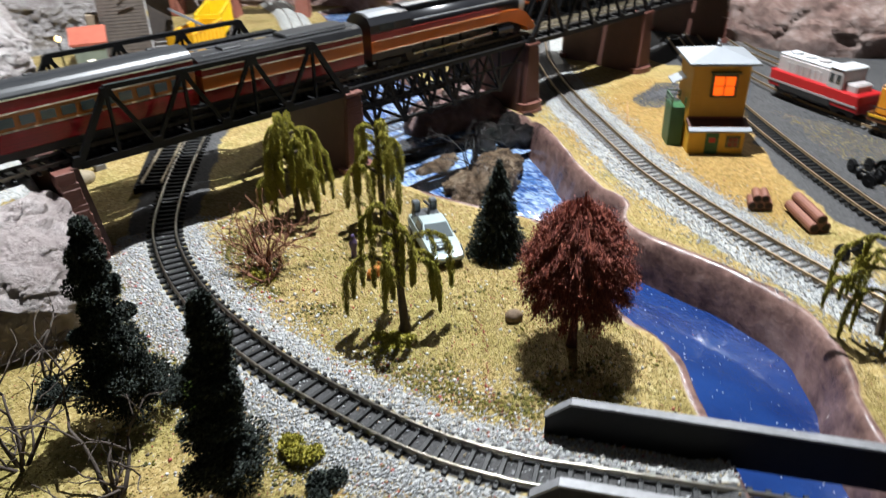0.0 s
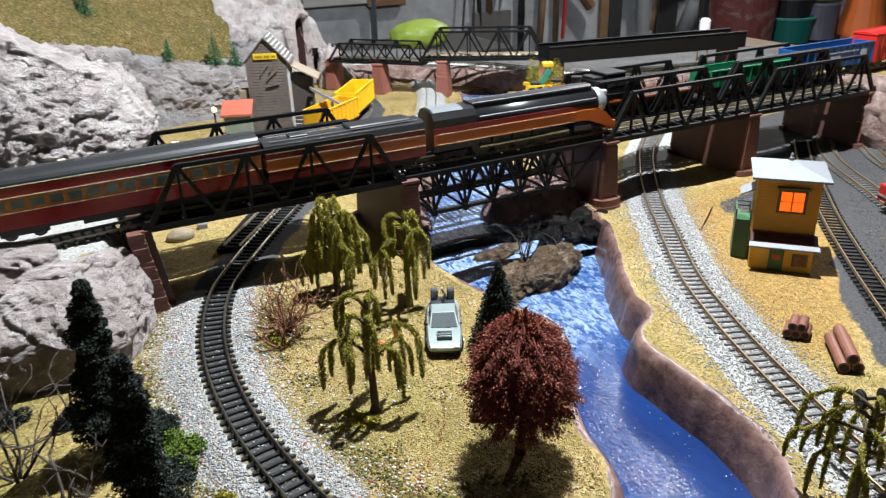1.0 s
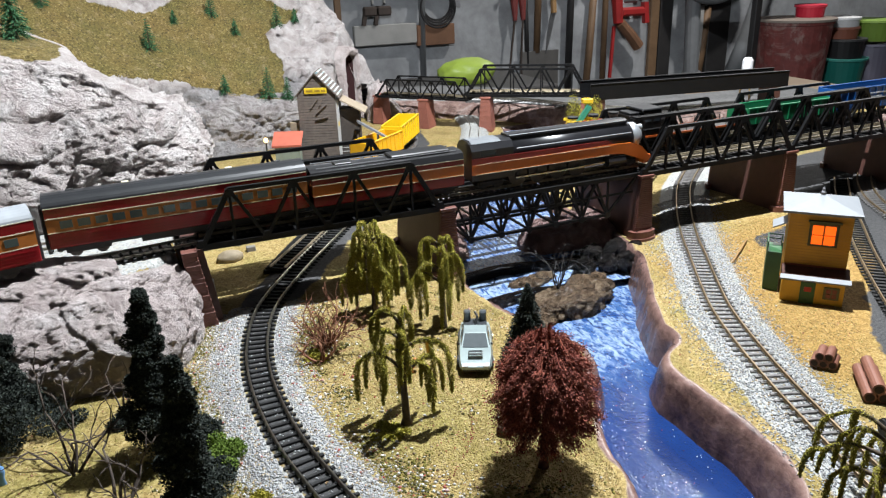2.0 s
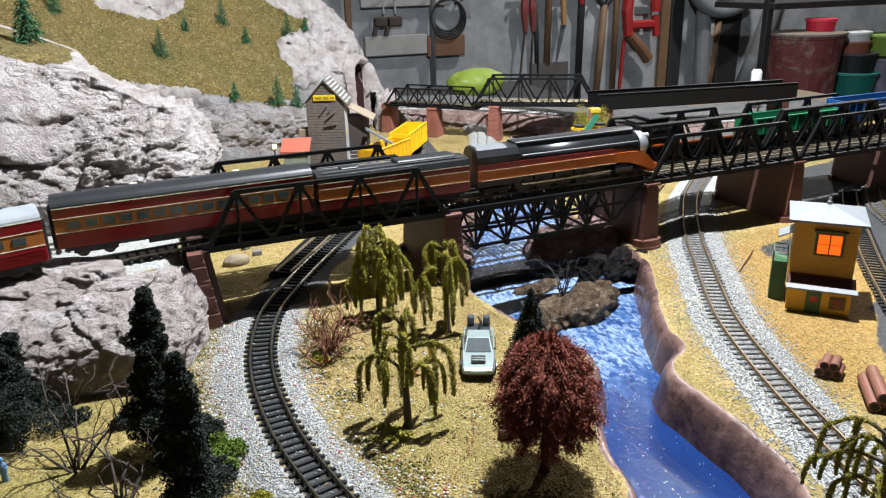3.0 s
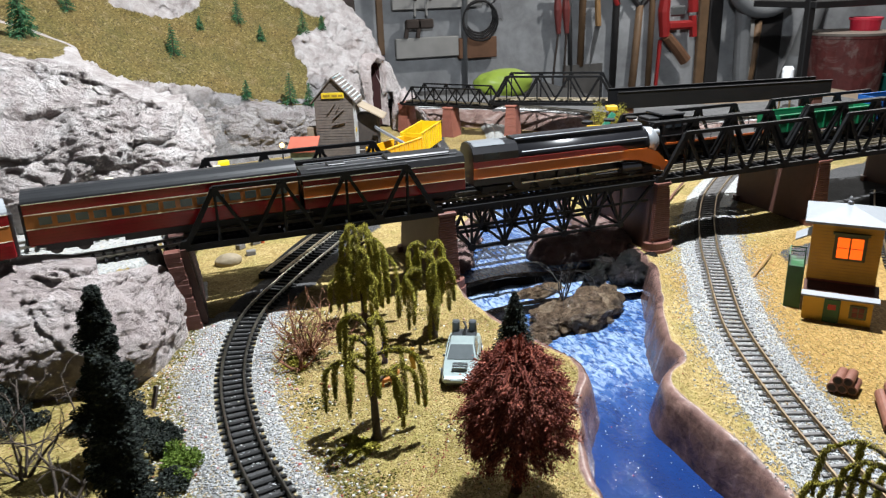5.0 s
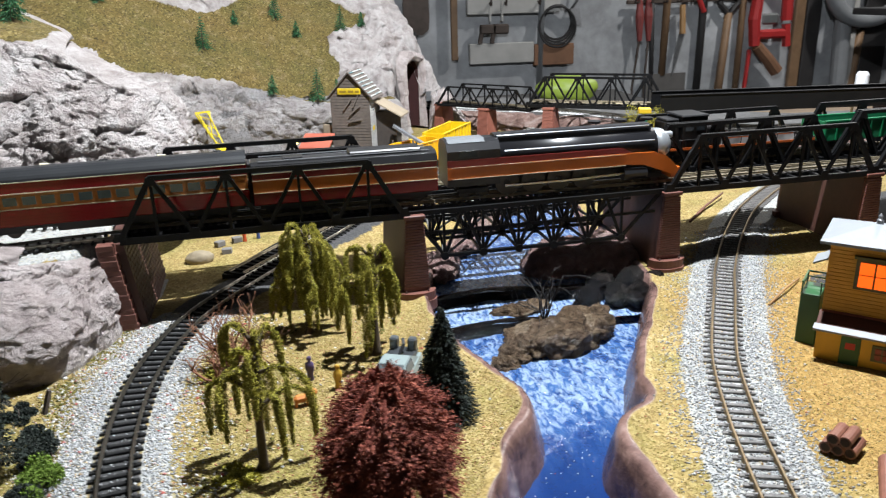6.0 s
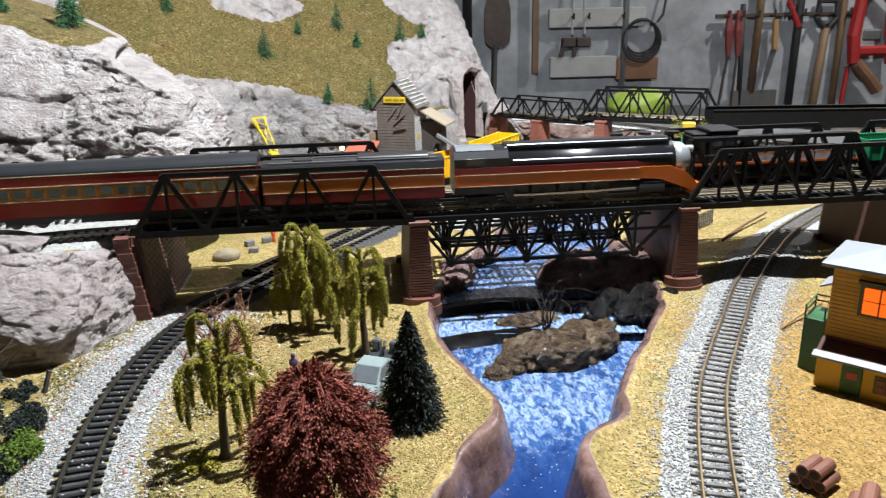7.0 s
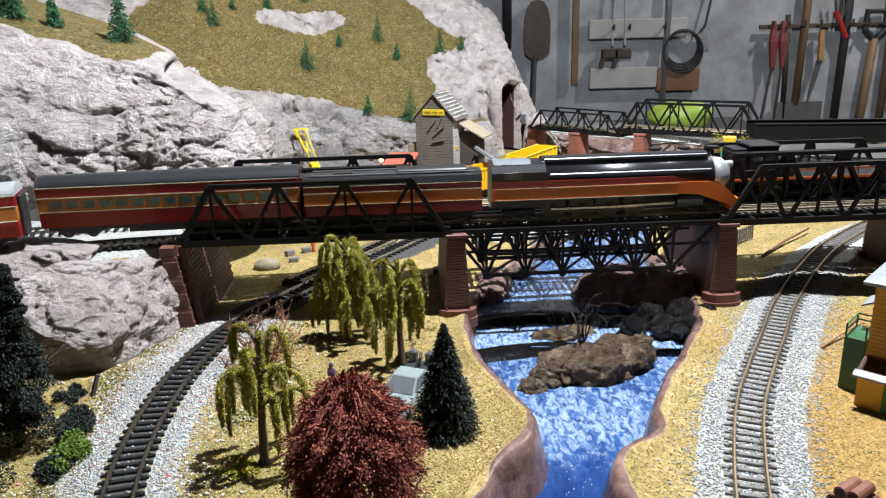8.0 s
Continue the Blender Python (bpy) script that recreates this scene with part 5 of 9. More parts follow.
def willow(at, height, seed, label, lean=(0, 0), n=10, spread=0.030, hang=3, flock=1.0):
    """Stout trunk, arching limbs and, hanging from each, fuzzy tapering strands."""
    rng = np.random.default_rng(seed)
    ob = thing("willow_tree", label, "tree", at, group="olive willow trees")
    top = Vector((lean[0], lean[1], height * 0.88))
    part("trunk", MB().tube([(0, 0, -0.003), (0.0008, 0, 0.004), (lean[0] * 0.3, lean[1] * 0.3, height * 0.3), (lean[0] * 0.7, lean[1] * 0.7, height * 0.6), top], (0.0050, 0.0029, 0.0023, 0.0018, 0.0010), 8), BARK, ob, smooth=True)
    core, cn = [], []

    def fuzz(pts, rad, bare=0.0, thick=52):
        """Flock on a strand, thickest in its middle."""
        dens = smooth_line(pts, 46)[0]
        for j, p in enumerate(dens):
            t = j / 45
            if t < bare:
                continue
            r = rad * (0.35 + 0.65 * math.sin(min(1, (t - bare) * 2.2 + 0.12) * math.pi / 2)) * (1.0 - 0.55 * max(0, t - 0.6) / 0.4)
            o = rng.normal(size=(thick, 3))
            o /= np.linalg.norm(o, axis=1)[:, None]
            core.append(p + o * (r * rng.random((thick, 1)) ** 0.45) * (0.8 + 0.4 * rng.random()))
            cn.append(o * 0.8 + np.array((0, 0, -0.7)))
    fuzz([(lean[0] * 0.3, lean[1] * 0.3, height * 0.28), (lean[0] * 0.55, lean[1] * 0.55, height * 0.50), (lean[0] * 0.75, lean[1] * 0.75, height * 0.68), (lean[0], lean[1], height * 0.90)], 0.0044 * flock, 0, 110)
    for i in range(n):
        az = i * 2.399 + rng.normal() * 0.35
        up = (i + 0.5) / n
        z0 = height * (0.38 + 0.46 * up)
        r = spread * (1.0 - 0.35 * up) * (0.65 + 0.45 * rng.random())
        rise = height * (0.07 + 0.08 * rng.random())
        s = Vector((lean[0] * z0 / height, lean[1] * z0 / height, z0))
        arc = []
        for t in np.linspace(0, 1, 7):
            out = r * t ** 0.9
            arc.append((s.x + out * math.cos(az + 0.3 * t), s.y + out * math.sin(az + 0.3 * t), s.z + rise * math.sin(t * math.pi * 0.72) - height * 0.03 * t * t))
        part("limb", MB().tube(arc, np.linspace(0.0013, 0.0007, 7), 5), BARK, ob, smooth=True)
        fuzz(arc, 0.0027 * flock, 0.30, 40)
        line = smooth_line(arc, 60)[0]
        for h in range(hang):
            p = line[int(59 * (1.0 - h * 0.24 - 0.10 * rng.random() * (h > 0)))]
            drop = min(p[2] - 0.006, height * (0.24 + 0.26 * rng.random()))
            w = az + rng.normal() * 0.9
            q = r * 0.22 * (0.5 + rng.random())
            fuzz([p, (p[0] + q * math.cos(w) * 0.7, p[1] + q * math.sin(w) * 0.7, p[2] - drop * 0.18), (p[0] + q * math.cos(w), p[1] + q * math.sin(w), p[2] - drop * 0.6), (p[0] + q * math.cos(w) * 1.05, p[1] + q * math.sin(w) * 1.05, p[2] - drop)], 0.0028 * flock * (0.75 + 0.5 * rng.random()))
    fleck_part("foliage", np.concatenate(core), 0.00052, WILLOW, ob, rng, 1.25, np.concatenate(cn), "fuzzy olive green drooping strands")
    return ob


def maple(at, label):
    rng = np.random.default_rng(77)
    ob = thing("red_maple_tree", label, "tree", at)
    part("trunk", MB().tube([(0, 0, -0.003), (0, 0, 0.006), (0.001, 0, 0.02), (0, 0, 0.045), (0, 0, 0.08)], (0.0042, 0.0027, 0.0022, 0.0018, 0.0008), 8), plain("red_bark", (0.07, 0.022, 0.018), 0.8, 0, 0.3, 400), ob, smooth=True)
    pts, nrm, limbs = [], [], MB()
    for i in range(420):
        # bristle bunches that start on the stem and arch outwards and down
        u = (i // 4 * 4 + 2) / 420
        az = (i // 4) * 2.39996 + rng.normal() * 0.07
        th = math.acos(1 - 1.68 * u)
        rr = 0.0302 * (1 + 0.10 * rng.normal())
        tip = np.array((rr * math.sin(th) * math.cos(az), rr * math.sin(th) * math.sin(az), 0.049 + 0.0385 * math.cos(th) * (1 + 0.05 * rng.normal())))
        root = np.array((0, 0, 0.079 - 0.038 * u))
        mid_p = root * 0.45 + tip * 0.55 + np.array((0, 0, 0.012 * (1 - 0.5 * u)))
        limbs.tube([root, mid_p, tip], (0.0006, 0.0005, 0.0003), 4, False)
        for t in rng.random(250) ** 0.42:
            p = root * (1 - t) ** 2 + 2 * mid_p * t * (1 - t) + tip * t * t
            d = tip - root
            d = d / (np.linalg.norm(d) + 1e-9)
            pts.append(p + rng.normal(size=3) * 0.0015 * (0.3 + t))
            nrm.append(d * 1.4 + np.array((0, 0, -0.35)))
    tagged(part("bristle_core", limbs, MAPLE, ob), kind="stuff")
    fleck_part("foliage", pts, 0.00066, MAPLE, ob, rng, 1.35, nrm, "dense dark red bristly crown")
    return ob


def foam_tree(at, height, radius, seed, label, mat=DARKFIR, name="dark_fir_tree", lean=(0, 0), clumps=62, low=0.10):
    rng = np.random.default_rng(seed)
    ob = thing(name, label, "tree", at, group="dark foreground firs")
    part("trunk", MB().tube([(0, 0, -0.004), (0, 0, height * 0.2), (lean[0], lean[1], height * 0.9)], (0.003, 0.0022, 0.0008), 7), BARK, ob, smooth=True)
    pts, nrm = [], []
    for i in range(clumps):
        u = (i + rng.random()) / clumps
        z = height * (low + (0.97 - low) * u)
        r = radius * (1 - u) ** 0.72 * (0.15 + 1.05 * rng.random())
        az = i * 2.4 + rng.normal() * 0.4
        c = np.array((lean[0] * u + r * math.cos(az), lean[1] * u + r * math.sin(az), z))
        cr = (0.34 * radius * (1 - u) + 0.0040) * (0.65 + 0.8 * rng.random())
        o = rng.normal(size=(820, 3))
        o /= np.linalg.norm(o, axis=1)[:, None]
        pts.append(c + o * (cr * rng.random((820, 1)) ** 0.33) * np.array((1, 1, 0.7)))
        nrm.append(o)
    fleck_part("foliage", np.concatenate(pts), 0.0010, mat, ob, rng, 1.0, np.concatenate(nrm), "clumpy dark green foam foliage")
    return ob


def bristle_fir(at, height, radius, seed, label, mat=FIR, tiers=16, per=26, group="small green hill firs", size=0.0011):
    rng = np.random.default_rng(seed)
    ob = thing("fir_tree", label, "tree", at, group=group)
    part("trunk", MB().tube([(0, 0, -0.003), (0, 0, height)], (height * 0.03 + 0.0004, 0.0003), 6), BARK, ob)
    pts, nrm = [], []
    for i in range(tiers):
        u = i / (tiers - 1)
        z = height * (0.12 + 0.86 * u)
        for j in range(per):
            az = rng.random() * 6.283
            r = (radius * (1 - u) ** 0.85 + 0.0008) * (0.7 + 0.45 * rng.random())
            m = max(2, int(r / 0.0012))
            for t in np.linspace(0.15, 1, m):
                pts.append((r * t * math.cos(az), r * t * math.sin(az), z - r * t * 0.42 + rng.normal() * 0.0006))
                nrm.append((math.cos(az), math.sin(az), -0.4))
    fleck_part("foliage", pts, size, mat, ob, rng, 1.7, nrm, "stiff dark green bristles")
    return ob


def bare_tree(at, height, seed, label, mat=TWIG, n=14, spread=0.7, name="bare_bush", thick=0.0013):
    rng = np.random.default_rng(seed)
    ob = thing(name, label, "bush", at)

    def grow(p, d, length, r, level):
        pts, q, dd = [p], p, d
        for _ in range(4):
            dd = (dd + Vector(rng.normal(size=3)) * 0.20).normalized()
            q = q + dd * (length / 4)
            if q.z < 0.002:
                q.z = 0.002
            pts.append(q)
        mb.tube(pts, np.linspace(r, r * 0.45, 5), 5)
        if level:
            for k in range(3 if level > 1 else 3):
                s = pts[1 + (k + level) % 4]
                grow(s, (dd + Vector(rng.normal(size=3)) * 0.75 + Vector((0, 0, 0.25))).normalized(), length * 0.62, r * 0.55, level - 1)
    for i in range(n):
        az = i * 2.4
        mb = MB()
        grow(Vector((0, 0, -0.002)), Vector((spread * math.cos(az), spread * math.sin(az), 1.0)).normalized(), height * (0.45 + 0.4 * rng.random()), thick, 2)
        part("branch", mb, mat, ob, smooth=True)
    return ob


willow((-0.119, -0.210, 0), 0.088, 1, "olive willow on a stout trunk near the track", (0.003, 0.008), 10, 0.030, 2, 0.85)
willow((-0.093, -0.040, 0), 0.092, 2, "full olive willow in front of the truss bridge", (0.004, 0.01), 13, 0.029, 3)
willow((-0.045, -0.086, 0), 0.092, 3, "slim olive willow beside the silver car", (0.0, 0.0), 10, 0.026, 2)
willow((0.085, -0.402, -0.002), 0.074, 4, "olive willow at the water's edge", (0.0, 0.0), 12, 0.036, 2, 0.62)
maple((-0.0545, -0.288, 0), "round dark red maple with a short trunk")
foam_tree((-0.276, -0.183, 0), 0.115, 0.018, 5, "tall dark green foam fir with ragged outline", lean=(0.004, 0.01))
foam_tree((-0.258, -0.262, 0), 0.114, 0.0165, 6, "slim dark green foam fir with ragged outline", lean=(0.002, -0.006), clumps=60)
foam_tree((-0.373, -0.124, 0), 0.070, 0.024, 7, "broad dark green foam fir beside the cliff", clumps=50)
bristle_fir((-0.012, -0.180, 0), 0.073, 0.021, 8, "dark bristly fir beside the silver car", DARKFIR, 34, 80, "", 0.0009)
bare_tree((-0.146, -0.085, 0), 0.043, 9, "leafless red-brown bush of thin twigs", TWIG, 20, 0.42, thick=0.0009)
bare_tree((0.10, -0.025, -0.016), 0.055, 10, "small black leafless tree on the river rock", plain("black_twig", (0.012, 0.010, 0.010), 0.6, 0, 0.3, 300), 6, 0.5, thick=0.0008)


# ---- signal tower ----
def tower():
    th = math.atan2(-0.034, 0.036)
    ob = thing("signal_tower", "yellow two-storey signal tower with white hip roof", "building", (0.253, -0.157, -0.006), th)
    yel = plain("yellow_paint", (0.60, 0.33, 0.022), 0.55, 0, 0.12, 120, 0.0002)
    yel2 = plain("orange_yellow_paint", (0.58, 0.28, 0.020), 0.55, 0, 0.12, 120, 0.0002)
    grn = plain("dark_green_paint", (0.020, 0.085, 0.028), 0.5, 0, 0.2, 120, 0.0002)
    trim = plain("green_brown_trim", (0.07, 0.065, 0.018), 0.5, 0, 0.2, 120)
    wht = plain("white_roof", (0.21, 0.222, 0.235), 0.5, 0, 0.08, 90, 0.0002)
    red = plain("dark_red_paint", (0.16, 0.03, 0.015), 0.6, 0, 0.2, 120)
    w, d = 0.0505, 0.046
    # x along the front, y towards the back
    part("porch", MB().box((w / 2, 0.007, 0.0145), (w, 0.014, 0.029)), yel, ob)
    body = part("body", MB().box((w / 2, 0.014 + d / 2, 0.044), (w, d, 0.088)), yel2, ob)
    for z in np.arange(0.036, 0.088, 0.0027):
        part("plank", MB().box((w / 2, 0.0138, z), (w + 0.0002, 0.0006, 0.0021)), yel2, body)
    part("red_band", MB().box((w / 2, 0.0134, 0.0325), (w * 0.98, 0.0012, 0.0075)), red, body)
    eave = part("porch_roof", MB().add([(-0.001, -0.001, 0.0290), (w + 0.003, -0.001, 0.0290), (w + 0.003, 0.0145, 0.0330), (-0.001, 0.0145, 0.0330), (-0.001, -0.001, 0.0304), (w + 0.003, -0.001, 0.0304), (w + 0.003, 0.0145, 0.0352), (-0.001, 0.0145, 0.0352)], [(3, 2, 1, 0), (4, 5, 6, 7), (0, 1, 5, 4), (1, 2, 6, 5), (2, 3, 7, 6), (3, 0, 4, 7)]), plain("tarred_roof", (0.060, 0.020, 0.012), 0.8, 0, 0.3, 200), ob, "dark brown lean-to roof with white front edge")
    part("white_edge", MB().add([(-0.002, -0.0065, 0.0276), (w + 0.004, -0.0065, 0.0276), (w + 0.004, -0.001, 0.0296), (-0.002, -0.001, 0.0296), (-0.002, -0.0065, 0.0290), (w + 0.004, -0.0065, 0.0290), (w + 0.004, -0.001, 0.0310), (-0.002, -0.001, 0.0310)], [(3, 2, 1, 0), (4, 5, 6, 7), (0, 1, 5, 4), (1, 2, 6, 5), (2, 3, 7, 6), (3, 0, 4, 7)]), wht, eave)
    door = part("door", MB().cbox((0.0215, -0.0004, 0.0125), (0.012, 0.0014, 0.025), 0.0003), grn, ob, "green door with a small red pane")
    part("pane", MB().box((0.0215, -0.0013, 0.0185), (0.006, 0.0005, 0.0045)), plain("red_pane", (0.35, 0.01, 0.01), 0.3), door)
    win = part("window", MB().box((0.0405, -0.0004, 0.0165), (0.0125, 0.0012, 0.0115)), trim, ob)
    for i in (0, 1):
        for j in (0, 1):
            part("pane", MB().box((0.0382 + 0.0046 * i, -0.0012, 0.0143 + 0.0044 * j), (0.0038, 0.0006, 0.0037)), plain("dim_red_pane", (0.16, 0.012, 0.012), 0.25), win)
    glow = Mat("lit_orange_window")
    glow.base((0.9, 0.2, 0.02))
    glow.b.inputs["Emission Color"].default_value = (1.0, 0.115, 0.004, 1)
    glow.b.inputs["Emission Strength"].default_value = 1.15
    win = part("lit_window", MB().box((0.0285, 0.0129, 0.0655), (0.0235, 0.0016, 0.0215)).box((0.0285, 0.0118, 0.0775), (0.0265, 0.0035, 0.0016)), trim, ob, "green framed window lit orange from inside")
    for i in (0, 1):
        for j in (0, 1):
            part("pane", MB().box((0.0236 + 0.0098 * i, 0.0119, 0.0610 + 0.0090 * j), (0.0086, 0.0008, 0.0082)), glow.m, win)
    roof = MB()
    cx, cy, ov = w / 2, 0.014 + d / 2, 0.006
    x0, x1, y0, y1 = -ov, w + ov, 0.014 - ov - 0.003, 0.014 + d + ov
    roof.add([(x0, y0, 0.0855), (x1, y0, 0.0855), (x1, y1, 0.0855), (x0, y1, 0.0855), (x0, y0, 0.0875), (x1, y0, 0.0875), (x1, y1, 0.0875), (x0, y1, 0.0875), (cx, cy, 0.096)],
             [(3, 2, 1, 0), (0, 1, 5, 4), (1, 2, 6, 5), (2, 3, 7, 6), (3, 0, 4, 7), (4, 5, 8), (5, 6, 8), (6, 7, 8), (7, 4, 8)])
    r = part("roof", roof, wht, ob, "white four-sided roof")
    part("chimney", MB().lathe((cx, cy, 0.095), [(0.0022, 0), (0.0022, 0.003), (0.0012, 0.004), (0.0014, 0.006), (0.0003, 0.0075)], 10), plain("grey_metal", (0.25, 0.25, 0.26), 0.4, 0.7), r)
    st = part("stair_box", MB().cbox((-0.0085, 0.030, 0.022), (0.013, 0.026, 0.044), 0.0004), grn, ob, "green boarded outside stair")
    for x, y in ((-0.0145, 0.018), (-0.0025, 0.018), (-0.0145, 0.042), (-0.0025, 0.042)):
        part("post", MB().beam((x, y, 0.040), (x, y, 0.053), 0.0010, 0.0010), grn, st)
    for z in (0.0485, 0.0525):
        part("handrail", MB().beam((-0.0145, 0.018, z), (-0.0145, 0.042, z), 0.0009, 0.0009), grn, st)
        part("handrail", MB().beam((-0.0145, 0.042, z), (-0.0025, 0.042, z), 0.0009, 0.0009), grn, st)
    part("awning", MB().add([(-0.012, 0.036, 0.060), (0.0, 0.036, 0.066), (0.0, 0.058, 0.066), (-0.012, 0.058, 0.060), (-0.012, 0.036, 0.0612), (0.0, 0.036, 0.0672), (0.0, 0.058, 0.0672), (-0.012, 0.058, 0.0612)], [(3, 2, 1, 0), (4, 5, 6, 7), (0, 1, 5, 4), (1, 2, 6, 5), (2, 3, 7, 6), (3, 0, 4, 7)]), wht, ob)
    part("base", MB().box((w / 2, 0.030, 0.0015), (w + 0.003, 0.064, 0.003)), plain("dark_base", (0.03, 0.022, 0.015), 0.8), ob)
    return ob


tower()

# ---- river rocks ----
def boulder(name, label, lumps, mat, seed, amp=0.35, sub=5):
    """One rock grown together from a few rough lumps of (x, y, z, rx, ry, rz)."""
    if len(lumps) == 1:
        x, y, z, a, b, c = lumps[0]
        return tagged(part(name, MB().blob((x, y, z), (a, b, c), seed, amp, sub, 2.6).chisel(seed, min(0.16 * a, 0.0028)), mat, smooth=True), label, "rock")
    ob = thing(name, label, "rock", lumps[0][:3])
    for i, (x, y, z, a, b, c) in enumerate(lumps):
        o = lumps[0]
        part("stone", MB().blob((x - o[0], y - o[1], z - o[2]), (a, b, c), seed + i * 7, amp, sub, 2.6).chisel(seed + i, min(0.16 * a, 0.0028)), mat, ob, smooth=True)
    return ob


boulder("tunnel_rock", "white plaster rock beside the tunnel mouth", [(0.172, 0.862, 0.010, 0.026, 0.024, 0.058), (0.190, 0.850, -0.002, 0.026, 0.024, 0.034), (0.158, 0.850, 0.0, 0.016, 0.016, 0.030)], PLASTER, 81, 0.3)
boulder("island_rock", "wet tan-brown rock ledge standing in the rapids", [(0.078, -0.052, -0.028, 0.022, 0.014, 0.014), (0.105, -0.050, -0.025, 0.028, 0.020, 0.019), (0.132, -0.030, -0.024, 0.026, 0.020, 0.019), (0.150, -0.016, -0.026, 0.014, 0.014, 0.015), (0.095, -0.030, -0.026, 0.03, 0.014, 0.012)], TANROCK, 3)
boulder("river_stone", "small wet brown stone at the foot of the rapids", [(0.056, -0.070, -0.030, 0.012, 0.010, 0.009), (0.068, -0.064, -0.030, 0.009, 0.008, 0.008)], TANROCK, 13)
for k, (x, y, z, r) in enumerate(((0.152, 0.010, -0.016, 0.014), (0.176, 0.004, -0.012, 0.013), (0.194, -0.006, -0.010, 0.014), (0.196, 0.020, -0.006, 0.015), (0.172, 0.028, -0.012, 0.015), (0.214, 0.012, -0.004, 0.011))):
    tagged(boulder("dark_rock", "glossy black wet rock beside the bridge pier", [(x, y, z, r * 0.86, r * 0.78, r * 0.9)], WETROCK, 40 + k * 5, 0.22), group="black wet rocks by the pier")
boulder("brown_rock", "large dark brown rock under the bridge", [(0.150, 0.085, -0.012, 0.040, 0.032, 0.028), (0.190, 0.070, -0.008, 0.036, 0.03, 0.024), (0.215, 0.10, -0.004, 0.03, 0.04, 0.02)], BROWNROCK, 60, 0.18)
boulder("bank_rock", "brown rock on the river bank behind the bridge", [(0.035, 0.10, -0.006, 0.018, 0.03, 0.012), (0.065, 0.165, -0.008, 0.02, 0.026, 0.010)], BROWNROCK, 66, 0.28)
boulder("upstream_bank", "pinkish rock bank upstream of the bridge", [(0.10, 0.24, -0.008, 0.022, 0.04, 0.012), (0.15, 0.31, -0.008, 0.03, 0.03, 0.012)], PINKROCK, 68, 0.28)
LEDGE = rock_material("ledge_rock", (0.004, 0.0035, 0.003), (0.010, 0.008, 0.007), (0.045, 0.035, 0.028), (0.004, 0.004, 0.004), 0.2, 1.6)


def ledge(name, label, edge_y, z, drop, seed):
    """Dark rock sill with a rounded lip over which the water falls; its line is the pool's edge."""
    xs = np.linspace(0.004, 0.158, 90)
    ys = edge_y(xs)
    prof = [(-0.012, -0.0016), (-0.006, 0.0006), (-0.001, 0.0010), (0.0022, -0.0004), (0.0036, -0.0030), (0.0040, -drop * 0.6), (0.0052, -drop - 0.004)]
    v = np.array([(x, y - o, z + h) for x, y in zip(xs, ys) for o, h in prof])
    n = len(prof)
    v += np.c_[0.0014 * vnoise(v, 130, 3, 0.5, seed), 0.0020 * vnoise(v, 110, 3, 0.5, seed + 1), 0.0008 * vnoise(v, 130, 3, 0.5, seed + 2)]
    a = (np.arange(len(xs) - 1)[:, None] * n + np.arange(n - 1)).ravel()
    return tagged(part(name, raw_mesh(name, v, np.c_[a, a + n, a + n + 1, a + 1], True), LEDGE), label, "rock")


def lip(x):
    return 0.010 * np.sin((x - 0.02) * 30)


ledge("upper_ledge", "black wet rock sill between upper and middle pool", lambda x: 0.033 + lip(x), LEVELS[2] + 0.0002, LEVELS[2] - LEVELS[1], 4)
ledge("lower_ledge", "black wet rock sill above the lower pool", lambda x: -0.020 + lip(x) + step(0.11, 0.16, x) * 0.05, LEVELS[1] + 0.0002, LEVELS[1] - LEVELS[0], 9)
boulder("moss_rock", "brown rock with dry moss between the pools", [(0.085, 0.010, -0.022, 0.022, 0.010, 0.009), (0.105, 0.014, -0.022, 0.014, 0.008, 0.008)], TANROCK, 72)
tagged(part("boulder", MB().blob((-0.199, 0.158, 0.003), (0.014, 0.010, 0.008), 5, 0.15, 4), plain("tan_stone", (0.23, 0.185, 0.12), 0.8, 0, 0.2, 200, 0.0003), smooth=True), "smooth tan pebble behind the abutment", "rock")
tagged(part("stone", MB().blob((-0.062, -0.247, 0.003), (0.0055, 0.0045, 0.0042), 8, 0.3, 3), plain("brown_stone", (0.13, 0.085, 0.05), 0.8, 0, 0.3, 300, 0.0003), smooth=True), "small brown stone near the maple", "rock")


def figurine(at, h, col, label, seed):
    mb = MB().lathe(at, [(h * 0.12, 0), (h * 0.13, h * 0.05), (h * 0.10, h * 0.3), (h * 0.16, h * 0.55), (h * 0.15, h * 0.72), (h * 0.06, h * 0.80), (h * 0.09, h * 0.88), (h * 0.07, h * 0.98), (0.0002, h)], 10, 0.7)
    return tagged(part("figurine", mb, plain("figurine_paint_%d" % seed, col, 0.6, 0, 0.35, 300), smooth=True), label, "figurine")


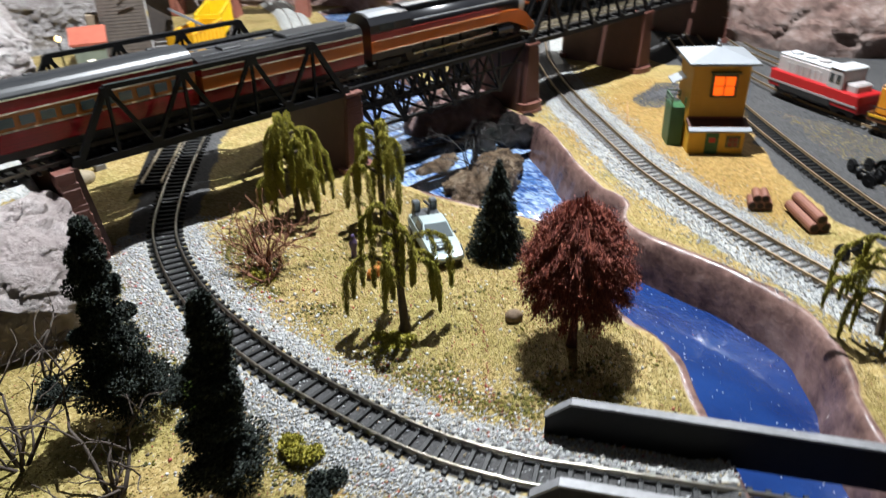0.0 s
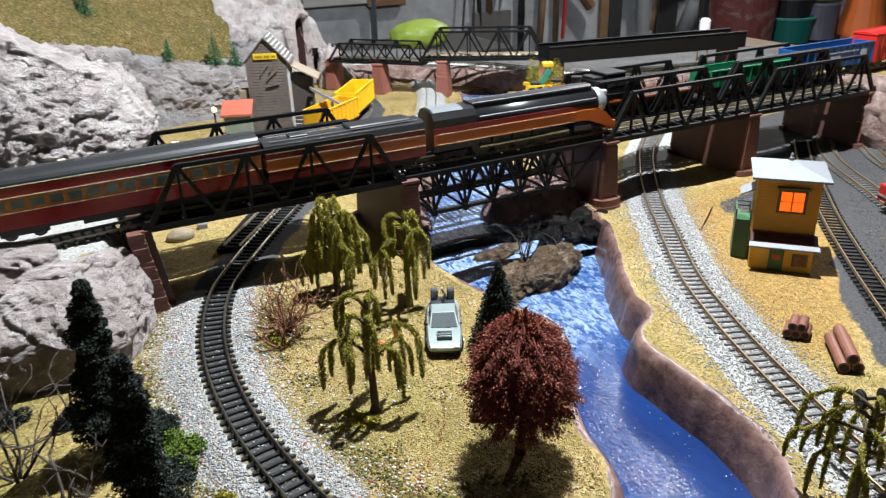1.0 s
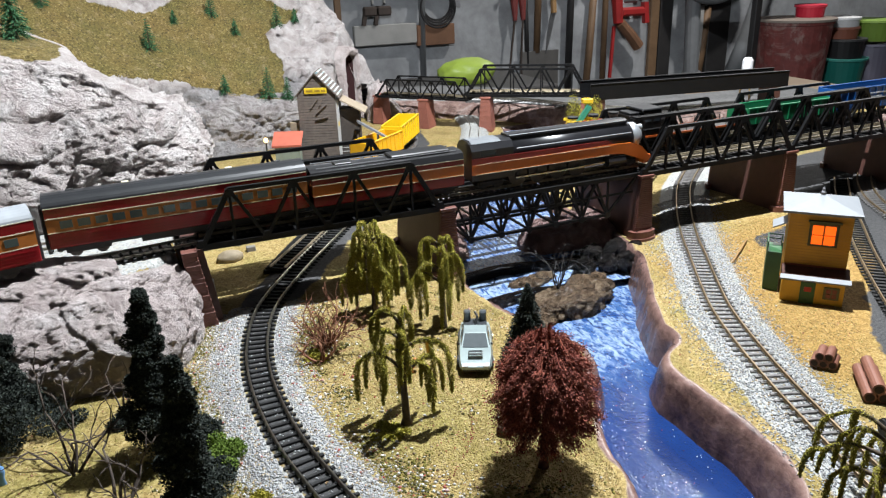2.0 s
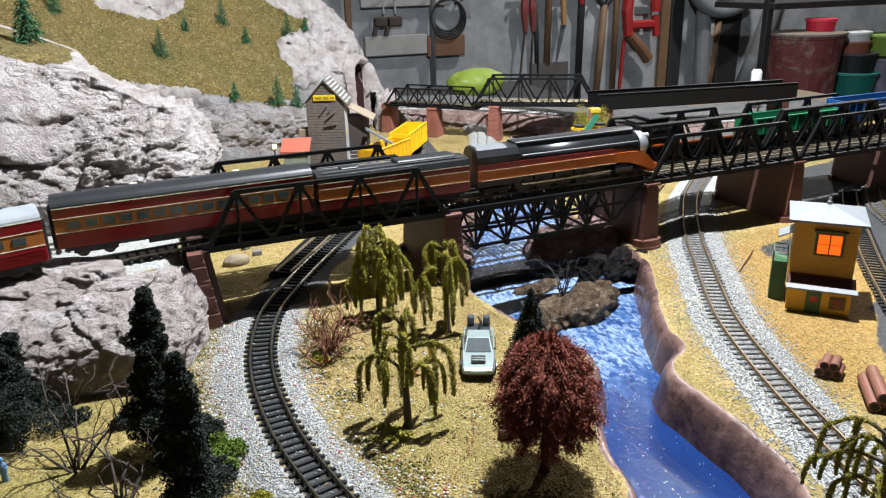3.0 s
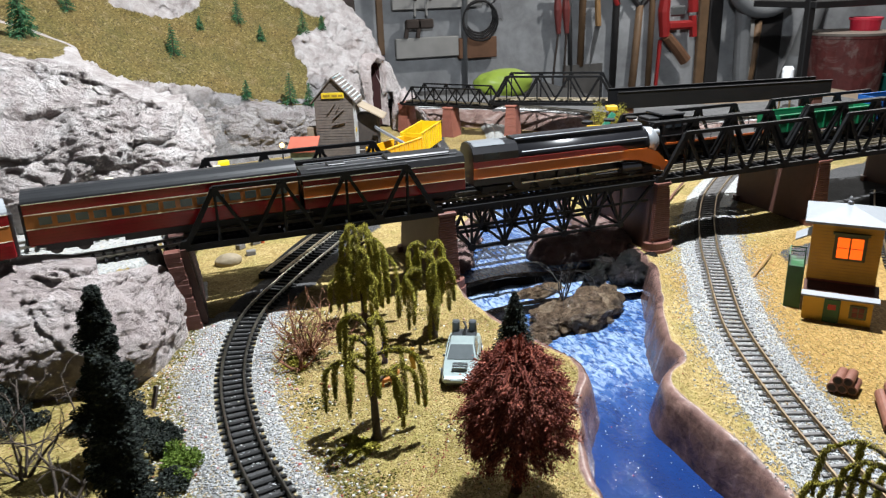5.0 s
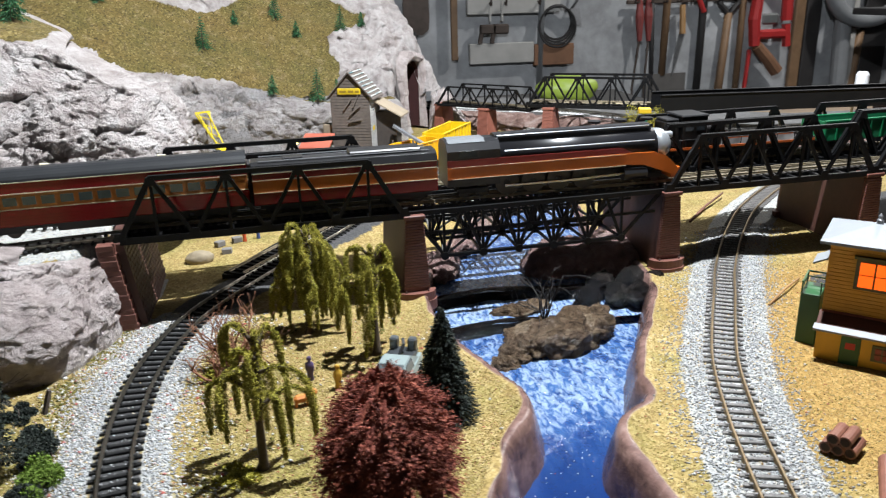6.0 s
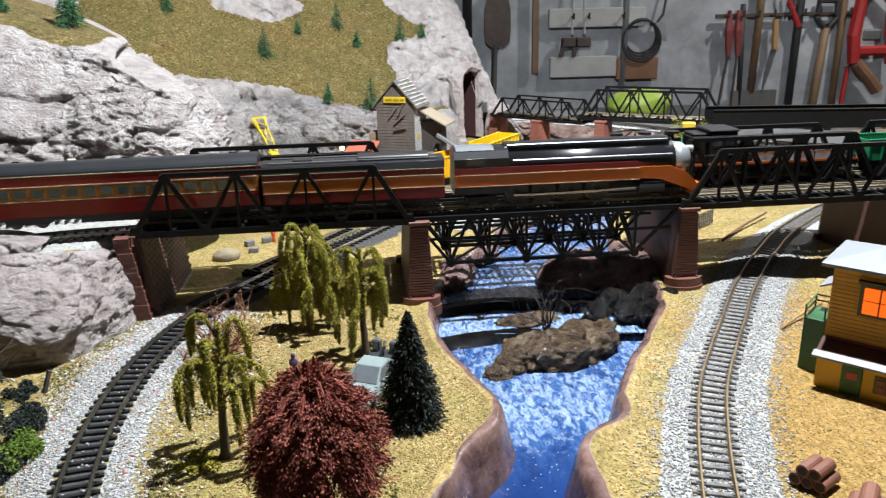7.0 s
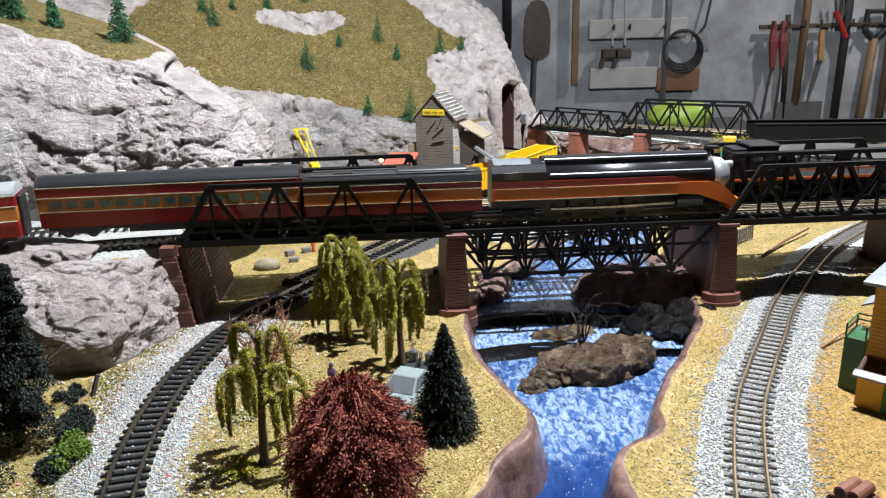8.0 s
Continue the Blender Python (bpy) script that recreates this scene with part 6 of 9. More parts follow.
# ---- shrubs and undergrowth ----
def shrub(at, r, seed, label, mat=DARKFIR, h=0.7, n=3600):
    rng = np.random.default_rng(seed)
    ob = thing("shrub", label, "bush", at, group="foam shrubs")
    pts, nrm = [], []
    for _ in range(9):
        c = np.array((rng.normal() * r * 0.45, rng.normal() * r * 0.45, r * h * (0.25 + 0.5 * rng.random())))
        o = rng.normal(size=(n // 9, 3))
        o /= np.linalg.norm(o, axis=1)[:, None]
        pts.append(c + o * r * 0.5 * rng.random((n // 9, 1)) ** 0.33 * np.array((1, 1, h)))
        nrm.append(o)
    p = np.concatenate(pts)
    p[:, 2] = np.maximum(p[:, 2], 0.0004)
    fleck_part("foliage", p, 0.0010, mat, ob, rng, 1.0, np.concatenate(nrm))
    return ob


for k, (x, y, r) in enumerate(((-0.336, -0.115, 0.012), (-0.372, -0.100, 0.010), (-0.246, -0.178, 0.012), (-0.252, -0.150, 0.009), (-0.243, -0.215, 0.011), (-0.300, -0.135, 0.010), (-0.225, -0.285, 0.010), (-0.27, -0.125, 0.009), (-0.31, -0.27, 0.012))):
    shrub((x, y, 0), r, 100 + k, "low dark green foam shrub on the turf")
shrub((-0.238, -0.196, 0), 0.013, 120, "bright lime green foam shrub beside the ballast", LIME)
shrub((-0.222, -0.262, 0), 0.010, 121, "olive green foam shrub beside the ballast", WILLOW)
# One flat tuft stands for the moss and the willow's shadow on it.
shrub((-0.132, -0.216, 0), 0.011, 122, "flat olive moss tuft doubling as the willow shadow", WILLOW, 0.2, 2400)
shrub((-0.156, -0.100, 0), 0.010, 124, "dry olive tuft under the bare bush", WILLOW, 0.35)
bare_tree((-0.328, -0.182, 0), 0.058, 31, "leafless grey sapling with long crooked branches", GREYTWIG, 5, 0.55, "bare_tree", 0.0012)
bare_tree((-0.300, -0.118, 0), 0.062, 32, "thin leafless sapling in front of the cliff", GREYTWIG, 3, 0.35, "bare_tree", 0.0010)
bare_tree((-0.30, -0.23, 0), 0.05, 33, "fallen grey twigs among the firs", GREYTWIG, 4, 1.2, "bare_tree", 0.0014)
bare_tree((-0.155, -0.105, 0), 0.03, 35, "small dry red-brown twigs by the track", TWIG, 5, 0.8)
tagged(part("post", MB().beam((-0.259, -0.125, -0.002), (-0.254, -0.120, 0.016), 0.0028, 0.0022), GREYTWIG), "short weathered wooden post by the ballast", "post")
tagged(part("stick", MB().tube([(0.272, -0.074, 0.0015), (0.30, -0.052, 0.004), (0.328, -0.030, 0.0025)], (0.0010, 0.0009, 0.0007), 6), plain("tan_stick", (0.30, 0.17, 0.07), 0.8), smooth=True), "thin brown stick lying on the sand", "stick")

foam_tree((-0.372, -0.085, 0), 0.062, 0.020, 8, "dark green foam fir against the rock face", clumps=50)
figurine((-0.369, -0.175, 0), 0.018, (0.10, 0.22, 0.40), "tiny pale blue plastic figurine among the firs", 4)
fence = thing("fence", "low brown picket fence behind the bridge pier", "fence", (0.309, 0.200, 0.0), math.atan2(0.024, 0.030))
for i in range(9):
    part("picket", MB().box((0.0045 * i, 0, 0.008), (0.0022, 0.001, 0.016)), TIEGREY, fence)
for z in (0.004, 0.012):
    part("fence_rail", MB().box((0.018, 0.001, z), (0.040, 0.001, 0.0014)), TIEGREY, fence)
tagged(part("stick", MB().tube([(0.321, 0.153, 0.0015), (0.365, 0.200, 0.003), (0.413, 0.248, 0.0025)], (0.0016, 0.0015, 0.0012), 6), plain("red_brown_stick", (0.14, 0.06, 0.04), 0.8), smooth=True), "thin red-brown stick lying beside the ballast", "stick")

# ---- hill firs ----
for k, (x, y, z, h) in enumerate(((-0.701, 0.671, 0.261, 0.049), (-0.66, 0.665, 0.255, 0.04), (-0.636, 0.66, 0.25, 0.032), (-0.418, 0.756, 0.258, 0.034), (-0.397, 0.737, 0.237, 0.042), (-0.38, 0.80, 0.264, 0.022), (-0.25, 0.773, 0.167, 0.052), (-0.203, 0.863, 0.211, 0.024), (-0.096, 0.878, 0.204, 0.028), (-0.133, 0.908, 0.235, 0.047), (-0.014, 0.897, 0.211, 0.050), (0.027, 0.932, 0.223, 0.027), (-0.14, 0.718, 0.095, 0.030), (-0.067, 0.72, 0.080, 0.052), (-0.035, 0.715, 0.074, 0.040), (-0.273, 0.93, 0.286, 0.023), (-0.33, 0.86, 0.28, 0.03), (-0.20, 1.0, 0.29, 0.04))):
    zz = z if y < 0.73 and x > -0.2 else float(hill_height(np.array([[x, y]]))[0][0])
    bristle_fir((x, y, zz), h, h * 0.30, 200 + k, "small dark green fir on the turf slope" if h < 0.04 else "slim dark green fir on the turf slope", FIR, 12, 16)
for k, (x, y, h) in enumerate(((-0.376, 0.30, 0.062), (-0.451, 0.30, 0.036), (-0.490, 0.29, 0.050), (-0.505, 0.31, 0.046))):
    near_p = CLIFF[np.argsort((CLIFF[:, 0] - x) ** 2 + (CLIFF[:, 1] - y) ** 2)[:6]]
    bristle_fir((x, y, float(near_p[:, 2].max()) - 0.001), h, h * 0.27, 240 + k, "tall dark green fir on the cliff top" if h > 0.06 else "dark green fir on the cliff top", FIR, 18, 26)


# ---- silver car ----
def sports_car():
    th = math.atan2(-0.065, -0.027)
    ob = thing("sports_car", "silver wedge-shaped toy sports car parked on the turf", "car", (-0.0385, -0.142, 0.0015), th)
    sil = plain("brushed_silver", (0.27, 0.325, 0.32), 0.32, 0.3, 0.12, 150)
    blk = plain("black_rubber", (0.015, 0.015, 0.016), 0.6)
    # Glass colour is lifted to hold the pale reflection and grey interior.
    glass = plain("glass_with_reflection", (0.10, 0.115, 0.12), 0.08, 0, 0.2, 100)
    # half widths and heights of cross sections from nose (+x) to tail
    secs = [(0.0335, 0.0100, 0.0055, 0.0078), (0.0310, 0.0122, 0.0038, 0.0090), (0.0200, 0.0132, 0.0034, 0.0108), (0.0100, 0.0134, 0.0034, 0.0120), (-0.0100, 0.0134, 0.0034, 0.0124), (-0.0250, 0.0132, 0.0036, 0.0128), (-0.0310, 0.0124, 0.0045, 0.0124), (-0.0325, 0.0115, 0.0060, 0.0110)]
    mb = MB()
    vs, fs = [], []
    for x, w, lo, hi in secs:
        vs += [(x, -w * 0.94, lo), (x, -w, lo + (hi - lo) * 0.45), (x, -w * 0.90, hi), (x, w * 0.90, hi), (x, w, lo + (hi - lo) * 0.45), (x, w * 0.94, lo)]
    for i in range(len(secs) - 1):
        for k in range(6):
            fs.append((i * 6 + k, i * 6 + (k + 1) % 6, (i + 1) * 6 + (k + 1) % 6, (i + 1) * 6 + k))
    fs += [tuple(range(6))[::-1], tuple(range(len(vs) - 6, len(vs)))]
    part("body", mb.add(vs, fs), sil, ob)
    cab = MB().add([(0.0125, -0.0112, 0.0112), (0.0125, 0.0112, 0.0112), (-0.0255, 0.0115, 0.0122), (-0.0255, -0.0115, 0.0122), (0.0005, -0.0088, 0.0192), (0.0005, 0.0088, 0.0192), (-0.0115, 0.0088, 0.0196), (-0.0115, -0.0088, 0.0196)], [(3, 2, 1, 0), (4, 5, 6, 7), (0, 1, 5, 4), (1, 2, 6, 5), (2, 3, 7, 6), (3, 0, 4, 7)])
    cabin = part("cabin", cab, sil, ob, "silver roof and pillars")

    def pane(nm, q, lift):
        n = (Vector(q[1]) - Vector(q[0])).cross(Vector(q[2]) - Vector(q[0])).normalized()
        if n.dot(Vector(lift)) < 0:
            n = -n
        m = MB().add([tuple(Vector(p) + n * 0.0001) for p in q] + [tuple(Vector(p) + n * 0.0005) for p in q], [(0, 1, 2, 3), (4, 5, 6, 7), (0, 1, 5, 4), (1, 2, 6, 5), (2, 3, 7, 6), (3, 0, 4, 7)])
        part(nm, m, glass, cabin, "tinted glass with its pale reflection in the colour")
    pane("windscreen", [(0.0116, -0.0100, 0.0118), (0.0116, 0.0100, 0.0118), (0.0014, 0.0082, 0.0187), (0.0014, -0.0082, 0.0187)], (1, 0, 1))
    for s in (-1, 1):
        pane("side_window", [(0.0085, s * 0.0109, 0.0124), (-0.0110, s * 0.0111, 0.0128), (-0.0100, s * 0.0093, 0.0188), (0.0010, s * 0.0092, 0.0184)], (0, s, 0.3))
    rear = part("engine_deck", MB().cbox((-0.0215, 0, 0.0150), (0.016, 0.019, 0.004), 0.0008), plain("dark_engine", (0.05, 0.055, 0.06), 0.4, 0.5), ob, "dark rear engine deck with vents")
    for s in (-1, 1):
        part("exhaust_vent", MB().cbox((-0.0265, s * 0.0064, 0.0205), (0.0060, 0.0056, 0.0095), 0.001), plain("grey_vent", (0.09, 0.10, 0.11), 0.4, 0.5), rear)
    part("engine_pipe", MB().tube([(-0.016, 0, 0.017), (-0.02, 0.002, 0.023), (-0.026, 0.0, 0.024)], 0.0011, 6), blk, rear)
    hood = part("hood_detail", MB().cbox((0.0215, 0.0, 0.0112), (0.010, 0.011, 0.0016), 0.0003), plain("hood_machine", (0.10, 0.105, 0.10), 0.35, 0.6), ob, "bare mechanical block on the bonnet")
    for k in range(5):
        part("hood_pipe", MB().tube([(0.0175 + 0.002 * k, -0.005, 0.0124), (0.0180 + 0.002 * k, 0.005, 0.0126)], 0.0006, 6), blk if k % 2 else sil, hood)
    part("bumper", MB().cbox((0.0332, 0, 0.0062), (0.0022, 0.0215, 0.0026), 0.0005), sil, ob)
    part("grille", MB().cbox((0.0328, 0, 0.0042), (0.0020, 0.0190, 0.0020), 0.0004), blk, ob)
    for s in (-1, 1):
        part("headlight", MB().cbox((0.0334, s * 0.0082, 0.0076), (0.0014, 0.0045, 0.0013), 0.0002), plain("clear_lamp", (0.7, 0.72, 0.75), 0.15), ob)
        for x in (0.0195, -0.0205):
            wl = part("wheel", MB().tube([(x, s * 0.0105, 0.0042), (x, s * 0.0138, 0.0042)], 0.0045, 16), blk, ob, "black tyre")
            part("rim", MB().tube([(x, s * 0.0136, 0.0042), (x, s * 0.0142, 0.0042)], 0.0026, 10), plain("grey_rim", (0.35, 0.36, 0.37), 0.3, 0.8), wl)
        part("mirror", MB().cbox((0.0080, s * 0.0128, 0.0132), (0.0016, 0.0018, 0.0014), 0.0003), blk, ob)
    return ob


sports_car()


figurine((-0.092, -0.116, 0), 0.019, (0.075, 0.05, 0.13), "tiny purple-grey plastic figurine under the willow", 1)
dog = MB().cbox((-0.097, -0.148, 0.006), (0.011, 0.005, 0.005), 0.0015, 0.3).blob((-0.0905, -0.1465, 0.009), (0.003, 0.0026, 0.0026), 3, 0.1, 2)
for dx, dy in ((-0.004, -0.0022), (-0.004, 0.0012), (0.003, -0.0005), (0.003, 0.0026)):
    dog.box((-0.097 + dx, -0.148 + dy, 0.002), (0.0016, 0.0016, 0.006))
tagged(part("figurine", dog, plain("orange_paint", (0.50, 0.17, 0.03), 0.6, 0, 0.2, 300), smooth=False), "tiny orange-brown plastic figurine beside the willow", "figurine")
figurine((-0.074, -0.132, 0), 0.019, (0.48, 0.28, 0.03), "tiny mustard yellow plastic figurine near the car", 5)
figurine((-0.160, 0.215, -0.001), 0.017, (0.55, 0.09, 0.03), "tiny orange-red plastic figurine behind the bridge", 2)
figurine((-0.146, 0.222, -0.001), 0.017, (0.05, 0.09, 0.30), "tiny blue plastic figurine behind the bridge", 3)
for k, (x, y) in enumerate(((-0.175, 0.178), (-0.168, 0.215), (-0.185, 0.205))):
    tagged(part("stone_block", MB().cbox((x, y, 0.002), (0.010, 0.007, 0.006), 0.0006, 0.4 * k), plain("grey_block", (0.16, 0.15, 0.14), 0.8, 0, 0.3, 200)), "small grey stone block on the sand", "block", "stone blocks")
tagged(part("roadbed", MB().prism([(-0.172, 0.100), (-0.150, 0.086), (-0.108, 0.152), (-0.060, 0.222), (-0.088, 0.242), (-0.130, 0.175)], -0.004, 0.005), BLACK), "black foam roadbed beside the track behind the bridge", "roadbed", kind="structure")
track([(-0.158, 0.094), (-0.134, 0.131), (-0.104, 0.178), (-0.074, 0.228)], 0.0055, "short dark spur track ending behind the bridge", False, DECKRAIL)


# ---- yard clutter ----
PIPE = plain("brown_pipe", (0.17, 0.065, 0.04), 0.6, 0, 0.25, 200, 0.0003)
PIPE_END = plain("dark_pipe_end", (0.02, 0.01, 0.008), 0.8)


def pipes(label, items, r, seed):
    """A stack of short tubes of (x, y, z, angle, length)."""
    ob = thing("pipe_stack", label, "pipes", group="brown pipe stacks")
    for x, y, z, a, l in items:
        d = Vector((math.cos(a), math.sin(a), 0)) * l / 2
        c = Vector((x, y, z))
        p = part("pipe", MB().tube([c - d, c + d], r, 14), PIPE, ob, smooth=False)
        for s in (-1, 1):
            part("bore", MB().tube([c + d * s * 0.99, c + d * s * 1.01], r * 0.72, 12), PIPE_END, p)
    return ob


a0 = math.atan2(0.014, 0.020)
pipes("pyramid of short brown clay pipes on the sand", [(0.197 + dx * math.sin(-a0), -0.262 + dx * math.cos(a0) * 0.0 + dx * 0.55, 0.0040 + dz, a0, 0.016) for dx, dz in ((-0.0076, 0), (0.0, 0), (0.0076, 0), (-0.0038, 0.0058), (0.0038, 0.0058))], 0.0034, 1)
a1 = math.atan2(-0.036, -0.028)
pipes("three long brown logs stacked beside the yard", [(0.1965, -0.297, 0.0042, a1, 0.042), (0.2045, -0.3015, 0.0042, a1, 0.042), (0.2007, -0.2993, 0.0108, a1, 0.042)], 0.0042, 2)


def wheelset(at, turn, label):
    ob = thing("wheelset", label, "wheelset", at, turn, "black spare wheelsets")
    part("axle", MB().tube([(0, -0.011, 0.0055), (0, 0.011, 0.0055)], 0.0012, 8), BLACK, ob)
    for s in (-1, 1):
        part("wheel", MB().tube([(0, s * 0.0075, 0.0055), (0, s * 0.0092, 0.0055)], 0.0056, 16).tube([(0, s * 0.0066, 0.0055), (0, s * 0.0075, 0.0055)], 0.0064, 16), BLACK, ob)
    return ob


w0 = wheelset((0.168, -0.347, 0), 1.2, "black spare wheelset lying on the sand")
for x, y, t in ((0.326, -0.283, 0.9), (0.314, -0.296, 0.2), (0.305, -0.304, 1.4), (0.330, -0.300, 2.0)):
    copy_thing(w0, pose(x, y, 0, 0, 0, math.degrees(t)))

# ---- rolling stock ----
def along(pts, z):
    """Gives the pose on a line at a distance from its first point."""
    ln, length = smooth_line(pts, 400)

    def at(s):
        k = min(len(ln) - 2, max(0, int(s / length * 399)))
        d = ln[k + 1] - ln[k]
        return Matrix.Translation((*ln[k], z)) @ Matrix.Rotation(math.atan2(d[1], d[0]), 4, "Z")
    return at


STEEL = plain("dark_wheel_steel", (0.06, 0.055, 0.05), 0.4, 0.6)
FRAMEBLACK = plain("black_underframe", (0.013, 0.012, 0.012), 0.55, 0, 0.4, 200)


def bogie(ob, x, gap=0.013, r=0.0055):
    b = part("bogie", MB().cbox((x, -0.0105, r + 0.001), (gap * 1.7, 0.0022, 0.005), 0.0006).cbox((x, 0.0105, r + 0.001), (gap * 1.7, 0.0022, 0.005), 0.0006).box((x, 0, r + 0.002), (0.005, 0.020, 0.003)), FRAMEBLACK, ob)
    for dx in (-gap / 2, gap / 2):
        for s in (-1, 1):
            part("wheel", MB().tube([(x + dx, s * 0.0072, r), (x + dx, s * 0.0090, r)], r, 14), STEEL, b)
    return b


def couplers(ob, l):
    for s in (-1, 1):
        part("coupler", MB().cbox((s * (l / 2 + 0.002), 0, 0.009), (0.008, 0.003, 0.003), 0.0005), FRAMEBLACK, ob)


def passenger_car(label, l=0.248, roofcol=(0.30, 0.31, 0.32), seed=1):
    ob = thing("passenger_coach", label, "train car", group="maroon passenger coaches")
    red = plain("maroon_paint", (0.19, 0.010, 0.013), 0.2, 0, 0.15, 90)
    org = plain("orange_band", (0.36, 0.125, 0.03), 0.22, 0, 0.15, 90)
    line = plain("cream_line", (0.75, 0.68, 0.5), 0.4)
    glass = plain("coach_glass", (0.06, 0.075, 0.07), 0.1, 0, 0.4, 60)
    w = 0.0165
    body = part("body", MB().cbox((0, 0, 0.0175), (l, 2 * w, 0.0135), 0.0006), red, ob, "glossy maroon lower side")
    part("window_band", MB().box((0, 0, 0.0300), (l - 0.0008, 2 * w - 0.0004, 0.0116)), org, ob, "orange window band")
    part("letter_board", MB().box((0, 0, 0.0400), (l - 0.0006, 2 * w - 0.0002, 0.0086)), red, ob)
    for z in (0.0241, 0.0358, 0.0442):
        part("cream_stripe", MB().box((0, 0, z), (l - 0.001, 2 * w + 0.0003, 0.0006)), line, ob)
    for k in range(4):
        part("fluting", MB().box((0, 0, 0.0130 + 0.0026 * k), (l - 0.004, 2 * w + 0.0008, 0.0008)), red, body)
    prof = [(w * math.cos(a) * 1.0, 0.0440 + 0.0085 * math.sin(a)) for a in np.linspace(0, math.pi, 13)]
    roof = part("roof", MB().prism(prof, -l / 2, l / 2, "x"), plain("coach_roof_%d" % seed, roofcol, 0.32, 0, 0.2, 60), ob, "rounded grey-black coach roof", smooth=False)
    for i in range(5):
        part("roof_vent", MB().cbox((-l * 0.4 + l * 0.2 * i, 0.004, 0.0525), (0.006, 0.003, 0.0012), 0.0003), line if i % 2 else FRAMEBLACK, roof)
    n = 15
    for s in (-1, 1):
        for i in range(n):
            part("window", MB().box((-l * 0.43 + l * 0.86 * i / (n - 1), s * (w + 0.0001), 0.0300), (0.0092, 0.0006, 0.0062)), glass, ob)
    for s in (-1, 1):
        part("diaphragm", MB().cbox((s * (l / 2 + 0.0015), 0, 0.026), (0.003, 0.018, 0.034), 0.0008), FRAMEBLACK, ob)
    part("underframe", MB().box((0, 0, 0.0095), (l * 0.96, 0.026, 0.004)).box((0.01, 0, 0.006), (l * 0.45, 0.022, 0.005)), FRAMEBLACK, ob)
    for s in (-1, 1):
        bogie(ob, s * l * 0.37, 0.02)
    return ob


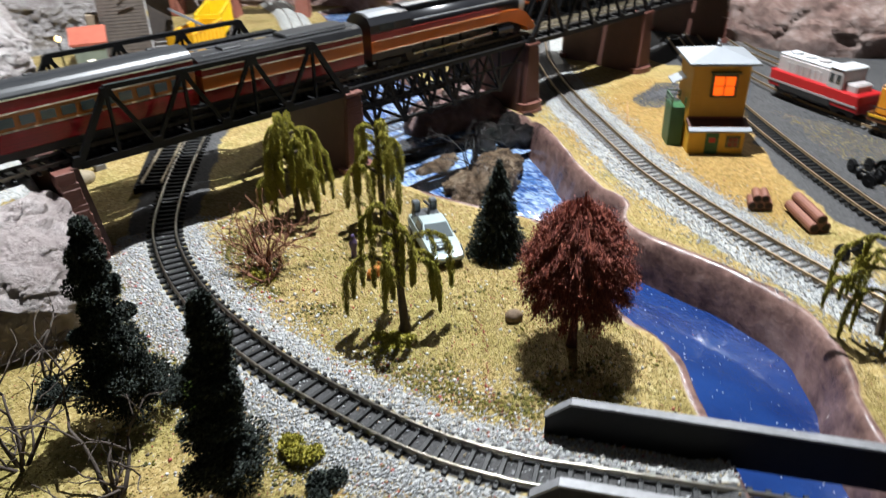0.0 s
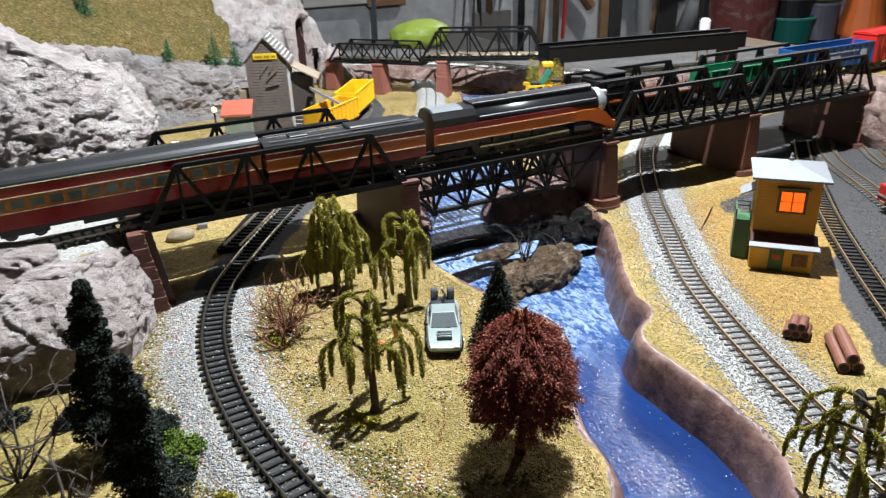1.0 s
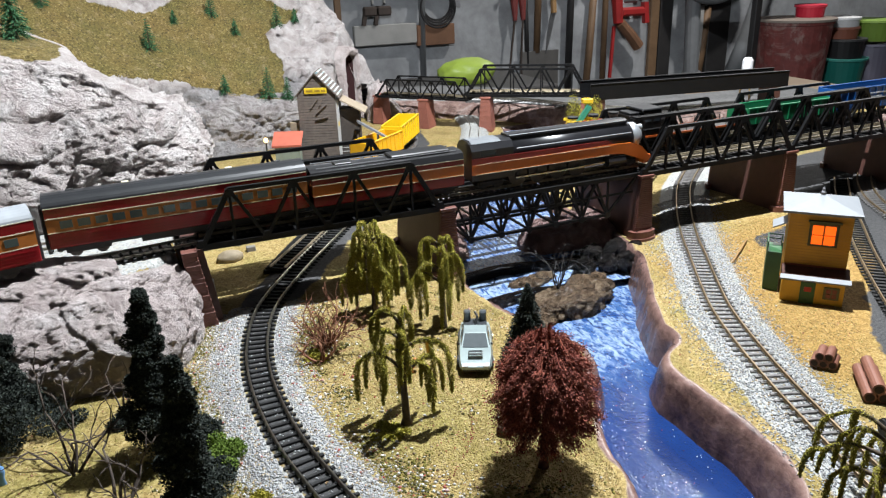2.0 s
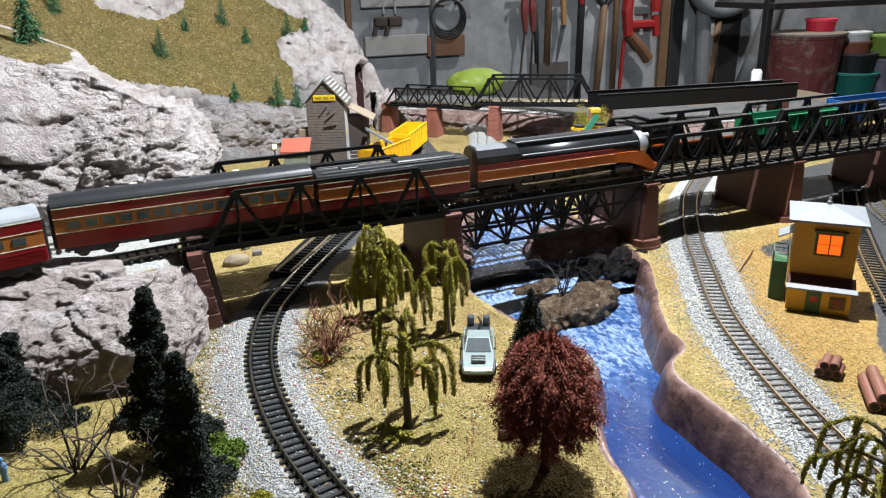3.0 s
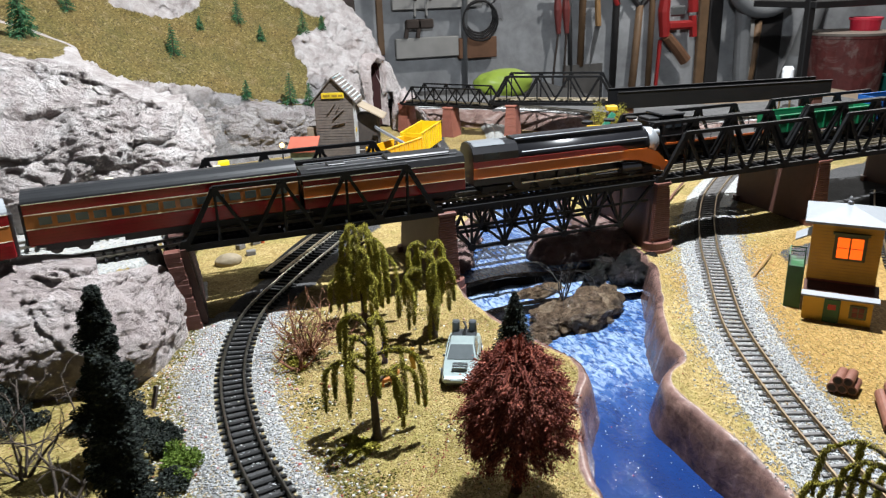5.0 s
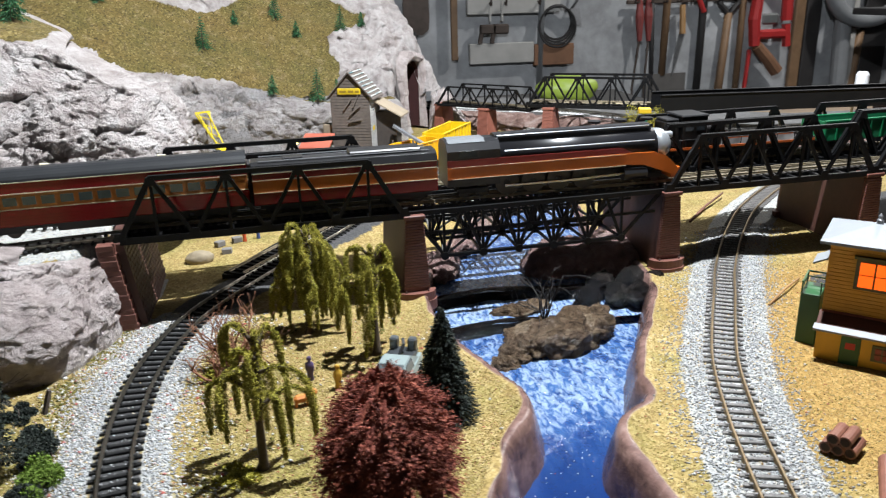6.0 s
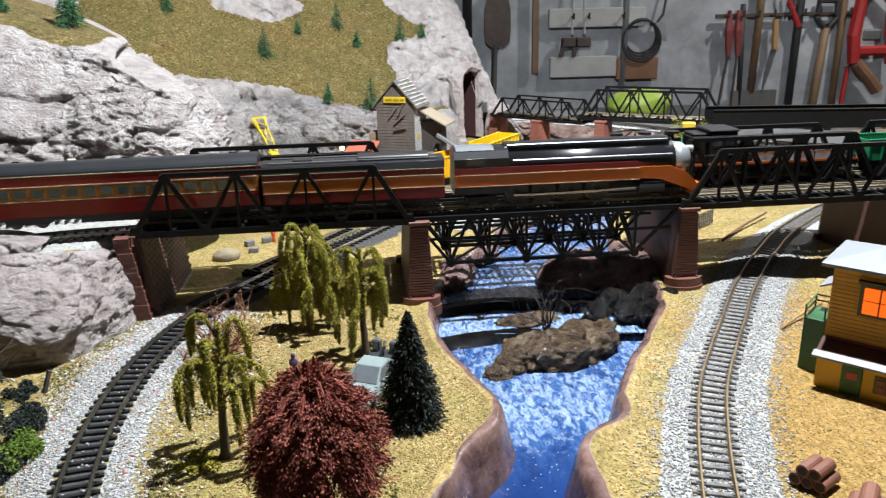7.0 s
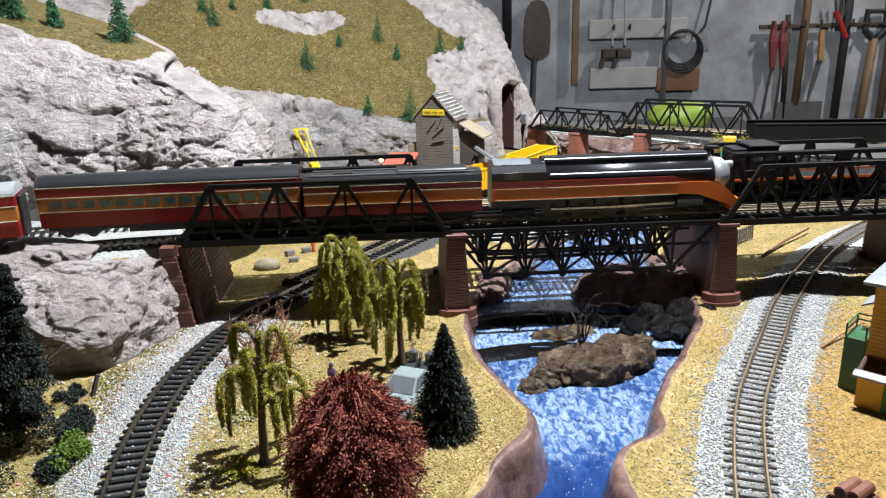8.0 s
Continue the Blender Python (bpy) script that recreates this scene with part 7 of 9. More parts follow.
def steam_loco(label, l=0.212):
    """Streamlined steam engine: casing over the boiler, skirts that sweep down at the nose; +x is the nose."""
    ob = thing("steam_locomotive", label, "locomotive")
    blk = plain("gloss_black", (0.012, 0.012, 0.014), 0.30, 0, 0.3, 80)
    org = plain("loco_orange", (0.50, 0.115, 0.014), 0.28, 0, 0.12, 80)
    red = plain("loco_red", (0.17, 0.018, 0.016), 0.28, 0, 0.12, 80)
    sil = plain("silver_nose", (0.40, 0.42, 0.44), 0.35, 0.6, 0.1, 80)
    h = l / 2
    part("boiler", MB().tube([(-h + 0.045, 0, 0.032), (h - 0.020, 0, 0.032)], 0.0158, 24), blk, ob, "long glossy black boiler", smooth=True)
    nose = part("nose", MB().tube([(h - 0.020, 0, 0.032), (h - 0.010, 0, 0.032), (h - 0.004, 0, 0.032), (h - 0.002, 0, 0.032)], (0.0156, 0.0142, 0.009, 0.003), 24), sil, ob, "silver smokebox nose", smooth=True)
    part("headlight", MB().tube([(h - 0.006, 0, 0.040), (h + 0.0005, 0, 0.040)], 0.0032, 14), sil, nose)
    part("cab", MB().prism([(-0.0165, 0.012), (0.0165, 0.012), (0.0168, 0.042), (0.0125, 0.0480), (0.006, 0.0502), (-0.006, 0.0502), (-0.0125, 0.0480), (-0.0168, 0.042)], -h, -h + 0.046, "x"), blk, ob, "black cab with rounded roof")
    part("cab_roof", MB().prism([(0.0127, 0.0484), (0.006, 0.0508), (-0.006, 0.0508), (-0.0127, 0.0484), (-0.006, 0.0503), (0.006, 0.0503)], -h + 0.002, -h + 0.034, "x"), plain("grey_cab_roof", (0.16, 0.17, 0.18), 0.3, 0, 0.2, 60), ob)
    casing = part("top_casing", MB().prism([(-0.0085, 0.045), (0.0085, 0.045), (0.0068, 0.0515), (0.004, 0.0525), (-0.004, 0.0525), (-0.0068, 0.0515)], -h + 0.044, h - 0.024, "x"), blk, ob, "raised casing along the boiler top")
    for s in (-1, 1):
        part("handrail", MB().tube([(-h + 0.05, s * 0.0158, 0.0395), (h - 0.024, s * 0.0158, 0.0395)], 0.0006, 6), sil, ob)
        part("casing_rail", MB().tube([(-h + 0.046, s * 0.0080, 0.0512), (h - 0.026, s * 0.0080, 0.0512)], 0.0005, 6), sil, casing)
        curve = [(-h, 0.0185), (h - 0.050, 0.0195), (h - 0.034, 0.0180), (h - 0.020, 0.0130), (h - 0.006, 0.0075), (h + 0.003, 0.0055), (h + 0.003, 0.0085), (h - 0.004, 0.0170), (h - 0.012, 0.0245), (h - 0.024, 0.0290), (h - 0.045, 0.0295), (-h, 0.0285)]
        part("orange_skirt", MB().prism(curve, s * 0.0163, s * 0.0178, "y"), org, ob, "orange skirt sweeping down at the nose")
        part("red_skirt", MB().prism([(-h, 0.0287), (h - 0.045, 0.0297), (h - 0.055, 0.0345), (-h, 0.0345)], s * 0.0162, s * 0.0172, "y"), red, ob, "dark red upper skirt")
        for z in (0.0189, 0.0287):
            part("cream_stripe", MB().box((-0.024, s * 0.01795, z), (l - 0.055, 0.0003, 0.0005)), plain("loco_line", (0.6, 0.5, 0.35), 0.4), ob)
        part("cab_window", MB().box((-h + 0.018, s * 0.0168, 0.0395), (0.016, 0.0006, 0.0055)), plain("cab_pane", (0.03, 0.035, 0.035), 0.1), ob)
        part("cylinder", MB().tube([(h - 0.052, s * 0.0128, 0.0105), (h - 0.030, s * 0.0128, 0.0105)], 0.0058, 14), blk, ob)
        for k in range(4):
            wheel = part("drive_wheel", MB().tube([(-0.052 + 0.0235 * k, s * 0.0085, 0.0108), (-0.052 + 0.0235 * k, s * 0.0112, 0.0108)], 0.0108, 22), STEEL, ob)
            part("hub", MB().tube([(-0.052 + 0.0235 * k, s * 0.0112, 0.0108), (-0.052 + 0.0235 * k, s * 0.0124, 0.0108)], 0.0028, 10), FRAMEBLACK, wheel)
        rod = plain("rod_steel", (0.5, 0.5, 0.5), 0.25, 1.0)
        part("side_rod", MB().cbox((-0.017, s * 0.0130, 0.0088), (0.076, 0.0010, 0.0022), 0.0003), rod, ob)
        part("main_rod", MB().beam((-0.005, s * 0.0140, 0.0090), (h - 0.040, s * 0.0140, 0.0110), 0.0010, 0.0018), rod, ob)
    part("pilot", MB().prism([(-0.0165, 0.004), (0.0165, 0.004), (0.0165, 0.013), (-0.0165, 0.013)], h - 0.006, h + 0.003, "x"), org, ob)
    part("frame", MB().box((0, 0, 0.014), (l * 0.92, 0.014, 0.012)), FRAMEBLACK, ob)
    bogie(ob, h - 0.026, 0.016)
    bogie(ob, -h + 0.024, 0.016)
    return ob


def tender(label, l=0.150):
    ob = thing("tender", label, "train car")
    red = plain("tender_red", (0.16, 0.013, 0.014), 0.25, 0, 0.12, 80)
    org = plain("tender_orange", (0.46, 0.115, 0.016), 0.28, 0, 0.12, 80)
    blk = plain("tender_black", (0.014, 0.014, 0.015), 0.3, 0, 0.3, 80)
    line = plain("tender_line", (0.65, 0.55, 0.38), 0.4)
    w = 0.0165
    part("lower_side", MB().cbox((0, 0, 0.0155), (l, 2 * w, 0.010), 0.0006), red, ob, "maroon lower side")
    part("orange_band", MB().box((0, 0, 0.0255), (l - 0.0006, 2 * w - 0.0003, 0.0102)), org, ob, "broad orange band")
    part("upper_side", MB().box((0, 0, 0.0335), (l - 0.0008, 2 * w - 0.0006, 0.0058)), red, ob)
    for z in (0.0206, 0.0306, 0.0362):
        part("cream_stripe", MB().box((0, 0, z), (l - 0.001, 2 * w + 0.0003, 0.0005)), line, ob)
    deck = part("top_deck", MB().prism([(-w, 0.0364), (w, 0.0364), (w * 0.86, 0.0420), (w * 0.5, 0.0440), (-w * 0.5, 0.0440), (-w * 0.86, 0.0420)], -l / 2, l / 2, "x"), blk, ob, "rounded black top deck")
    part("hatch", MB().cbox((-l * 0.28, 0, 0.0446), (0.016, 0.012, 0.0022), 0.0005), blk, deck)
    part("bunker", MB().cbox((l * 0.22, 0, 0.0452), (l * 0.40, 0.020, 0.0035), 0.001), blk, deck)
    for s in (-1, 1):
        part("deck_rail", MB().tube([(-l * 0.46, s * 0.0105, 0.0446), (l * 0.46, s * 0.0105, 0.0446)], 0.0005, 5), plain("rail_silver", (0.5, 0.5, 0.52), 0.3, 0.8), deck)
        part("ladder", MB().cbox((s * (l / 2 + 0.001), 0.008, 0.028), (0.001, 0.005, 0.026), 0.0003), FRAMEBLACK, ob)
    part("underframe", MB().box((0, 0, 0.0090), (l * 0.94, 0.024, 0.004)), FRAMEBLACK, ob)
    for s in (-1, 1):
        bogie(ob, s * l * 0.31, 0.024)
    couplers(ob, l)
    return ob


# ways along the two tracks; FRONT counts from the west end, REAR from the east end
FRONT_PTS = [p for p in APPROACH_F[:0:-1]] + [br(a, n)[:2] for a, n in ((0.0, 0.0275), (0.66, 0.0275), (0.74, 0.028), (0.9, 0.04))]
REAR_PTS = [br(a, n)[:2] for a, n in ((1.5, 0.25), (1.2, 0.16), (0.9, 0.10), (0.74, 0.088), (0.66, 0.087), (0.0, 0.087), (-0.22, 0.087), (-0.30, 0.083))]
FRONT, REAR = along(FRONT_PTS, 0.0790), along(REAR_PTS, 0.0790)


def reach(pts, stop):
    """Way along a line from its first point to a place on it."""
    ln, length = smooth_line(pts, 1200)
    return float(np.argmin(np.hypot(ln[:, 0] - stop[0], ln[:, 1] - stop[1]))) / 1199 * length


NOSE = reach(FRONT_PTS, br(0.252, 0.0275))
steam_loco("streamlined black steam locomotive with orange and red skirts").matrix_basis = FRONT(NOSE - 0.106)
tender("black and orange tender coupled behind the steam locomotive").matrix_basis = FRONT(NOSE - 0.291)
passenger_car("maroon and orange passenger coach with black roof on the rock shelf", 0.212, (0.022, 0.023, 0.025), 2).matrix_basis = FRONT(NOSE - 0.478)
passenger_car("maroon and orange passenger coach with silver-grey roof on the approach track", 0.250, (0.30, 0.32, 0.34), 1).matrix_basis = FRONT(NOSE - 0.722)


def gondola(label, col, l, h, name="gondola_car", seed=1, load=None):
    ob = thing(name, label, "train car", group="freight cars")
    paint = plain("freight_paint_%d" % seed, col, 0.35, 0, 0.15, 90)
    w = 0.0170
    part("floor", MB().box((0, 0, 0.0125), (l, 2 * w, 0.003)), FRAMEBLACK, ob)
    for s in (-1, 1):
        side = part("side", MB().cbox((0, s * (w - 0.0006), 0.012 + h / 2), (l, 0.0014, h), 0.0003), paint, ob)
        n = int(l / 0.0125)
        for i in range(n + 1):
            part("rib", MB().box((-l / 2 + 0.001 + (l - 0.002) * i / n, s * (w + 0.0006), 0.012 + h / 2), (0.0016, 0.0014, h * 0.94)), paint, side)
        part("top_rail", MB().cbox((0, s * w, 0.012 + h), (l, 0.0028, 0.0018), 0.0003), paint, side)
        part("end", MB().cbox((s * (l / 2 - 0.0007), 0, 0.012 + h / 2), (0.0014, 2 * w, h), 0.0003), paint, ob)
    for s in (-1, 1):
        bogie(ob, s * l * 0.36)
    couplers(ob, l)
    return ob


def box_car(label, l=0.170):
    ob = thing("box_car", label, "train car", group="freight cars")
    red = plain("bright_red_paint", (0.50, 0.018, 0.016), 0.32, 0, 0.10, 70)
    wht = plain("faded_white", (0.70, 0.55, 0.52), 0.5)
    w, h = 0.0172, 0.037
    body = part("body", MB().cbox((0, 0, 0.0105 + h / 2), (l, 2 * w, h), 0.0008), red, ob, "bright red ribbed body")
    part("roof", MB().prism([(-w - 0.0005, 0.0475), (w + 0.0005, 0.0475), (w + 0.0005, 0.0490), (0, 0.0512), (-w - 0.0005, 0.0490)], -l / 2 - 0.001, l / 2 + 0.001, "x"), red, ob)
    for i in range(15):
        part("roof_rib", MB().box((-l / 2 + 0.006 + i * (l - 0.012) / 14, 0, 0.0502), (0.0012, 2 * w * 0.98, 0.0016)), red, ob)
    for s in (-1, 1):
        for i in range(15):
            x = -l / 2 + 0.004 + i * (l - 0.008) / 14
            if abs(x) > 0.018:
                part("side_rib", MB().box((x, s * (w + 0.0003), 0.0105 + h / 2), (0.0011, 0.0010, h * 0.95)), red, body)
        door = part("door", MB().cbox((0.0, s * (w + 0.0005), 0.0105 + h / 2), (0.034, 0.0012, h * 0.93), 0.0003), red, ob)
        for k in range(4):
            part("door_bar", MB().box((-0.0125 + 0.0085 * k, s * (w + 0.0013), 0.028), (0.0008, 0.0008, h * 0.85)), red, door)
        # emblem drawn as plain blocks, lettering as bars
        part("emblem", MB().prism([(-0.060, 0.0345), (-0.046, 0.0335), (-0.045, 0.0410), (-0.059, 0.0420)], s * (w + 0.0012), s * (w + 0.0016), "y"), wht, body, "pale block emblem")
        part("emblem", MB().prism([(-0.062, 0.0215), (-0.055, 0.0235), (-0.044, 0.0215), (-0.044, 0.0245), (-0.051, 0.0262), (-0.044, 0.0280), (-0.044, 0.0305), (-0.055, 0.0285), (-0.062, 0.0305), (-0.062, 0.0280), (-0.055, 0.0262), (-0.062, 0.0245)], s * (w + 0.0012), s * (w + 0.0016), "y"), FRAMEBLACK, body, "black block emblem")
        for k, (x, l2) in enumerate(((0.040, 0.014), (0.058, 0.016))):
            part("lettering_bar", MB().box((x, s * (w + 0.0013), 0.0385), (l2, 0.0005, 0.0022)), plain("dark_letter", (0.12, 0.02, 0.02), 0.5), body)
        for k in range(4):
            part("lettering_bar", MB().box((0.058, s * (w + 0.0013), 0.0290 - 0.0032 * k), (0.010, 0.0005, 0.0016)), wht, body)
    for s in (-1, 1):
        bogie(ob, s * l * 0.36)
        for k in range(6):
            part("rung", MB().box((s * (l / 2 - 0.006), -w - 0.0012, 0.014 + 0.005 * k), (0.007, 0.0006, 0.0006)), red, body)
    couplers(ob, l)
    return ob


def log_car(label, l=0.172):
    ob = thing("log_car", label, "train car", group="freight cars")
    part("deck", MB().cbox((0, 0, 0.0130), (l, 0.033, 0.005), 0.0006), plain("red_deck", (0.33, 0.03, 0.03), 0.4, 0, 0.15, 90), ob, "red flat deck")
    bark = Mat("rough_log_bark")
    mp = bark.t.nodes.new("ShaderNodeMapping")
    mp.inputs["Scale"].default_value = (0.25, 1.0, 1.0)
    bark.put(bark.coords(), mp.inputs["Vector"])
    n = bark.noise(420, 6, 0.7, 0.8, where=mp.outputs[0])
    bark.base(bark.ramp(n, [(0.35, (0.035, 0.028, 0.022)), (0.55, (0.16, 0.13, 0.10)), (0.72, (0.42, 0.36, 0.29))]))
    bark.set(Roughness=0.9)
    bark.bump(n, 0.0015, 0.9)
    cut = plain("sawn_wood", (0.52, 0.30, 0.13), 0.8, 0, 0.2, 90, 0.0003)
    part("timber_load", MB().cbox((0, 0, 0.0300), (l * 0.965, 0.031, 0.027), 0.002), bark.m, ob, "rough grey-brown bark-sided timber load")
    part("timber_top", MB().cbox((0, 0, 0.0442), (l * 0.96, 0.030, 0.0022), 0.0006), cut, ob, "pale sawn timber top")
    for s in (-1, 1):
        part("bulkhead", MB().cbox((s * (l / 2 - 0.002), 0, 0.029), (0.003, 0.032, 0.030), 0.0006), plain("brown_bulkhead", (0.10, 0.06, 0.04), 0.7), ob)
        bogie(ob, s * l * 0.36)
    couplers(ob, l)
    return ob


def auto_flat(label, l=0.17):
    ob = thing("flat_car", label, "train car", group="freight cars")
    part("deck", MB().cbox((0, 0, 0.0130), (l, 0.033, 0.004), 0.0006), plain("orange_deck", (0.62, 0.10, 0.02), 0.4, 0, 0.15, 90), ob, "orange-red flat deck")
    part("rack", MB().cbox((0, 0, 0.0280), (l * 0.95, 0.030, 0.018), 0.001), plain("red_rack", (0.55, 0.05, 0.02), 0.4, 0, 0.15, 90), ob)
    for s in (-1, 1):
        bogie(ob, s * l * 0.36)
    couplers(ob, l)
    return ob


def toy_auto(at_m, col, label, seed):
    ob = thing("toy_car", label, "car")
    ob.matrix_basis = at_m
    paint = plain("toy_paint_%d" % seed, col, 0.25, 0, 0.1, 90)
    part("body", MB().prism([(-0.026, 0.002), (0.026, 0.002), (0.027, 0.006), (0.012, 0.008), (0.005, 0.0125), (-0.012, 0.0125), (-0.020, 0.008), (-0.027, 0.0075)], -0.0105, 0.0105, "y"), paint, ob)
    part("window", MB().prism([(0.010, 0.0083), (0.0045, 0.0118), (-0.0115, 0.0118), (-0.018, 0.0083)], -0.0109, 0.0109, "y"), plain("toy_glass", (0.03, 0.03, 0.035), 0.1), ob)
    for x in (-0.016, 0.016):
        for s in (-1, 1):
            part("wheel", MB().tube([(x, s * 0.0085, 0.003), (x, s * 0.0112, 0.003)], 0.0035, 12), FRAMEBLACK, ob)
    return ob


def diesel(label, l, name, hood, frame_col, stripe, seed, roofcol, cab_at=-0.30):
    """Hood-unit diesel: frame, long hood, cab, railings; +x is the nose."""
    ob = thing(name, label, "locomotive")
    body = plain("diesel_body_%d" % seed, hood, 0.3, 0, 0.15, 80)
    fr = plain("diesel_frame_%d" % seed, frame_col, 0.35, 0, 0.15, 80)
    st = plain("diesel_stripe_%d" % seed, stripe, 0.35, 0, 0.15, 80)
    rf = plain("diesel_roof_%d" % seed, roofcol, 0.4, 0, 0.1, 80)
    part("frame", MB().cbox((0, 0, 0.0125), (l, 0.034, 0.006), 0.0008), fr, ob)
    part("fuel_tank", MB().cbox((0, 0, 0.0075), (l * 0.3, 0.026, 0.007), 0.001), FRAMEBLACK, ob)
    cx = l * cab_at
    cw = l * 0.16
    hood_part = part("hood", MB().cbox(((cx + cw / 2 + l * 0.47) / 2, 0, 0.0290), (l * 0.47 - cx - cw / 2, 0.024, 0.027), 0.0018), body, ob)
    part("hood_roof", MB().cbox(((cx + cw / 2 + l * 0.47) / 2, 0, 0.0432), (l * 0.46 - cx - cw / 2, 0.0225, 0.0022), 0.0008), rf, hood_part)
    for i in range(7):
        for s in (-1, 1):
            part("louvre", MB().box((cx + cw + l * 0.06 * (i + 0.6), s * 0.0122, 0.030), (l * 0.04, 0.0008, 0.014)), st if i in (2, 3, 4) else body, hood_part)
    for i in range(3):
        part("fan", MB().tube([(cx + cw + l * 0.16 * (i + 0.6), 0, 0.044), (cx + cw + l * 0.16 * (i + 0.6), 0, 0.0462)], 0.0062, 14), rf if i else body, hood_part)
    cab = part("cab", MB().cbox((cx, 0, 0.0305), (cw, 0.032, 0.031), 0.001), body, ob)
    part("cab_roof", MB().cbox((cx, 0, 0.0468), (cw * 1.08, 0.0335, 0.0024), 0.001), rf, cab)
    for s in (-1, 1):
        for k in (-1, 1):
            part("cab_window", MB().box((cx + k * cw * 0.22, s * 0.0161, 0.037), (cw * 0.30, 0.0006, 0.0085)), plain("cab_glass", (0.03, 0.035, 0.04), 0.1), cab)
    part("short_hood", MB().cbox((cx - cw / 2 - l * 0.06, 0, 0.0250), (l * 0.12, 0.022, 0.019), 0.0016), body, ob)
    for s in (-1, 1):
        part("side_sill", MB().box((0, s * 0.0172, 0.0155), (l * 0.98, 0.0010, 0.0022)), st, ob, "bright sill stripe")
        part("handrail", MB().tube([(-l / 2 + 0.004, s * 0.0165, 0.024), (l / 2 - 0.004, s * 0.0165, 0.024)], 0.0005, 5), FRAMEBLACK, ob)
        for i in range(9):
            part("stanchion", MB().tube([(-l / 2 + 0.005 + i * (l - 0.01) / 8, s * 0.0165, 0.015), (-l / 2 + 0.005 + i * (l - 0.01) / 8, s * 0.0165, 0.0242)], 0.0004, 4), FRAMEBLACK, ob)
        part("end_plate", MB().cbox((s * (l / 2 - 0.001), 0, 0.013), (0.002, 0.032, 0.010), 0.0006), fr, ob)
        bogie(ob, s * l * 0.31, 0.02, 0.006)
    couplers(ob, l)
    return ob


S0 = reach(REAR_PTS, br(0.268, 0.087))
TURN = Matrix.Rotation(math.pi, 4, "Z")
diesel("black and orange diesel locomotive entering the rear truss bridge", 0.172, "diesel_locomotive", (0.008, 0.007, 0.007), (0.010, 0.009, 0.009), (0.40, 0.085, 0.015), 1, (0.010, 0.010, 0.011), 0.30).matrix_basis = REAR(S0 - 0.086)
gondola("green ribbed gondola car behind the diesel locomotive", (0.008, 0.14, 0.055), 0.150, 0.020, seed=2).matrix_basis = REAR(S0 - 0.253)
bg = gondola("bright blue high-sided gondola car with pale lettering bars", (0.006, 0.065, 0.24), 0.147, 0.028, seed=3)
bg.matrix_basis = REAR(S0 - 0.408)
for x, z, l, h in ((0.020, 0.026, 0.050, 0.0035), (-0.012, 0.032, 0.060, 0.0016), (-0.052, 0.027, 0.012, 0.010)):
    for s in (-1, 1):
        part("lettering_bar", MB().box((x, s * 0.0184, z), (l, 0.0004, h)), plain("faded_letter_white", (0.42, 0.46, 0.52), 0.5), bg)
box_car("bright red ribbed box car with pale and black emblem").matrix_basis = REAR(S0 - 0.575) @ TURN
log_car("flat car loaded with bark-sided timber").matrix_basis = REAR(S0 - 0.752) @ TURN
auto_flat("orange-red flat car carrying toy cars").matrix_basis = REAR(S0 - 0.929)
toy_auto(REAR(S0 - 0.89) @ Matrix.Translation((0, 0, 0.037)), (0.75, 0.60, 0.02), "yellow toy car riding on the flat car", 1)
toy_auto(REAR(S0 - 0.96) @ Matrix.Translation((0, 0, 0.037)), (0.03, 0.30, 0.65), "light blue toy car riding on the flat car", 2)


def on(x, y, z, dx, dy):
    return Matrix.Translation((x, y, z)) @ Matrix.Rotation(math.atan2(dy, dx), 4, "Z")


sw = diesel("red and white diesel switcher standing in the yard", 0.118, "diesel_switcher", (0.36, 0.33, 0.32), (0.30, 0.010, 0.012), (0.28, 0.24, 0.23), 5, (0.46, 0.47, 0.48), -0.22)
part("side_panel", MB().cbox((0, 0, 0.0205), (0.1165, 0.0345, 0.0125), 0.001), plain("switcher_red", (0.36, 0.012, 0.014), 0.32, 0, 0.12, 80), sw, "deep red side panels")
part("battery_box", MB().cbox((0.008, 0, 0.0115), (0.070, 0.0352, 0.0075), 0.0006), FRAMEBLACK, sw, "black louvred lower panels")
sw.matrix_basis = on(0.463, -0.178, 0.0045, 0.30, 0.95)
diesel("orange diesel locomotive behind the red switcher", 0.13, "diesel_switcher", (0.60, 0.22, 0.015), (0.12, 0.04, 0.01), (0.55, 0.30, 0.02), 6, (0.45, 0.18, 0.02), -0.25).matrix_basis = on(0.425, -0.310, 0.0045, 0.19, 0.98)
h1 = gondola("orange hopper car standing at the mine", (0.80, 0.42, 0.010), 0.100, 0.030, "hopper_car", 7)
h1.matrix_basis = on(0.062, 0.490, 0.0005, 0.66, 0.60)
h2 = gondola("yellow hopper car standing at the mine", (0.80, 0.52, 0.010), 0.110, 0.034, "hopper_car", 8)
h2.matrix_basis = on(0.128, 0.577, 0.0005, 0.52, 0.80)

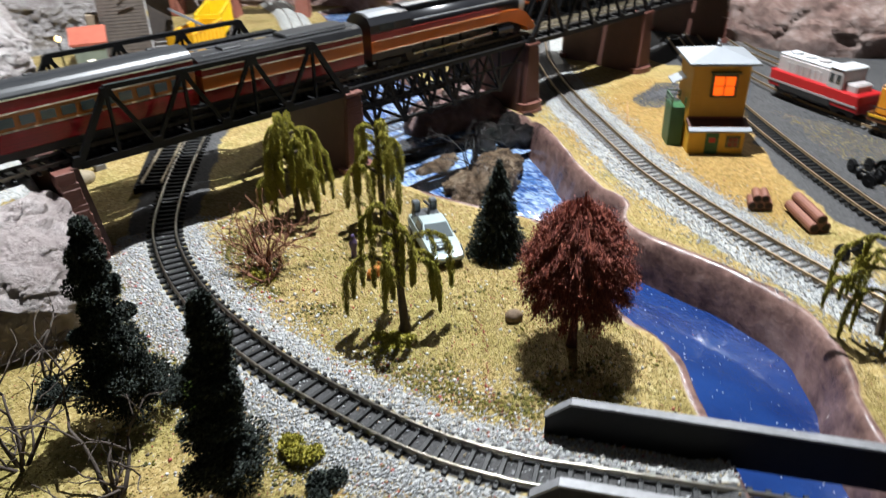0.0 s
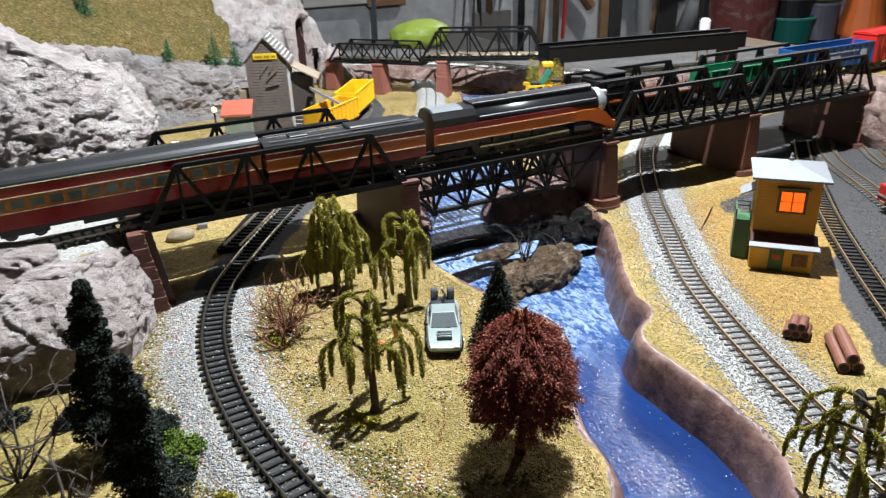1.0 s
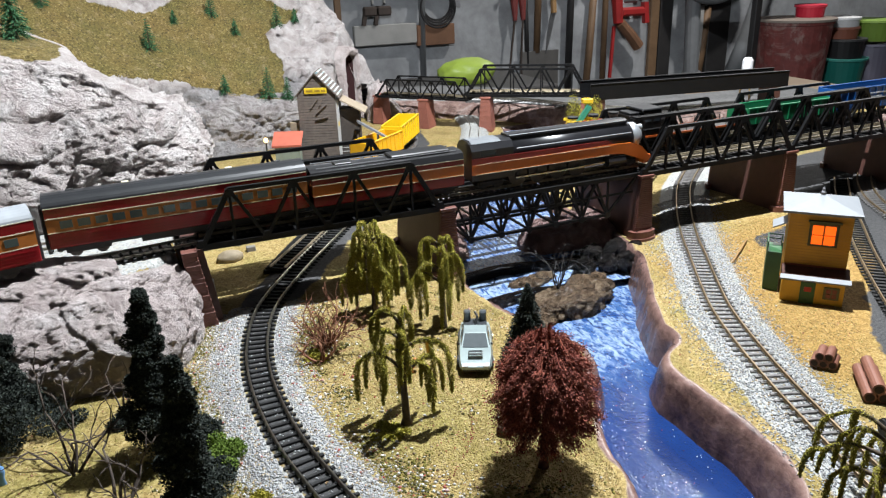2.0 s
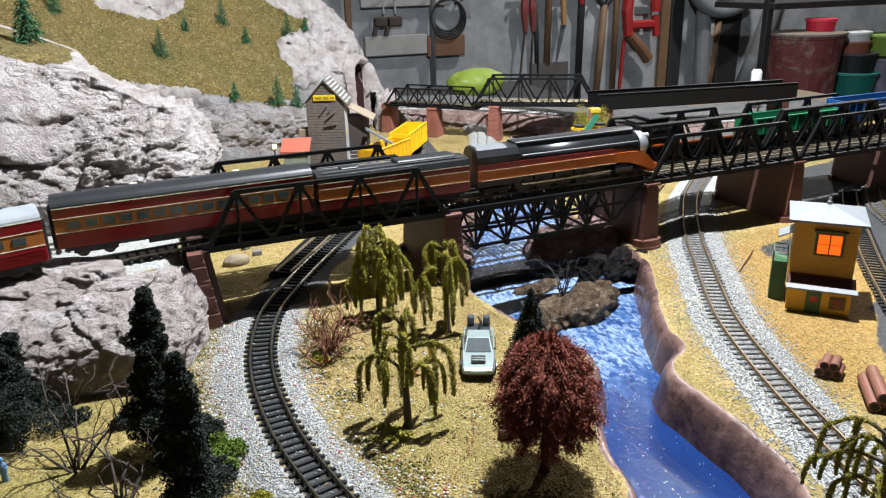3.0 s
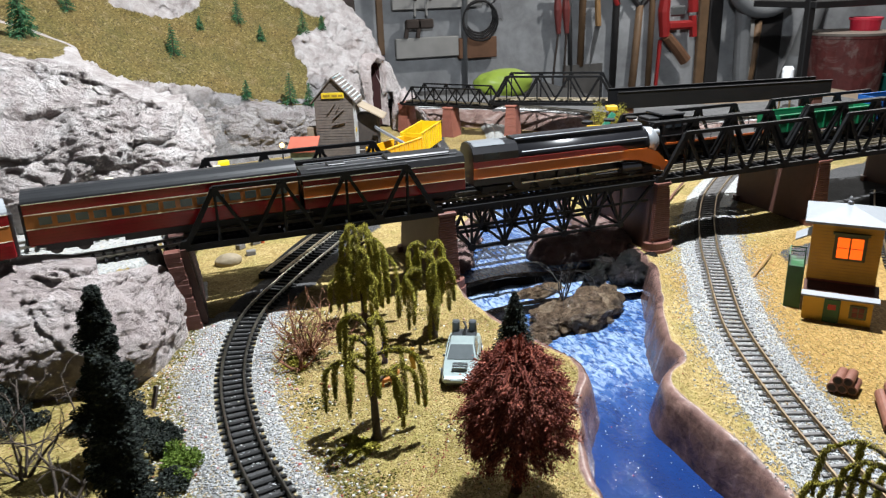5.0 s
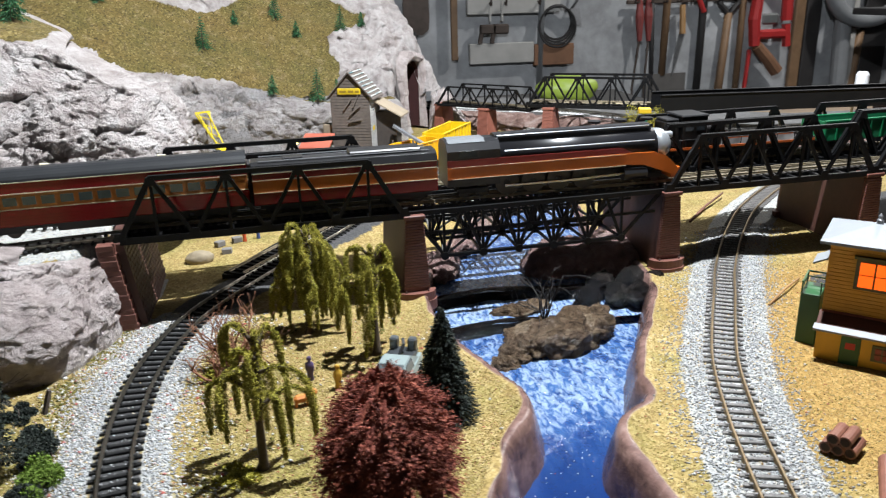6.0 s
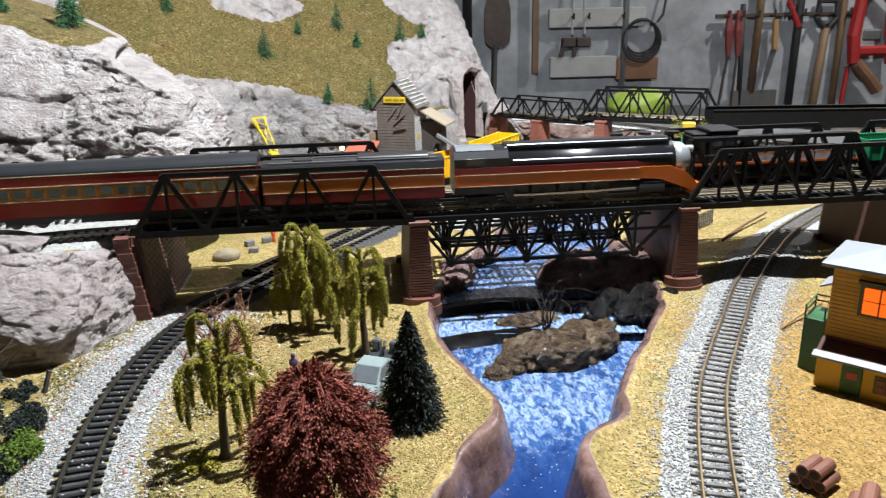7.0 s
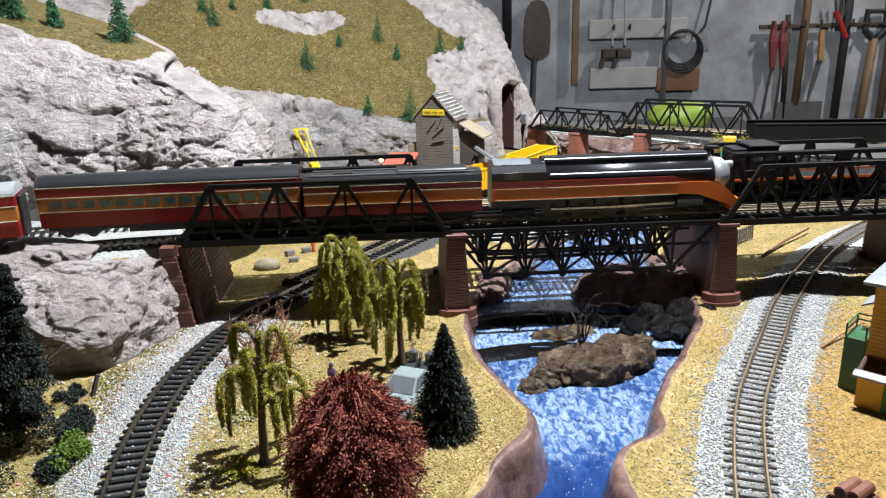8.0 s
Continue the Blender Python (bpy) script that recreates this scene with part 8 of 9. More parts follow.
# ---- mine and back of the layout ----
def mine():
    th = math.atan2(-0.020, 0.054)
    ob = thing("mine_tower", "weathered grey wooden mine tower with yellow sign", "building", (-0.051, 0.521, -0.008), th)
    wood = plain("weathered_wood", (0.135, 0.11, 0.095), 0.85, 0, 0.3, 200, 0.0004)
    pale = plain("pale_boards", (0.48, 0.47, 0.46), 0.8, 0, 0.2, 200, 0.0004)
    w, d, e, pk = 0.058, 0.050, 0.119, 0.150
    body = part("body", MB().prism([(0, 0), (w, 0), (w, e), (w / 2, pk), (0, e)], 0, d, "y"), wood, ob, "grey-brown boarded walls")
    for k in range(34):
        z = 0.003 + k * 0.0042
        half = w / 2 if z < e else max(0.003, w / 2 * (pk - z) / (pk - e))
        part("board", MB().box((w / 2, -0.0006, z), (2 * half, 0.0012, 0.0034)), wood, body)
    for k in range(28):
        part("board", MB().box((w + 0.0006, d / 2, 0.003 + k * 0.0042), (0.0012, d, 0.0034)), pale, body)
    sign = part("sign", MB().cbox((w / 2, -0.0022, 0.1255), (0.034, 0.0016, 0.0085), 0.0004), plain("sign_yellow", (0.62, 0.44, 0.02), 0.5), ob, "yellow name board")
    for x, l in ((0.020, 0.010), (0.032, 0.008), (0.041, 0.006)):
        part("lettering_bar", MB().box((x, -0.0032, 0.1255), (l, 0.0004, 0.0028)), plain("sign_letter", (0.28, 0.18, 0.02), 0.5), sign)
    tile = pieces("roof_strips", [(0.0, (0.52, 0.55, 0.52)), (0.4, (0.62, 0.64, 0.62)), (0.55, (0.10, 0.20, 0.22)), (1.0, (0.66, 0.67, 0.66))], 0.7)
    for s in (-1, 1):
        roof = part("roof", MB().add([(w / 2, -0.004, pk + 0.001), (w / 2, d + 0.004, pk + 0.001), (w / 2 + s * (w / 2 + 0.006), d + 0.004, e - 0.006), (w / 2 + s * (w / 2 + 0.006), -0.004, e - 0.006), (w / 2, -0.004, pk + 0.003), (w / 2, d + 0.004, pk + 0.003), (w / 2 + s * (w / 2 + 0.006), d + 0.004, e - 0.004), (w / 2 + s * (w / 2 + 0.006), -0.004, e - 0.004)], [(3, 2, 1, 0), (4, 5, 6, 7), (0, 1, 5, 4), (1, 2, 6, 5), (2, 3, 7, 6), (3, 0, 4, 7)]), wood, ob, "patched white and blue-grey roof" if s > 0 else "weathered grey board roof")
        strips = MB()
        for r in range(8 if s > 0 else 0):
            for c in range(7):
                t = (r + 0.5) / 8
                x = w / 2 + s * (w / 2 + 0.005) * t
                z = pk + 0.0034 - (pk - e + 0.006) * t
                strips.box((x, c * (d + 0.006) / 7 + 0.001, z), (0.0034, 0.0068, 0.0010))
        if s > 0:
            tagged(part("shingles", strips, tile, roof), kind="stuff")
    part("side_bin", MB().cbox((-0.008, 0.014, 0.062), (0.016, 0.020, 0.030), 0.0006), plain("tan_wood", (0.26, 0.20, 0.14), 0.85, 0, 0.3, 200), ob)
    annex = part("annex", MB().box((w + 0.016, d * 0.80, 0.046), (0.030, 0.030, 0.092)), plain("dark_boards", (0.05, 0.04, 0.034), 0.85, 0, 0.3, 200), ob, "open side frame with chute")
    part("annex_roof", MB().add([(w + 0.001, 0.016, 0.108), (w + 0.042, 0.014, 0.086), (w + 0.042, d + 0.012, 0.086), (w + 0.001, d + 0.010, 0.108), (w + 0.001, 0.016, 0.110), (w + 0.042, 0.014, 0.088), (w + 0.042, d + 0.012, 0.088), (w + 0.001, d + 0.010, 0.110)], [(3, 2, 1, 0), (4, 5, 6, 7), (0, 1, 5, 4), (1, 2, 6, 5), (2, 3, 7, 6), (3, 0, 4, 7)]), plain("tan_roof", (0.30, 0.24, 0.17), 0.8, 0, 0.15, 90), ob)
    part("chute", MB().beam((w + 0.03, 0.01, 0.075), (w + 0.075, 0.02, 0.045), 0.016, 0.003), plain("grey_chute", (0.20, 0.21, 0.23), 0.5, 0.3), ob)
    for x in (w + 0.030, w + 0.06):
        for y in (0.004, 0.026):
            part("leg", MB().beam((x, y, 0.0), (x, y, 0.055), 0.0022, 0.0022), wood, ob)
    for k in range(5):
        part("platform_rail", MB().beam((w + 0.004, -0.006, 0.020 + 0.006 * k), (w + 0.022, -0.006, 0.020 + 0.006 * k), 0.0008, 0.0008), pale, ob)
    part("yellow_plate", MB().cbox((w + 0.0012, 0.010, 0.072), (0.001, 0.010, 0.006), 0.0002), plain("plate_yellow", (0.65, 0.45, 0.02), 0.5), ob)
    for k, (x, z, a, l) in enumerate(((0.020, 0.100, 0.9, 0.02), (0.028, 0.092, 0.7, 0.022), (0.034, 0.104, 1.1, 0.018), (0.026, 0.082, 0.2, 0.020))):
        part("beam", MB().beam((x, -0.003, z), (x + l * math.cos(a), -0.003, z + l * math.sin(a)), 0.0016, 0.0018, (0, 1, 0)), wood, ob)
    return ob


mine()
shed = thing("shed", "small shed with red roof beside the mine", "building", (-0.075, 0.50, -0.008), -0.3)
part("wall", MB().box((0, 0, 0.026), (0.036, 0.03, 0.052)), plain("green_grey_wall", (0.20, 0.23, 0.18), 0.8, 0, 0.2, 90), shed)
part("roof", MB().add([(-0.022, -0.018, 0.050), (0.022, -0.018, 0.050), (0.022, 0.018, 0.064), (-0.022, 0.018, 0.064), (-0.022, -0.018, 0.053), (0.022, -0.018, 0.053), (0.022, 0.018, 0.067), (-0.022, 0.018, 0.067)], [(3, 2, 1, 0), (4, 5, 6, 7), (0, 1, 5, 4), (1, 2, 6, 5), (2, 3, 7, 6), (3, 0, 4, 7)]), plain("red_roof", (0.40, 0.10, 0.06), 0.7, 0, 0.2, 90), shed)
glow = Mat("warm_bulb")
glow.base((1.0, 0.8, 0.5))
glow.b.inputs["Emission Color"].default_value = (1.0, 0.66, 0.25, 1)
glow.b.inputs["Emission Strength"].default_value = 4.0
yl = thing("yard_lamp", "small glowing yellow lamp on a post by the mine", "lamp", (-0.105, 0.52, -0.008))
part("post", MB().tube([(0, 0, 0), (0, 0, 0.052)], 0.0012, 6), FRAMEBLACK, yl)
part("bulb", MB().blob((0, 0, 0.056), (0.0035, 0.0035, 0.004), 1, 0.02, 2), glow.m, yl, smooth=True)


def excavator():
    ob = thing("excavator", "yellow toy crane with lattice boom on the rock shelf", "crane", (-0.205, 0.575, -0.008), 2.1)
    yel = plain("machine_yellow", (0.72, 0.56, 0.015), 0.4, 0, 0.15, 90)
    part("body", MB().cbox((0, 0, 0.022), (0.040, 0.028, 0.020), 0.002), yel, ob)
    part("cab", MB().cbox((0.012, 0.008, 0.036), (0.016, 0.012, 0.014), 0.001), yel, ob)
    for s in (-1, 1):
        part("crawler", MB().cbox((0, s * 0.014, 0.006), (0.048, 0.009, 0.012), 0.003), FRAMEBLACK, ob)
    boom = part("boom", MB().beam((0.015, -0.004, 0.03), (0.085, -0.008, 0.088), 0.0016, 0.0016).beam((0.015, 0.004, 0.03), (0.085, 0.008, 0.088), 0.0016, 0.0016), yel, ob, "yellow lattice boom")
    for k in range(6):
        t = k / 5
        part("lattice", MB().beam((0.015 + 0.07 * t, -0.004 - 0.004 * t, 0.03 + 0.058 * t), (0.015 + 0.07 * min(1, t + 0.12), 0.004 + 0.004 * t, 0.03 + 0.058 * min(1, t + 0.12)), 0.0011, 0.0011), yel, boom)
    part("jib", MB().beam((0.085, -0.012, 0.088), (0.085, 0.012, 0.088), 0.0025, 0.0025).beam((0.085, -0.012, 0.088), (0.060, 0.0, 0.050), 0.0016, 0.0016).beam((0.085, 0.012, 0.088), (0.060, 0.0, 0.050), 0.0016, 0.0016), yel, ob)
    return ob


excavator()


def gantry():
    ob = thing("gantry_crane", "yellow and green gantry crane behind the bridge", "crane", (0.338, 0.345, -0.010), -0.3)
    yel = plain("gantry_yellow", (0.66, 0.42, 0.02), 0.5, 0, 0.2, 90)
    grn = plain("gantry_green", (0.03, 0.20, 0.13), 0.5, 0, 0.2, 90)
    for x in (-0.02, 0.02):
        for y in (-0.014, 0.014):
            part("leg", MB().beam((x, y, 0), (x * 0.8, y, 0.075), 0.003, 0.003), yel, ob)
    for z in (0.045, 0.075):
        part("beam", MB().beam((-0.022, -0.014, z), (0.022, -0.014, z), 0.003, 0.004).beam((-0.022, 0.014, z), (0.022, 0.014, z), 0.003, 0.004), yel, ob)
    part("mast", MB().beam((0.008, 0, 0.074), (0.010, 0, 0.108), 0.005, 0.005), yel, ob)
    part("trolley", MB().cbox((0.010, 0, 0.104), (0.016, 0.012, 0.007), 0.001), yel, ob)
    part("green_arm", MB().beam((-0.026, -0.008, 0.040), (0.012, -0.008, 0.098), 0.007, 0.007), grn, ob, "green slanting arm")
    return ob


gantry()
shrub((0.350, 0.372, -0.005), 0.026, 150, "yellow-green tuft behind the gantry crane", WILLOW, 3.4, 12000)

# far bridges, their piers and the black girders
fa = copy_thing(left, Matrix.Translation((0.150, 0.800, 0.0)) @ Matrix.Rotation(math.radians(-45), 4, "Z") @ Matrix.Diagonal((0.87, 0.90, 0.70, 1.0)))
fb = copy_thing(left, Matrix.Translation((0.284, 0.664, -0.013)) @ Matrix.Rotation(math.radians(-31), 4, "Z"))
tagged(fa, "black through truss bridge at the back of the layout")
tagged(fb, "black through truss bridge on red piers at the back")
LIGHTBRICK = plain("light_red_plastic", (0.27, 0.095, 0.065), 0.6, 0, 0.2, 120, 0.0004)
for x, y, a, top in ((0.148, 0.806, -45, 0.048), (0.211, 0.716, -45, 0.048), (0.306, 0.632, -36, 0.056), (0.470, 0.548, -31, 0.056)):
    pier(0.0, "red-brown ribbed pier under the back bridge", -0.018, 0.008, 0.042, 0.036, top, Matrix.Translation((x, y, 0)) @ Matrix.Rotation(math.radians(a), 4, "Z"), True, LIGHTBRICK, LIGHTBRICK)


def black_girder(at, turn, l, label):
    ob = thing("plate_girder", label, "bridge", at, turn, "black plate girders")
    for s in (-1, 1):
        part("side_plate", MB().cbox((l / 2, s * 0.022, 0.013), (l, 0.0022, 0.026), 0.0004), BLACK, ob)
        part("flange", MB().cbox((l / 2, s * 0.022, 0.0268), (l, 0.0055, 0.0014), 0.0003), BLACK, ob)
    part("floor_plate", MB().box((l / 2, 0, 0.001), (l, 0.042, 0.002)), BLACK, ob)
    for x in (0.02, l - 0.02):
        part("support", MB().cbox((x, 0, -0.034), (0.02, 0.04, 0.072), 0.002), BROWN, ob, "brown support block")
    return ob


black_girder((0.436, 0.497, 0.066), -0.13, 0.38, "long black plate girder span at the back")
bl = thing("bulb_stand", "white bulb on a small wire stand", "lamp", (0.800, 0.520, 0.028))
part("bulb", MB().lathe((0, 0, 0.052), [(0.009, 0), (0.010, 0.004), (0.010, 0.022), (0.007, 0.027)], 14), plain("white_cap", (0.75, 0.75, 0.76), 0.3), bl)
for k in range(4):
    part("wire_leg", MB().tube([(0.013 * math.cos(k * 1.57), 0.013 * math.sin(k * 1.57), 0.0), (0.010 * math.cos(k * 1.57), 0.010 * math.sin(k * 1.57), 0.053)], 0.0012, 6), plain("brass_wire", (0.6, 0.42, 0.2), 0.3, 0.9), bl)

# ---- garage wall and shelf ----
HANDLE = plain("worn_handle_wood", (0.20, 0.12, 0.065), 0.6, 0, 0.35, 18, 0.001)
DARKH = plain("dark_handle", (0.03, 0.028, 0.028), 0.6, 0, 0.4, 20)
IRON = plain("rusty_iron", (0.085, 0.065, 0.055), 0.65, 0.4, 0.4, 25, 0.001)
REDP = plain("red_tool_paint", (0.42, 0.03, 0.03), 0.4, 0, 0.2, 20)
BOARDW = plain("painted_board", (0.42, 0.41, 0.39), 0.7, 0, 0.2, 12, 0.001)
BOARDB = plain("brown_board", (0.22, 0.11, 0.06), 0.7, 0, 0.3, 12, 0.001)
WY = 3.385


def shaft(name, label, category, a, b, r, mat):
    ob = thing(name, label, category)
    part("shaft", MB().tube([(a[0], WY, a[1]), ((a[0] + b[0]) / 2, WY - 0.004, (a[1] + b[1]) / 2), (b[0], WY, b[1])], (r, r * 1.05, r), 10), mat, ob, smooth=True)
    return ob


def blade(ob, x, z, w, h, mat, tip=0.6, name="blade"):
    prof = [(-w / 2, h / 2), (w / 2, h / 2), (w / 2, -h * 0.1), (w / 2 * tip, -h / 2), (-w / 2 * tip, -h / 2), (-w / 2, -h * 0.1)]
    mb = MB()
    mb.prism([(x + p, z + q) for p, q in prof], WY - 0.012, WY + 0.006, "y")
    part(name, mb, mat, ob)


sh = shaft("shovel", "rusty shovel hanging blade up on the wall", "shovel", (0.435, -0.75), (0.462, 0.06), 0.016, DARKH)
part("blade", MB().prism([(0.475 + 0.068 * a, 0.19 + 0.145 * b) for a, b in ((-0.45, -1.0), (0.45, -1.0), (0.92, -0.82), (1.0, -0.4), (0.98, 0.3), (0.8, 0.7), (0.45, 0.94), (0.0, 1.0), (-0.45, 0.94), (-0.8, 0.7), (-0.98, 0.3), (-1.0, -0.4), (-0.92, -0.82))], WY - 0.012, WY + 0.006, "y"), IRON, sh)
shaft("wall_post", "dark upright strip on the wall", "post", (0.322, 0.10), (0.322, 1.2), 0.024, DARKH)
tagged(part("batten", MB().cbox((0.672, WY, 0.25), (0.034, 0.02, 0.68), 0.003), HANDLE), "plain wooden batten hanging on the wall", "batten")
low = thing("wall_board", "pale painted board with brown end on the wall", "board")
part("board", MB().cbox((0.925, WY + 0.005, -0.063), (0.35, 0.03, 0.105), 0.004), BOARDW, low)
part("board_end", MB().cbox((1.21, WY + 0.005, -0.080), (0.22, 0.035, 0.11), 0.004), BOARDB, low, "brown board end")
up = thing("wall_board", "pale painted board with hooks on the wall", "board")
part("board", MB().cbox((0.99, WY + 0.005, 0.182), (0.50, 0.03, 0.095), 0.004), BOARDW, up)
for x in (0.86, 0.94, 1.12):
    part("hook", MB().tube([(x, WY - 0.01, 0.19), (x, WY - 0.04, 0.18), (x, WY - 0.045, 0.205)], 0.006, 6), IRON, up)
shaft("conduit", "grey metal pipe running down the wall", "pipe", (1.128, -0.5), (1.158, 1.4), 0.017, plain("galvanised", (0.30, 0.31, 0.32), 0.45, 0.6, 0.2, 10))
for x0, x1 in ((0.868, 0.86), (0.915, 0.925)):
    cl = thing("clamp", "iron clamp hanging by a cord from the board", "clamp", group="hanging iron clamps")
    part("cord", MB().tube([(x0, WY, 0.50), (x1, WY - 0.01, 0.10)], 0.006, 6), BOARDW, cl)
    part("jaw", MB().cbox((x1 - 0.01, WY - 0.01, 0.06), (0.09, 0.03, 0.05), 0.008).beam((x1 - 0.04, WY - 0.01, 0.07), (x1 - 0.055, WY - 0.01, -0.01), 0.02, 0.02), IRON, cl)
coil = thing("cable_coil", "black cable coil hanging on the wall", "cable")
for k in range(4):
    part("loop", MB().tube([(1.222 + (0.082 + 0.006 * k) * math.cos(a), WY - 0.008 * k, 0.085 + (0.088 + 0.005 * k) * math.sin(a) - 0.008 * k) for a in np.linspace(0, 2 * math.pi, 28)], 0.0055, 6, False), DARKH, coil)
part("lead", MB().tube([(1.29, WY, 0.13), (1.33, WY - 0.01, 0.19), (1.36, WY, 0.36), (1.37, WY, 0.8)], 0.006, 6), DARKH, coil)
part("plug", MB().prism([(1.295, 0.15), (1.345, 0.15), (1.36, 0.06), (1.33, 0.07)], WY - 0.01, WY + 0.006, "y"), plain("grey_tag", (0.25, 0.25, 0.26), 0.6), coil)
bar = thing("tool_rail", "iron rail with hooks holding the tools", "rail")
part("rail", MB().cbox((1.98, WY, 0.172), (0.74, 0.014, 0.022), 0.003), IRON, bar)
for k in range(9):
    part("hook", MB().tube([(1.66 + 0.08 * k, WY - 0.006, 0.17), (1.66 + 0.08 * k, WY - 0.05, 0.17), (1.66 + 0.08 * k, WY - 0.055, 0.20)], 0.006, 6), IRON, bar)
for k, x in enumerate((1.675, 1.725)):
    s_ = thing("shears", "long-handled shears with dark red grips", "shears", group="red-handled shears")
    part("grip", MB().tube([(x, WY - 0.02, 0.20), (x + 0.005, WY - 0.02, 0.10), (x + 0.012, WY - 0.02, -0.03)], (0.012, 0.024, 0.012), 8), plain("dull_red_grip_%d" % k, (0.24, 0.05, 0.045), 0.6), s_)
    part("arm", MB().tube([(x + 0.01, WY - 0.02, -0.02), (x - 0.02 + 0.02 * k, WY - 0.02, -0.28), (x - 0.01 + 0.02 * k, WY - 0.02, -0.40)], 0.006, 6), IRON, s_)
shaft("bar_tool", "straight black iron bar on the rail", "bar", (1.775, -0.30), (1.752, 0.23), 0.013, DARKH)
s2 = shaft("square_shovel", "square-bladed shovel with worn wooden handle", "shovel", (1.835, -0.22), (1.85, 0.75), 0.019, HANDLE)
blade(s2, 1.850, -0.32, 0.245, 0.22, plain("grey_steel_blade", (0.20, 0.19, 0.18), 0.5, 0.5, 0.3, 12), 1.0)
kn = thing("garden_knife", "garden knife with tan handle hanging on the rail", "knife")
part("grip", MB().tube([(1.925, WY - 0.015, 0.15), (1.935, WY - 0.015, 0.0)], (0.016, 0.018), 8), plain("tan_grip", (0.42, 0.24, 0.10), 0.5), kn)
part("blade", MB().prism([(1.915, 0.0), (1.945, 0.0), (1.915, -0.13), (1.888, -0.225), (1.893, -0.12)], WY - 0.018, WY - 0.012, "y"), plain("blade_steel", (0.35, 0.36, 0.37), 0.35, 0.8), kn)
shaft("crowbar", "black pick handle leaning on the wall", "bar", (2.045, -0.45), (2.060, 0.8), 0.020, DARKH)
pk_ = thing("hand_fork", "red-handled garden fork on the rail", "fork")
part("handle", MB().tube([(1.98, WY - 0.02, 0.24), (2.05, WY - 0.02, 0.11)], 0.014, 8), REDP, pk_)
for k in range(3):
    part("tine", MB().tube([(1.985 + 0.02 * k, WY - 0.02, 0.22), (1.965 + 0.035 * k, WY - 0.03, 0.33)], 0.006, 6), IRON, pk_)
s3 = shaft("spade", "spade with D-shaped black grip and wooden shaft", "spade", (2.165, -0.55), (2.205, 0.10), 0.021, HANDLE)
part("d_grip", MB().tube([(2.205, WY, 0.09), (2.15, WY, 0.15), (2.155, WY, 0.235), (2.25, WY, 0.235), (2.258, WY, 0.15), (2.205, WY, 0.09)], 0.016, 8), DARKH, s3)
shaft("pole", "plain wooden pole leaning on the wall", "pole", (2.285, -0.55), (2.285, 0.9), 0.017, HANDLE)
saw = thing("bow_saw", "red saw frame with brown wooden handle", "saw")
part("frame", MB().tube([(2.36, WY - 0.03, -0.08), (2.345, WY - 0.03, 0.06), (2.36, WY - 0.03, 0.24), (2.45, WY - 0.03, 0.30), (2.53, WY - 0.03, 0.22), (2.54, WY - 0.03, 0.05)], (0.03, 0.034, 0.03, 0.026, 0.03, 0.03), 8), REDP, saw)
part("bracket", MB().cbox((2.46, WY - 0.03, -0.02), (0.17, 0.04, 0.05), 0.012).beam((2.54, WY - 0.03, 0.03), (2.555, WY - 0.03, -0.09), 0.035, 0.03), REDP, saw)
part("plate", MB().cbox((2.44, WY - 0.03, 0.06), (0.10, 0.02, 0.06), 0.01), plain("grey_saw_plate", (0.18, 0.19, 0.19), 0.5, 0.5), saw)
part("grip", MB().tube([(2.37, WY - 0.04, -0.08), (2.44, WY - 0.04, -0.15), (2.505, WY - 0.04, -0.225)], (0.030, 0.034, 0.036), 10), BOARDB, saw)
part("blade_end", MB().tube([(2.34, WY - 0.02, -0.10), (2.325, WY - 0.02, -0.40)], 0.012, 6), REDP, saw)
for k, (x, w, mat) in enumerate(((2.64, 0.06, HANDLE), (2.72, 0.09, DARKH), (3.12, 0.16, DARKH), (2.97, 0.05, BOARDW))):
    tagged(part("plank", MB().cbox((x, WY + 0.01 - 0.004 * k, -0.1), (w, 0.03, 1.5), 0.004), mat), ("tan wooden plank", "dark brown plank", "wide dark plank", "narrow white plank")[k] + " leaning on the garage wall", "plank", "leaning planks")
GREYHOSE = plain("grey_hose", (0.24, 0.25, 0.26), 0.5, 0, 0.15, 20)
tagged(part("drain_pipe", MB().tube([(2.85, 3.30, 0.9), (2.85, 3.30, 0.0), (2.875, 3.30, -0.44)], 0.045, 14).tube([(2.875, 3.30, -0.40), (2.88, 3.30, -0.48)], 0.058, 14), GREYHOSE, smooth=False), "grey plastic drain pipe against the wall", "pipe")
hose = thing("hose_coil", "thick grey hose coiled on the wall", "hose")
part("loop", MB().tube([(2.94 + 0.23 * math.cos(a), 3.24, 0.24 + 0.20 * math.sin(a)) for a in np.linspace(0, 2 * math.pi, 30)], 0.042, 10, False), GREYHOSE, hose, smooth=True)
part("tail", MB().tube([(3.38, 3.24, 0.5), (3.33, 3.24, 0.1), (3.24, 3.24, -0.2), (3.14, 3.26, -0.48)], 0.055, 10), GREYHOSE, hose, smooth=True)
br_ = shaft("broom", "wooden broom handle with dark head", "broom", (2.985, -0.55), (3.03, -0.02), 0.024, HANDLE)
part("head", MB().cbox((3.035, WY - 0.02, 0.04), (0.30, 0.05, 0.10), 0.02), DARKH, br_)

# shelf with buckets and pots; it stands nearer than the wall
K = 0.72


def sx(x, z):
    """From wall place to the nearer shelf, along the same line of sight."""
    e = Vector((-0.235, -0.632, 0.2875))
    p = e + (Vector((x, 3.38, z)) - e) * K
    return p


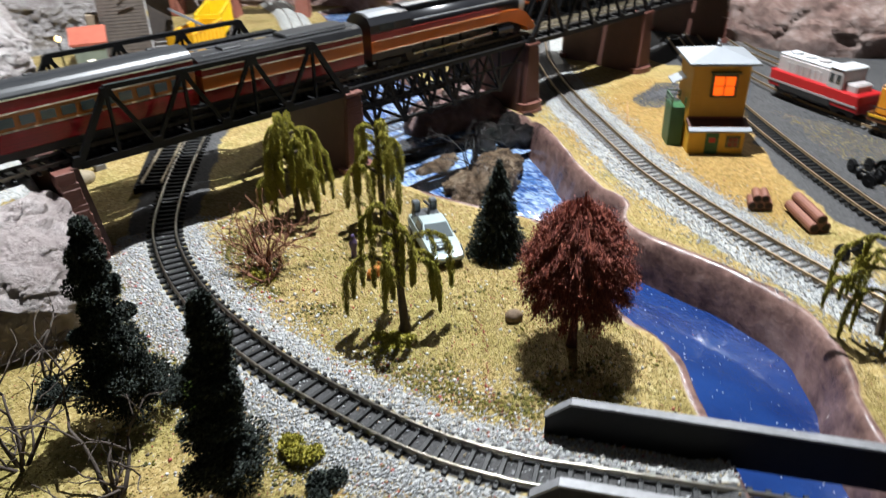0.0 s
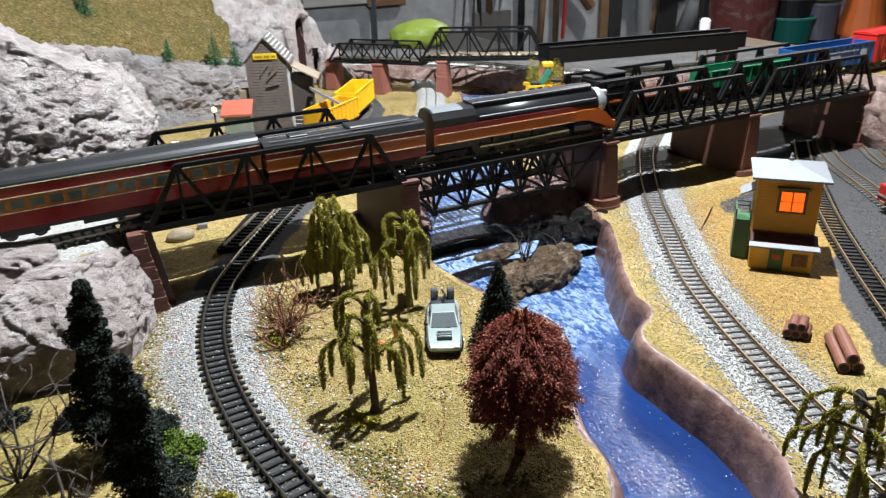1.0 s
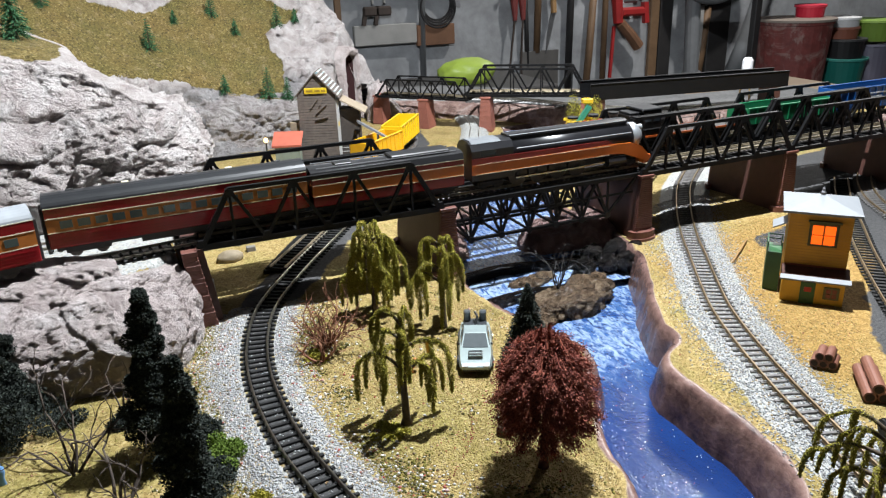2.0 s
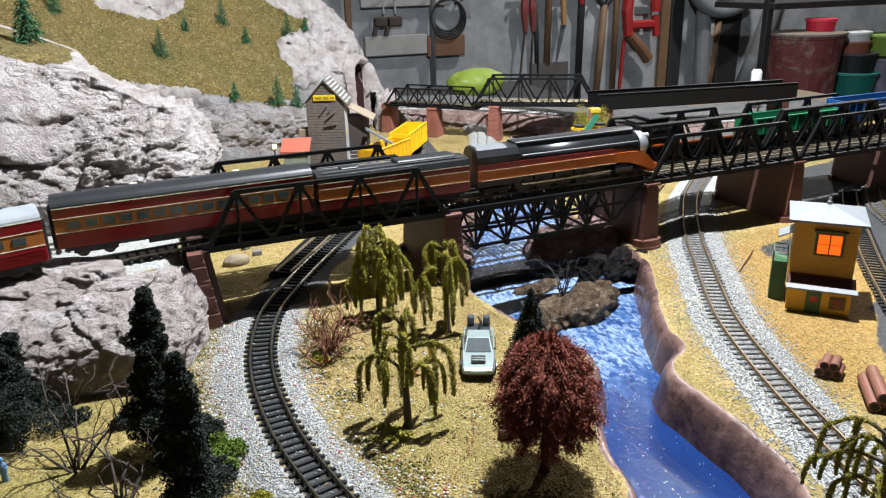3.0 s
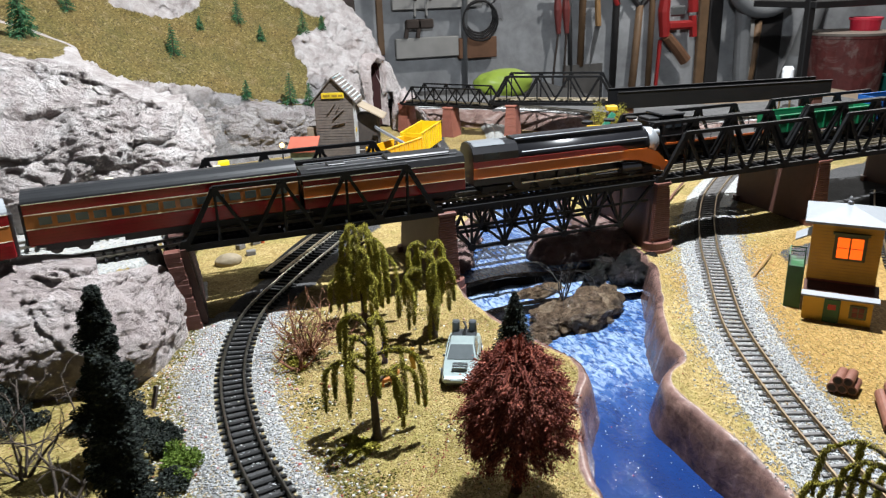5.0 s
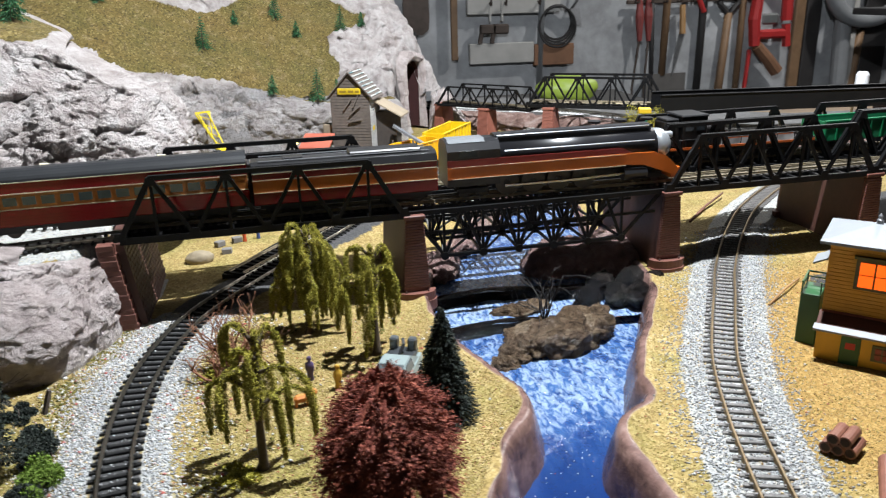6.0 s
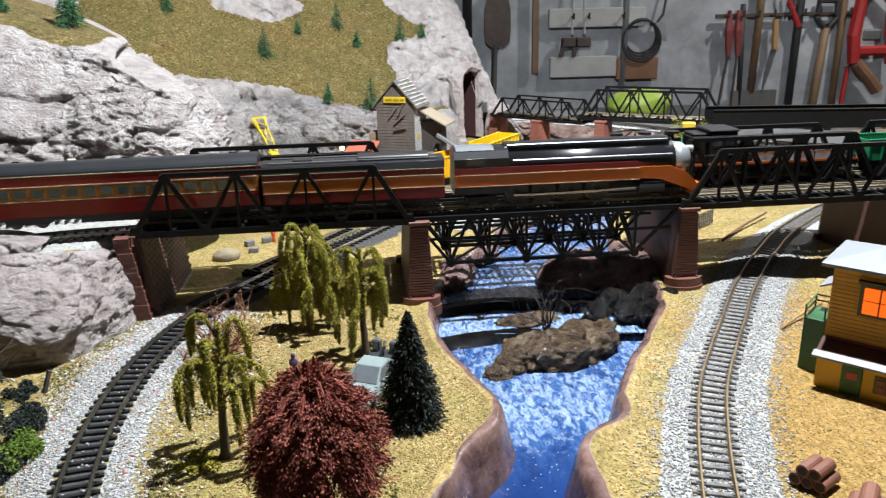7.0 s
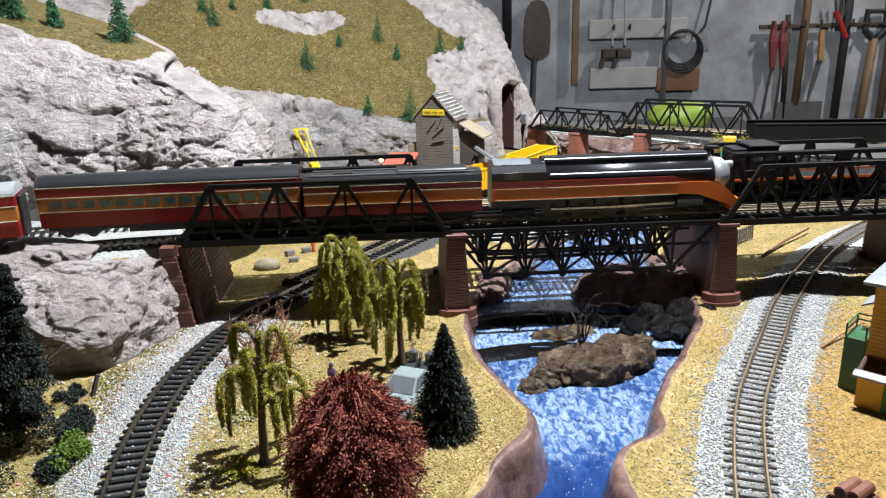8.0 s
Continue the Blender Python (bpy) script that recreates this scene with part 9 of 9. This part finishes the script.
rack = thing("shelf_rack", "black metal shelf rack in the garage corner", "shelf")
for x in (3.47, 4.72):
    p = sx(x, -0.2)
    part("upright", MB().cbox((p.x, p.y + 0.05, -0.1), (0.035, 0.035, 1.9), 0.003), DARKH, rack)
for z in (0.045, -0.60):
    p, q = sx(3.45, z), sx(4.74, z)
    part("shelf_board", MB().cbox(((p.x + q.x) / 2, p.y + 0.21, p.z), (q.x - p.x, 0.42, 0.03), 0.003), DARKH, rack)
shelf_z = sx(3.7, -0.60).z + 0.015


def tub(name, label, x0, x1, z0, z1, col, taper=0.85, stand=None, worn=None, rimcol=None):
    a, b = sx(x0, z1), sx(x1, z1)
    r = (b.x - a.x) / 2
    c = ((a.x + b.x) / 2, a.y)
    lo, hi = sx(x0, z0).z if stand is None else stand, a.z
    ob = thing(name, label, "container", (c[0], c[1], lo))
    tone = name + "_paint_%d" % int(x0 * 100 + z0 * 1000)
    m = scuffed(tone, col, worn, 0.65, 9.0, 0.6) if worn else plain(tone, col, 0.5, 0, 0.25, 9)
    h = hi - lo
    part("body", MB().lathe((0, 0, 0), [(r * taper, 0), (r * 0.97, h * 0.92), (r, h * 0.93), (r * 1.02, h), (r * 0.95, h), (r * 0.93, h * 0.9)], 24), m, ob)
    part("rim", MB().lathe((0, 0, h - 0.012), [(r * 0.99, 0), (r * 1.05, 0.002), (r * 1.05, 0.012), (r * 0.97, 0.013)], 24), plain(name + "_rim_%d" % int(x0 * 100 + z0 * 1000), rimcol or tuple(min(1, c_ * 1.4 + 0.03) for c_ in col), 0.5, 0, 0.2, 12), ob)
    return ob


tub("bucket", "large worn red plastic bucket on the shelf", 3.50, 3.98, -0.55, -0.125, (0.19, 0.046, 0.040), 0.86, stand=shelf_z, worn=(0.40, 0.31, 0.27), rimcol=(0.30, 0.25, 0.21))
tub("cup", "small bright red tub standing on the bucket", 3.76, 3.95, -0.125, -0.045, (0.60, 0.02, 0.05), 0.9)
tub("pot", "teal green plastic pot on the shelf", 4.05, 4.36, -0.60, -0.41, (0.01, 0.16, 0.13), 0.85, stand=shelf_z)
tub("pot", "black plastic pot standing in the teal pot", 4.05, 4.33, -0.41, -0.28, (0.015, 0.015, 0.016), 0.9)
tub("pot", "brown clay pot on the stack of pots", 4.05, 4.27, -0.28, -0.20, (0.24, 0.085, 0.05), 0.9)
tub("tub", "white foil tray on the stack of pots", 4.03, 4.26, -0.20, -0.14, (0.62, 0.62, 0.62), 0.95)
tub("pot", "lime green plastic pot on the shelf", 4.30, 4.62, -0.31, -0.17, (0.20, 0.32, 0.05), 0.8)
tub("tub", "pale yellow container on the shelf", 4.34, 4.60, -0.60, -0.33, (0.16, 0.15, 0.20), 0.95, stand=shelf_z)
bench = thing("workbench", "dark workbench behind the layout", "table")
part("top", MB().cbox((0.72, 1.75, -0.115), (0.5, 0.4, 0.05), 0.005), plain("dark_bench", (0.05, 0.046, 0.043), 0.7, 0, 0.3, 8), bench)
for x in (0.52, 0.92):
    for y in (1.6, 1.9):
        part("leg", MB().cbox((x, y, -0.57), (0.07, 0.07, 0.86), 0.005), DARKH, bench)
tagged(part("bag", MB().blob((0.715, 1.72, -0.052), (0.098, 0.065, 0.046), 12, 0.22, 4, 1.3), plain("lime_plastic", (0.36, 0.48, 0.07), 0.45, 0, 0.12, 20, 0.002), smooth=True), "crumpled lime green plastic bag on the workbench", "bag")
cone = thing("traffic_cone", "orange plastic cone in the garage corner", "cone", (*sx(4.93, -0.8)[:2], sx(4.93, -0.8).z))
part("body", MB().lathe((0, 0, 0.02), [(0.16, 0), (0.10, 0.25), (0.05, 0.55), (0.04, 0.56)], 20), plain("cone_orange", (0.60, 0.14, 0.03), 0.5, 0, 0.15, 9), cone)
part("base", MB().cbox((0, 0, 0.01), (0.40, 0.40, 0.03), 0.01), plain("cone_base", (0.50, 0.12, 0.03), 0.5, 0, 0.15, 9), cone)

# ---- small pieces on the ground ----
build_scatter()
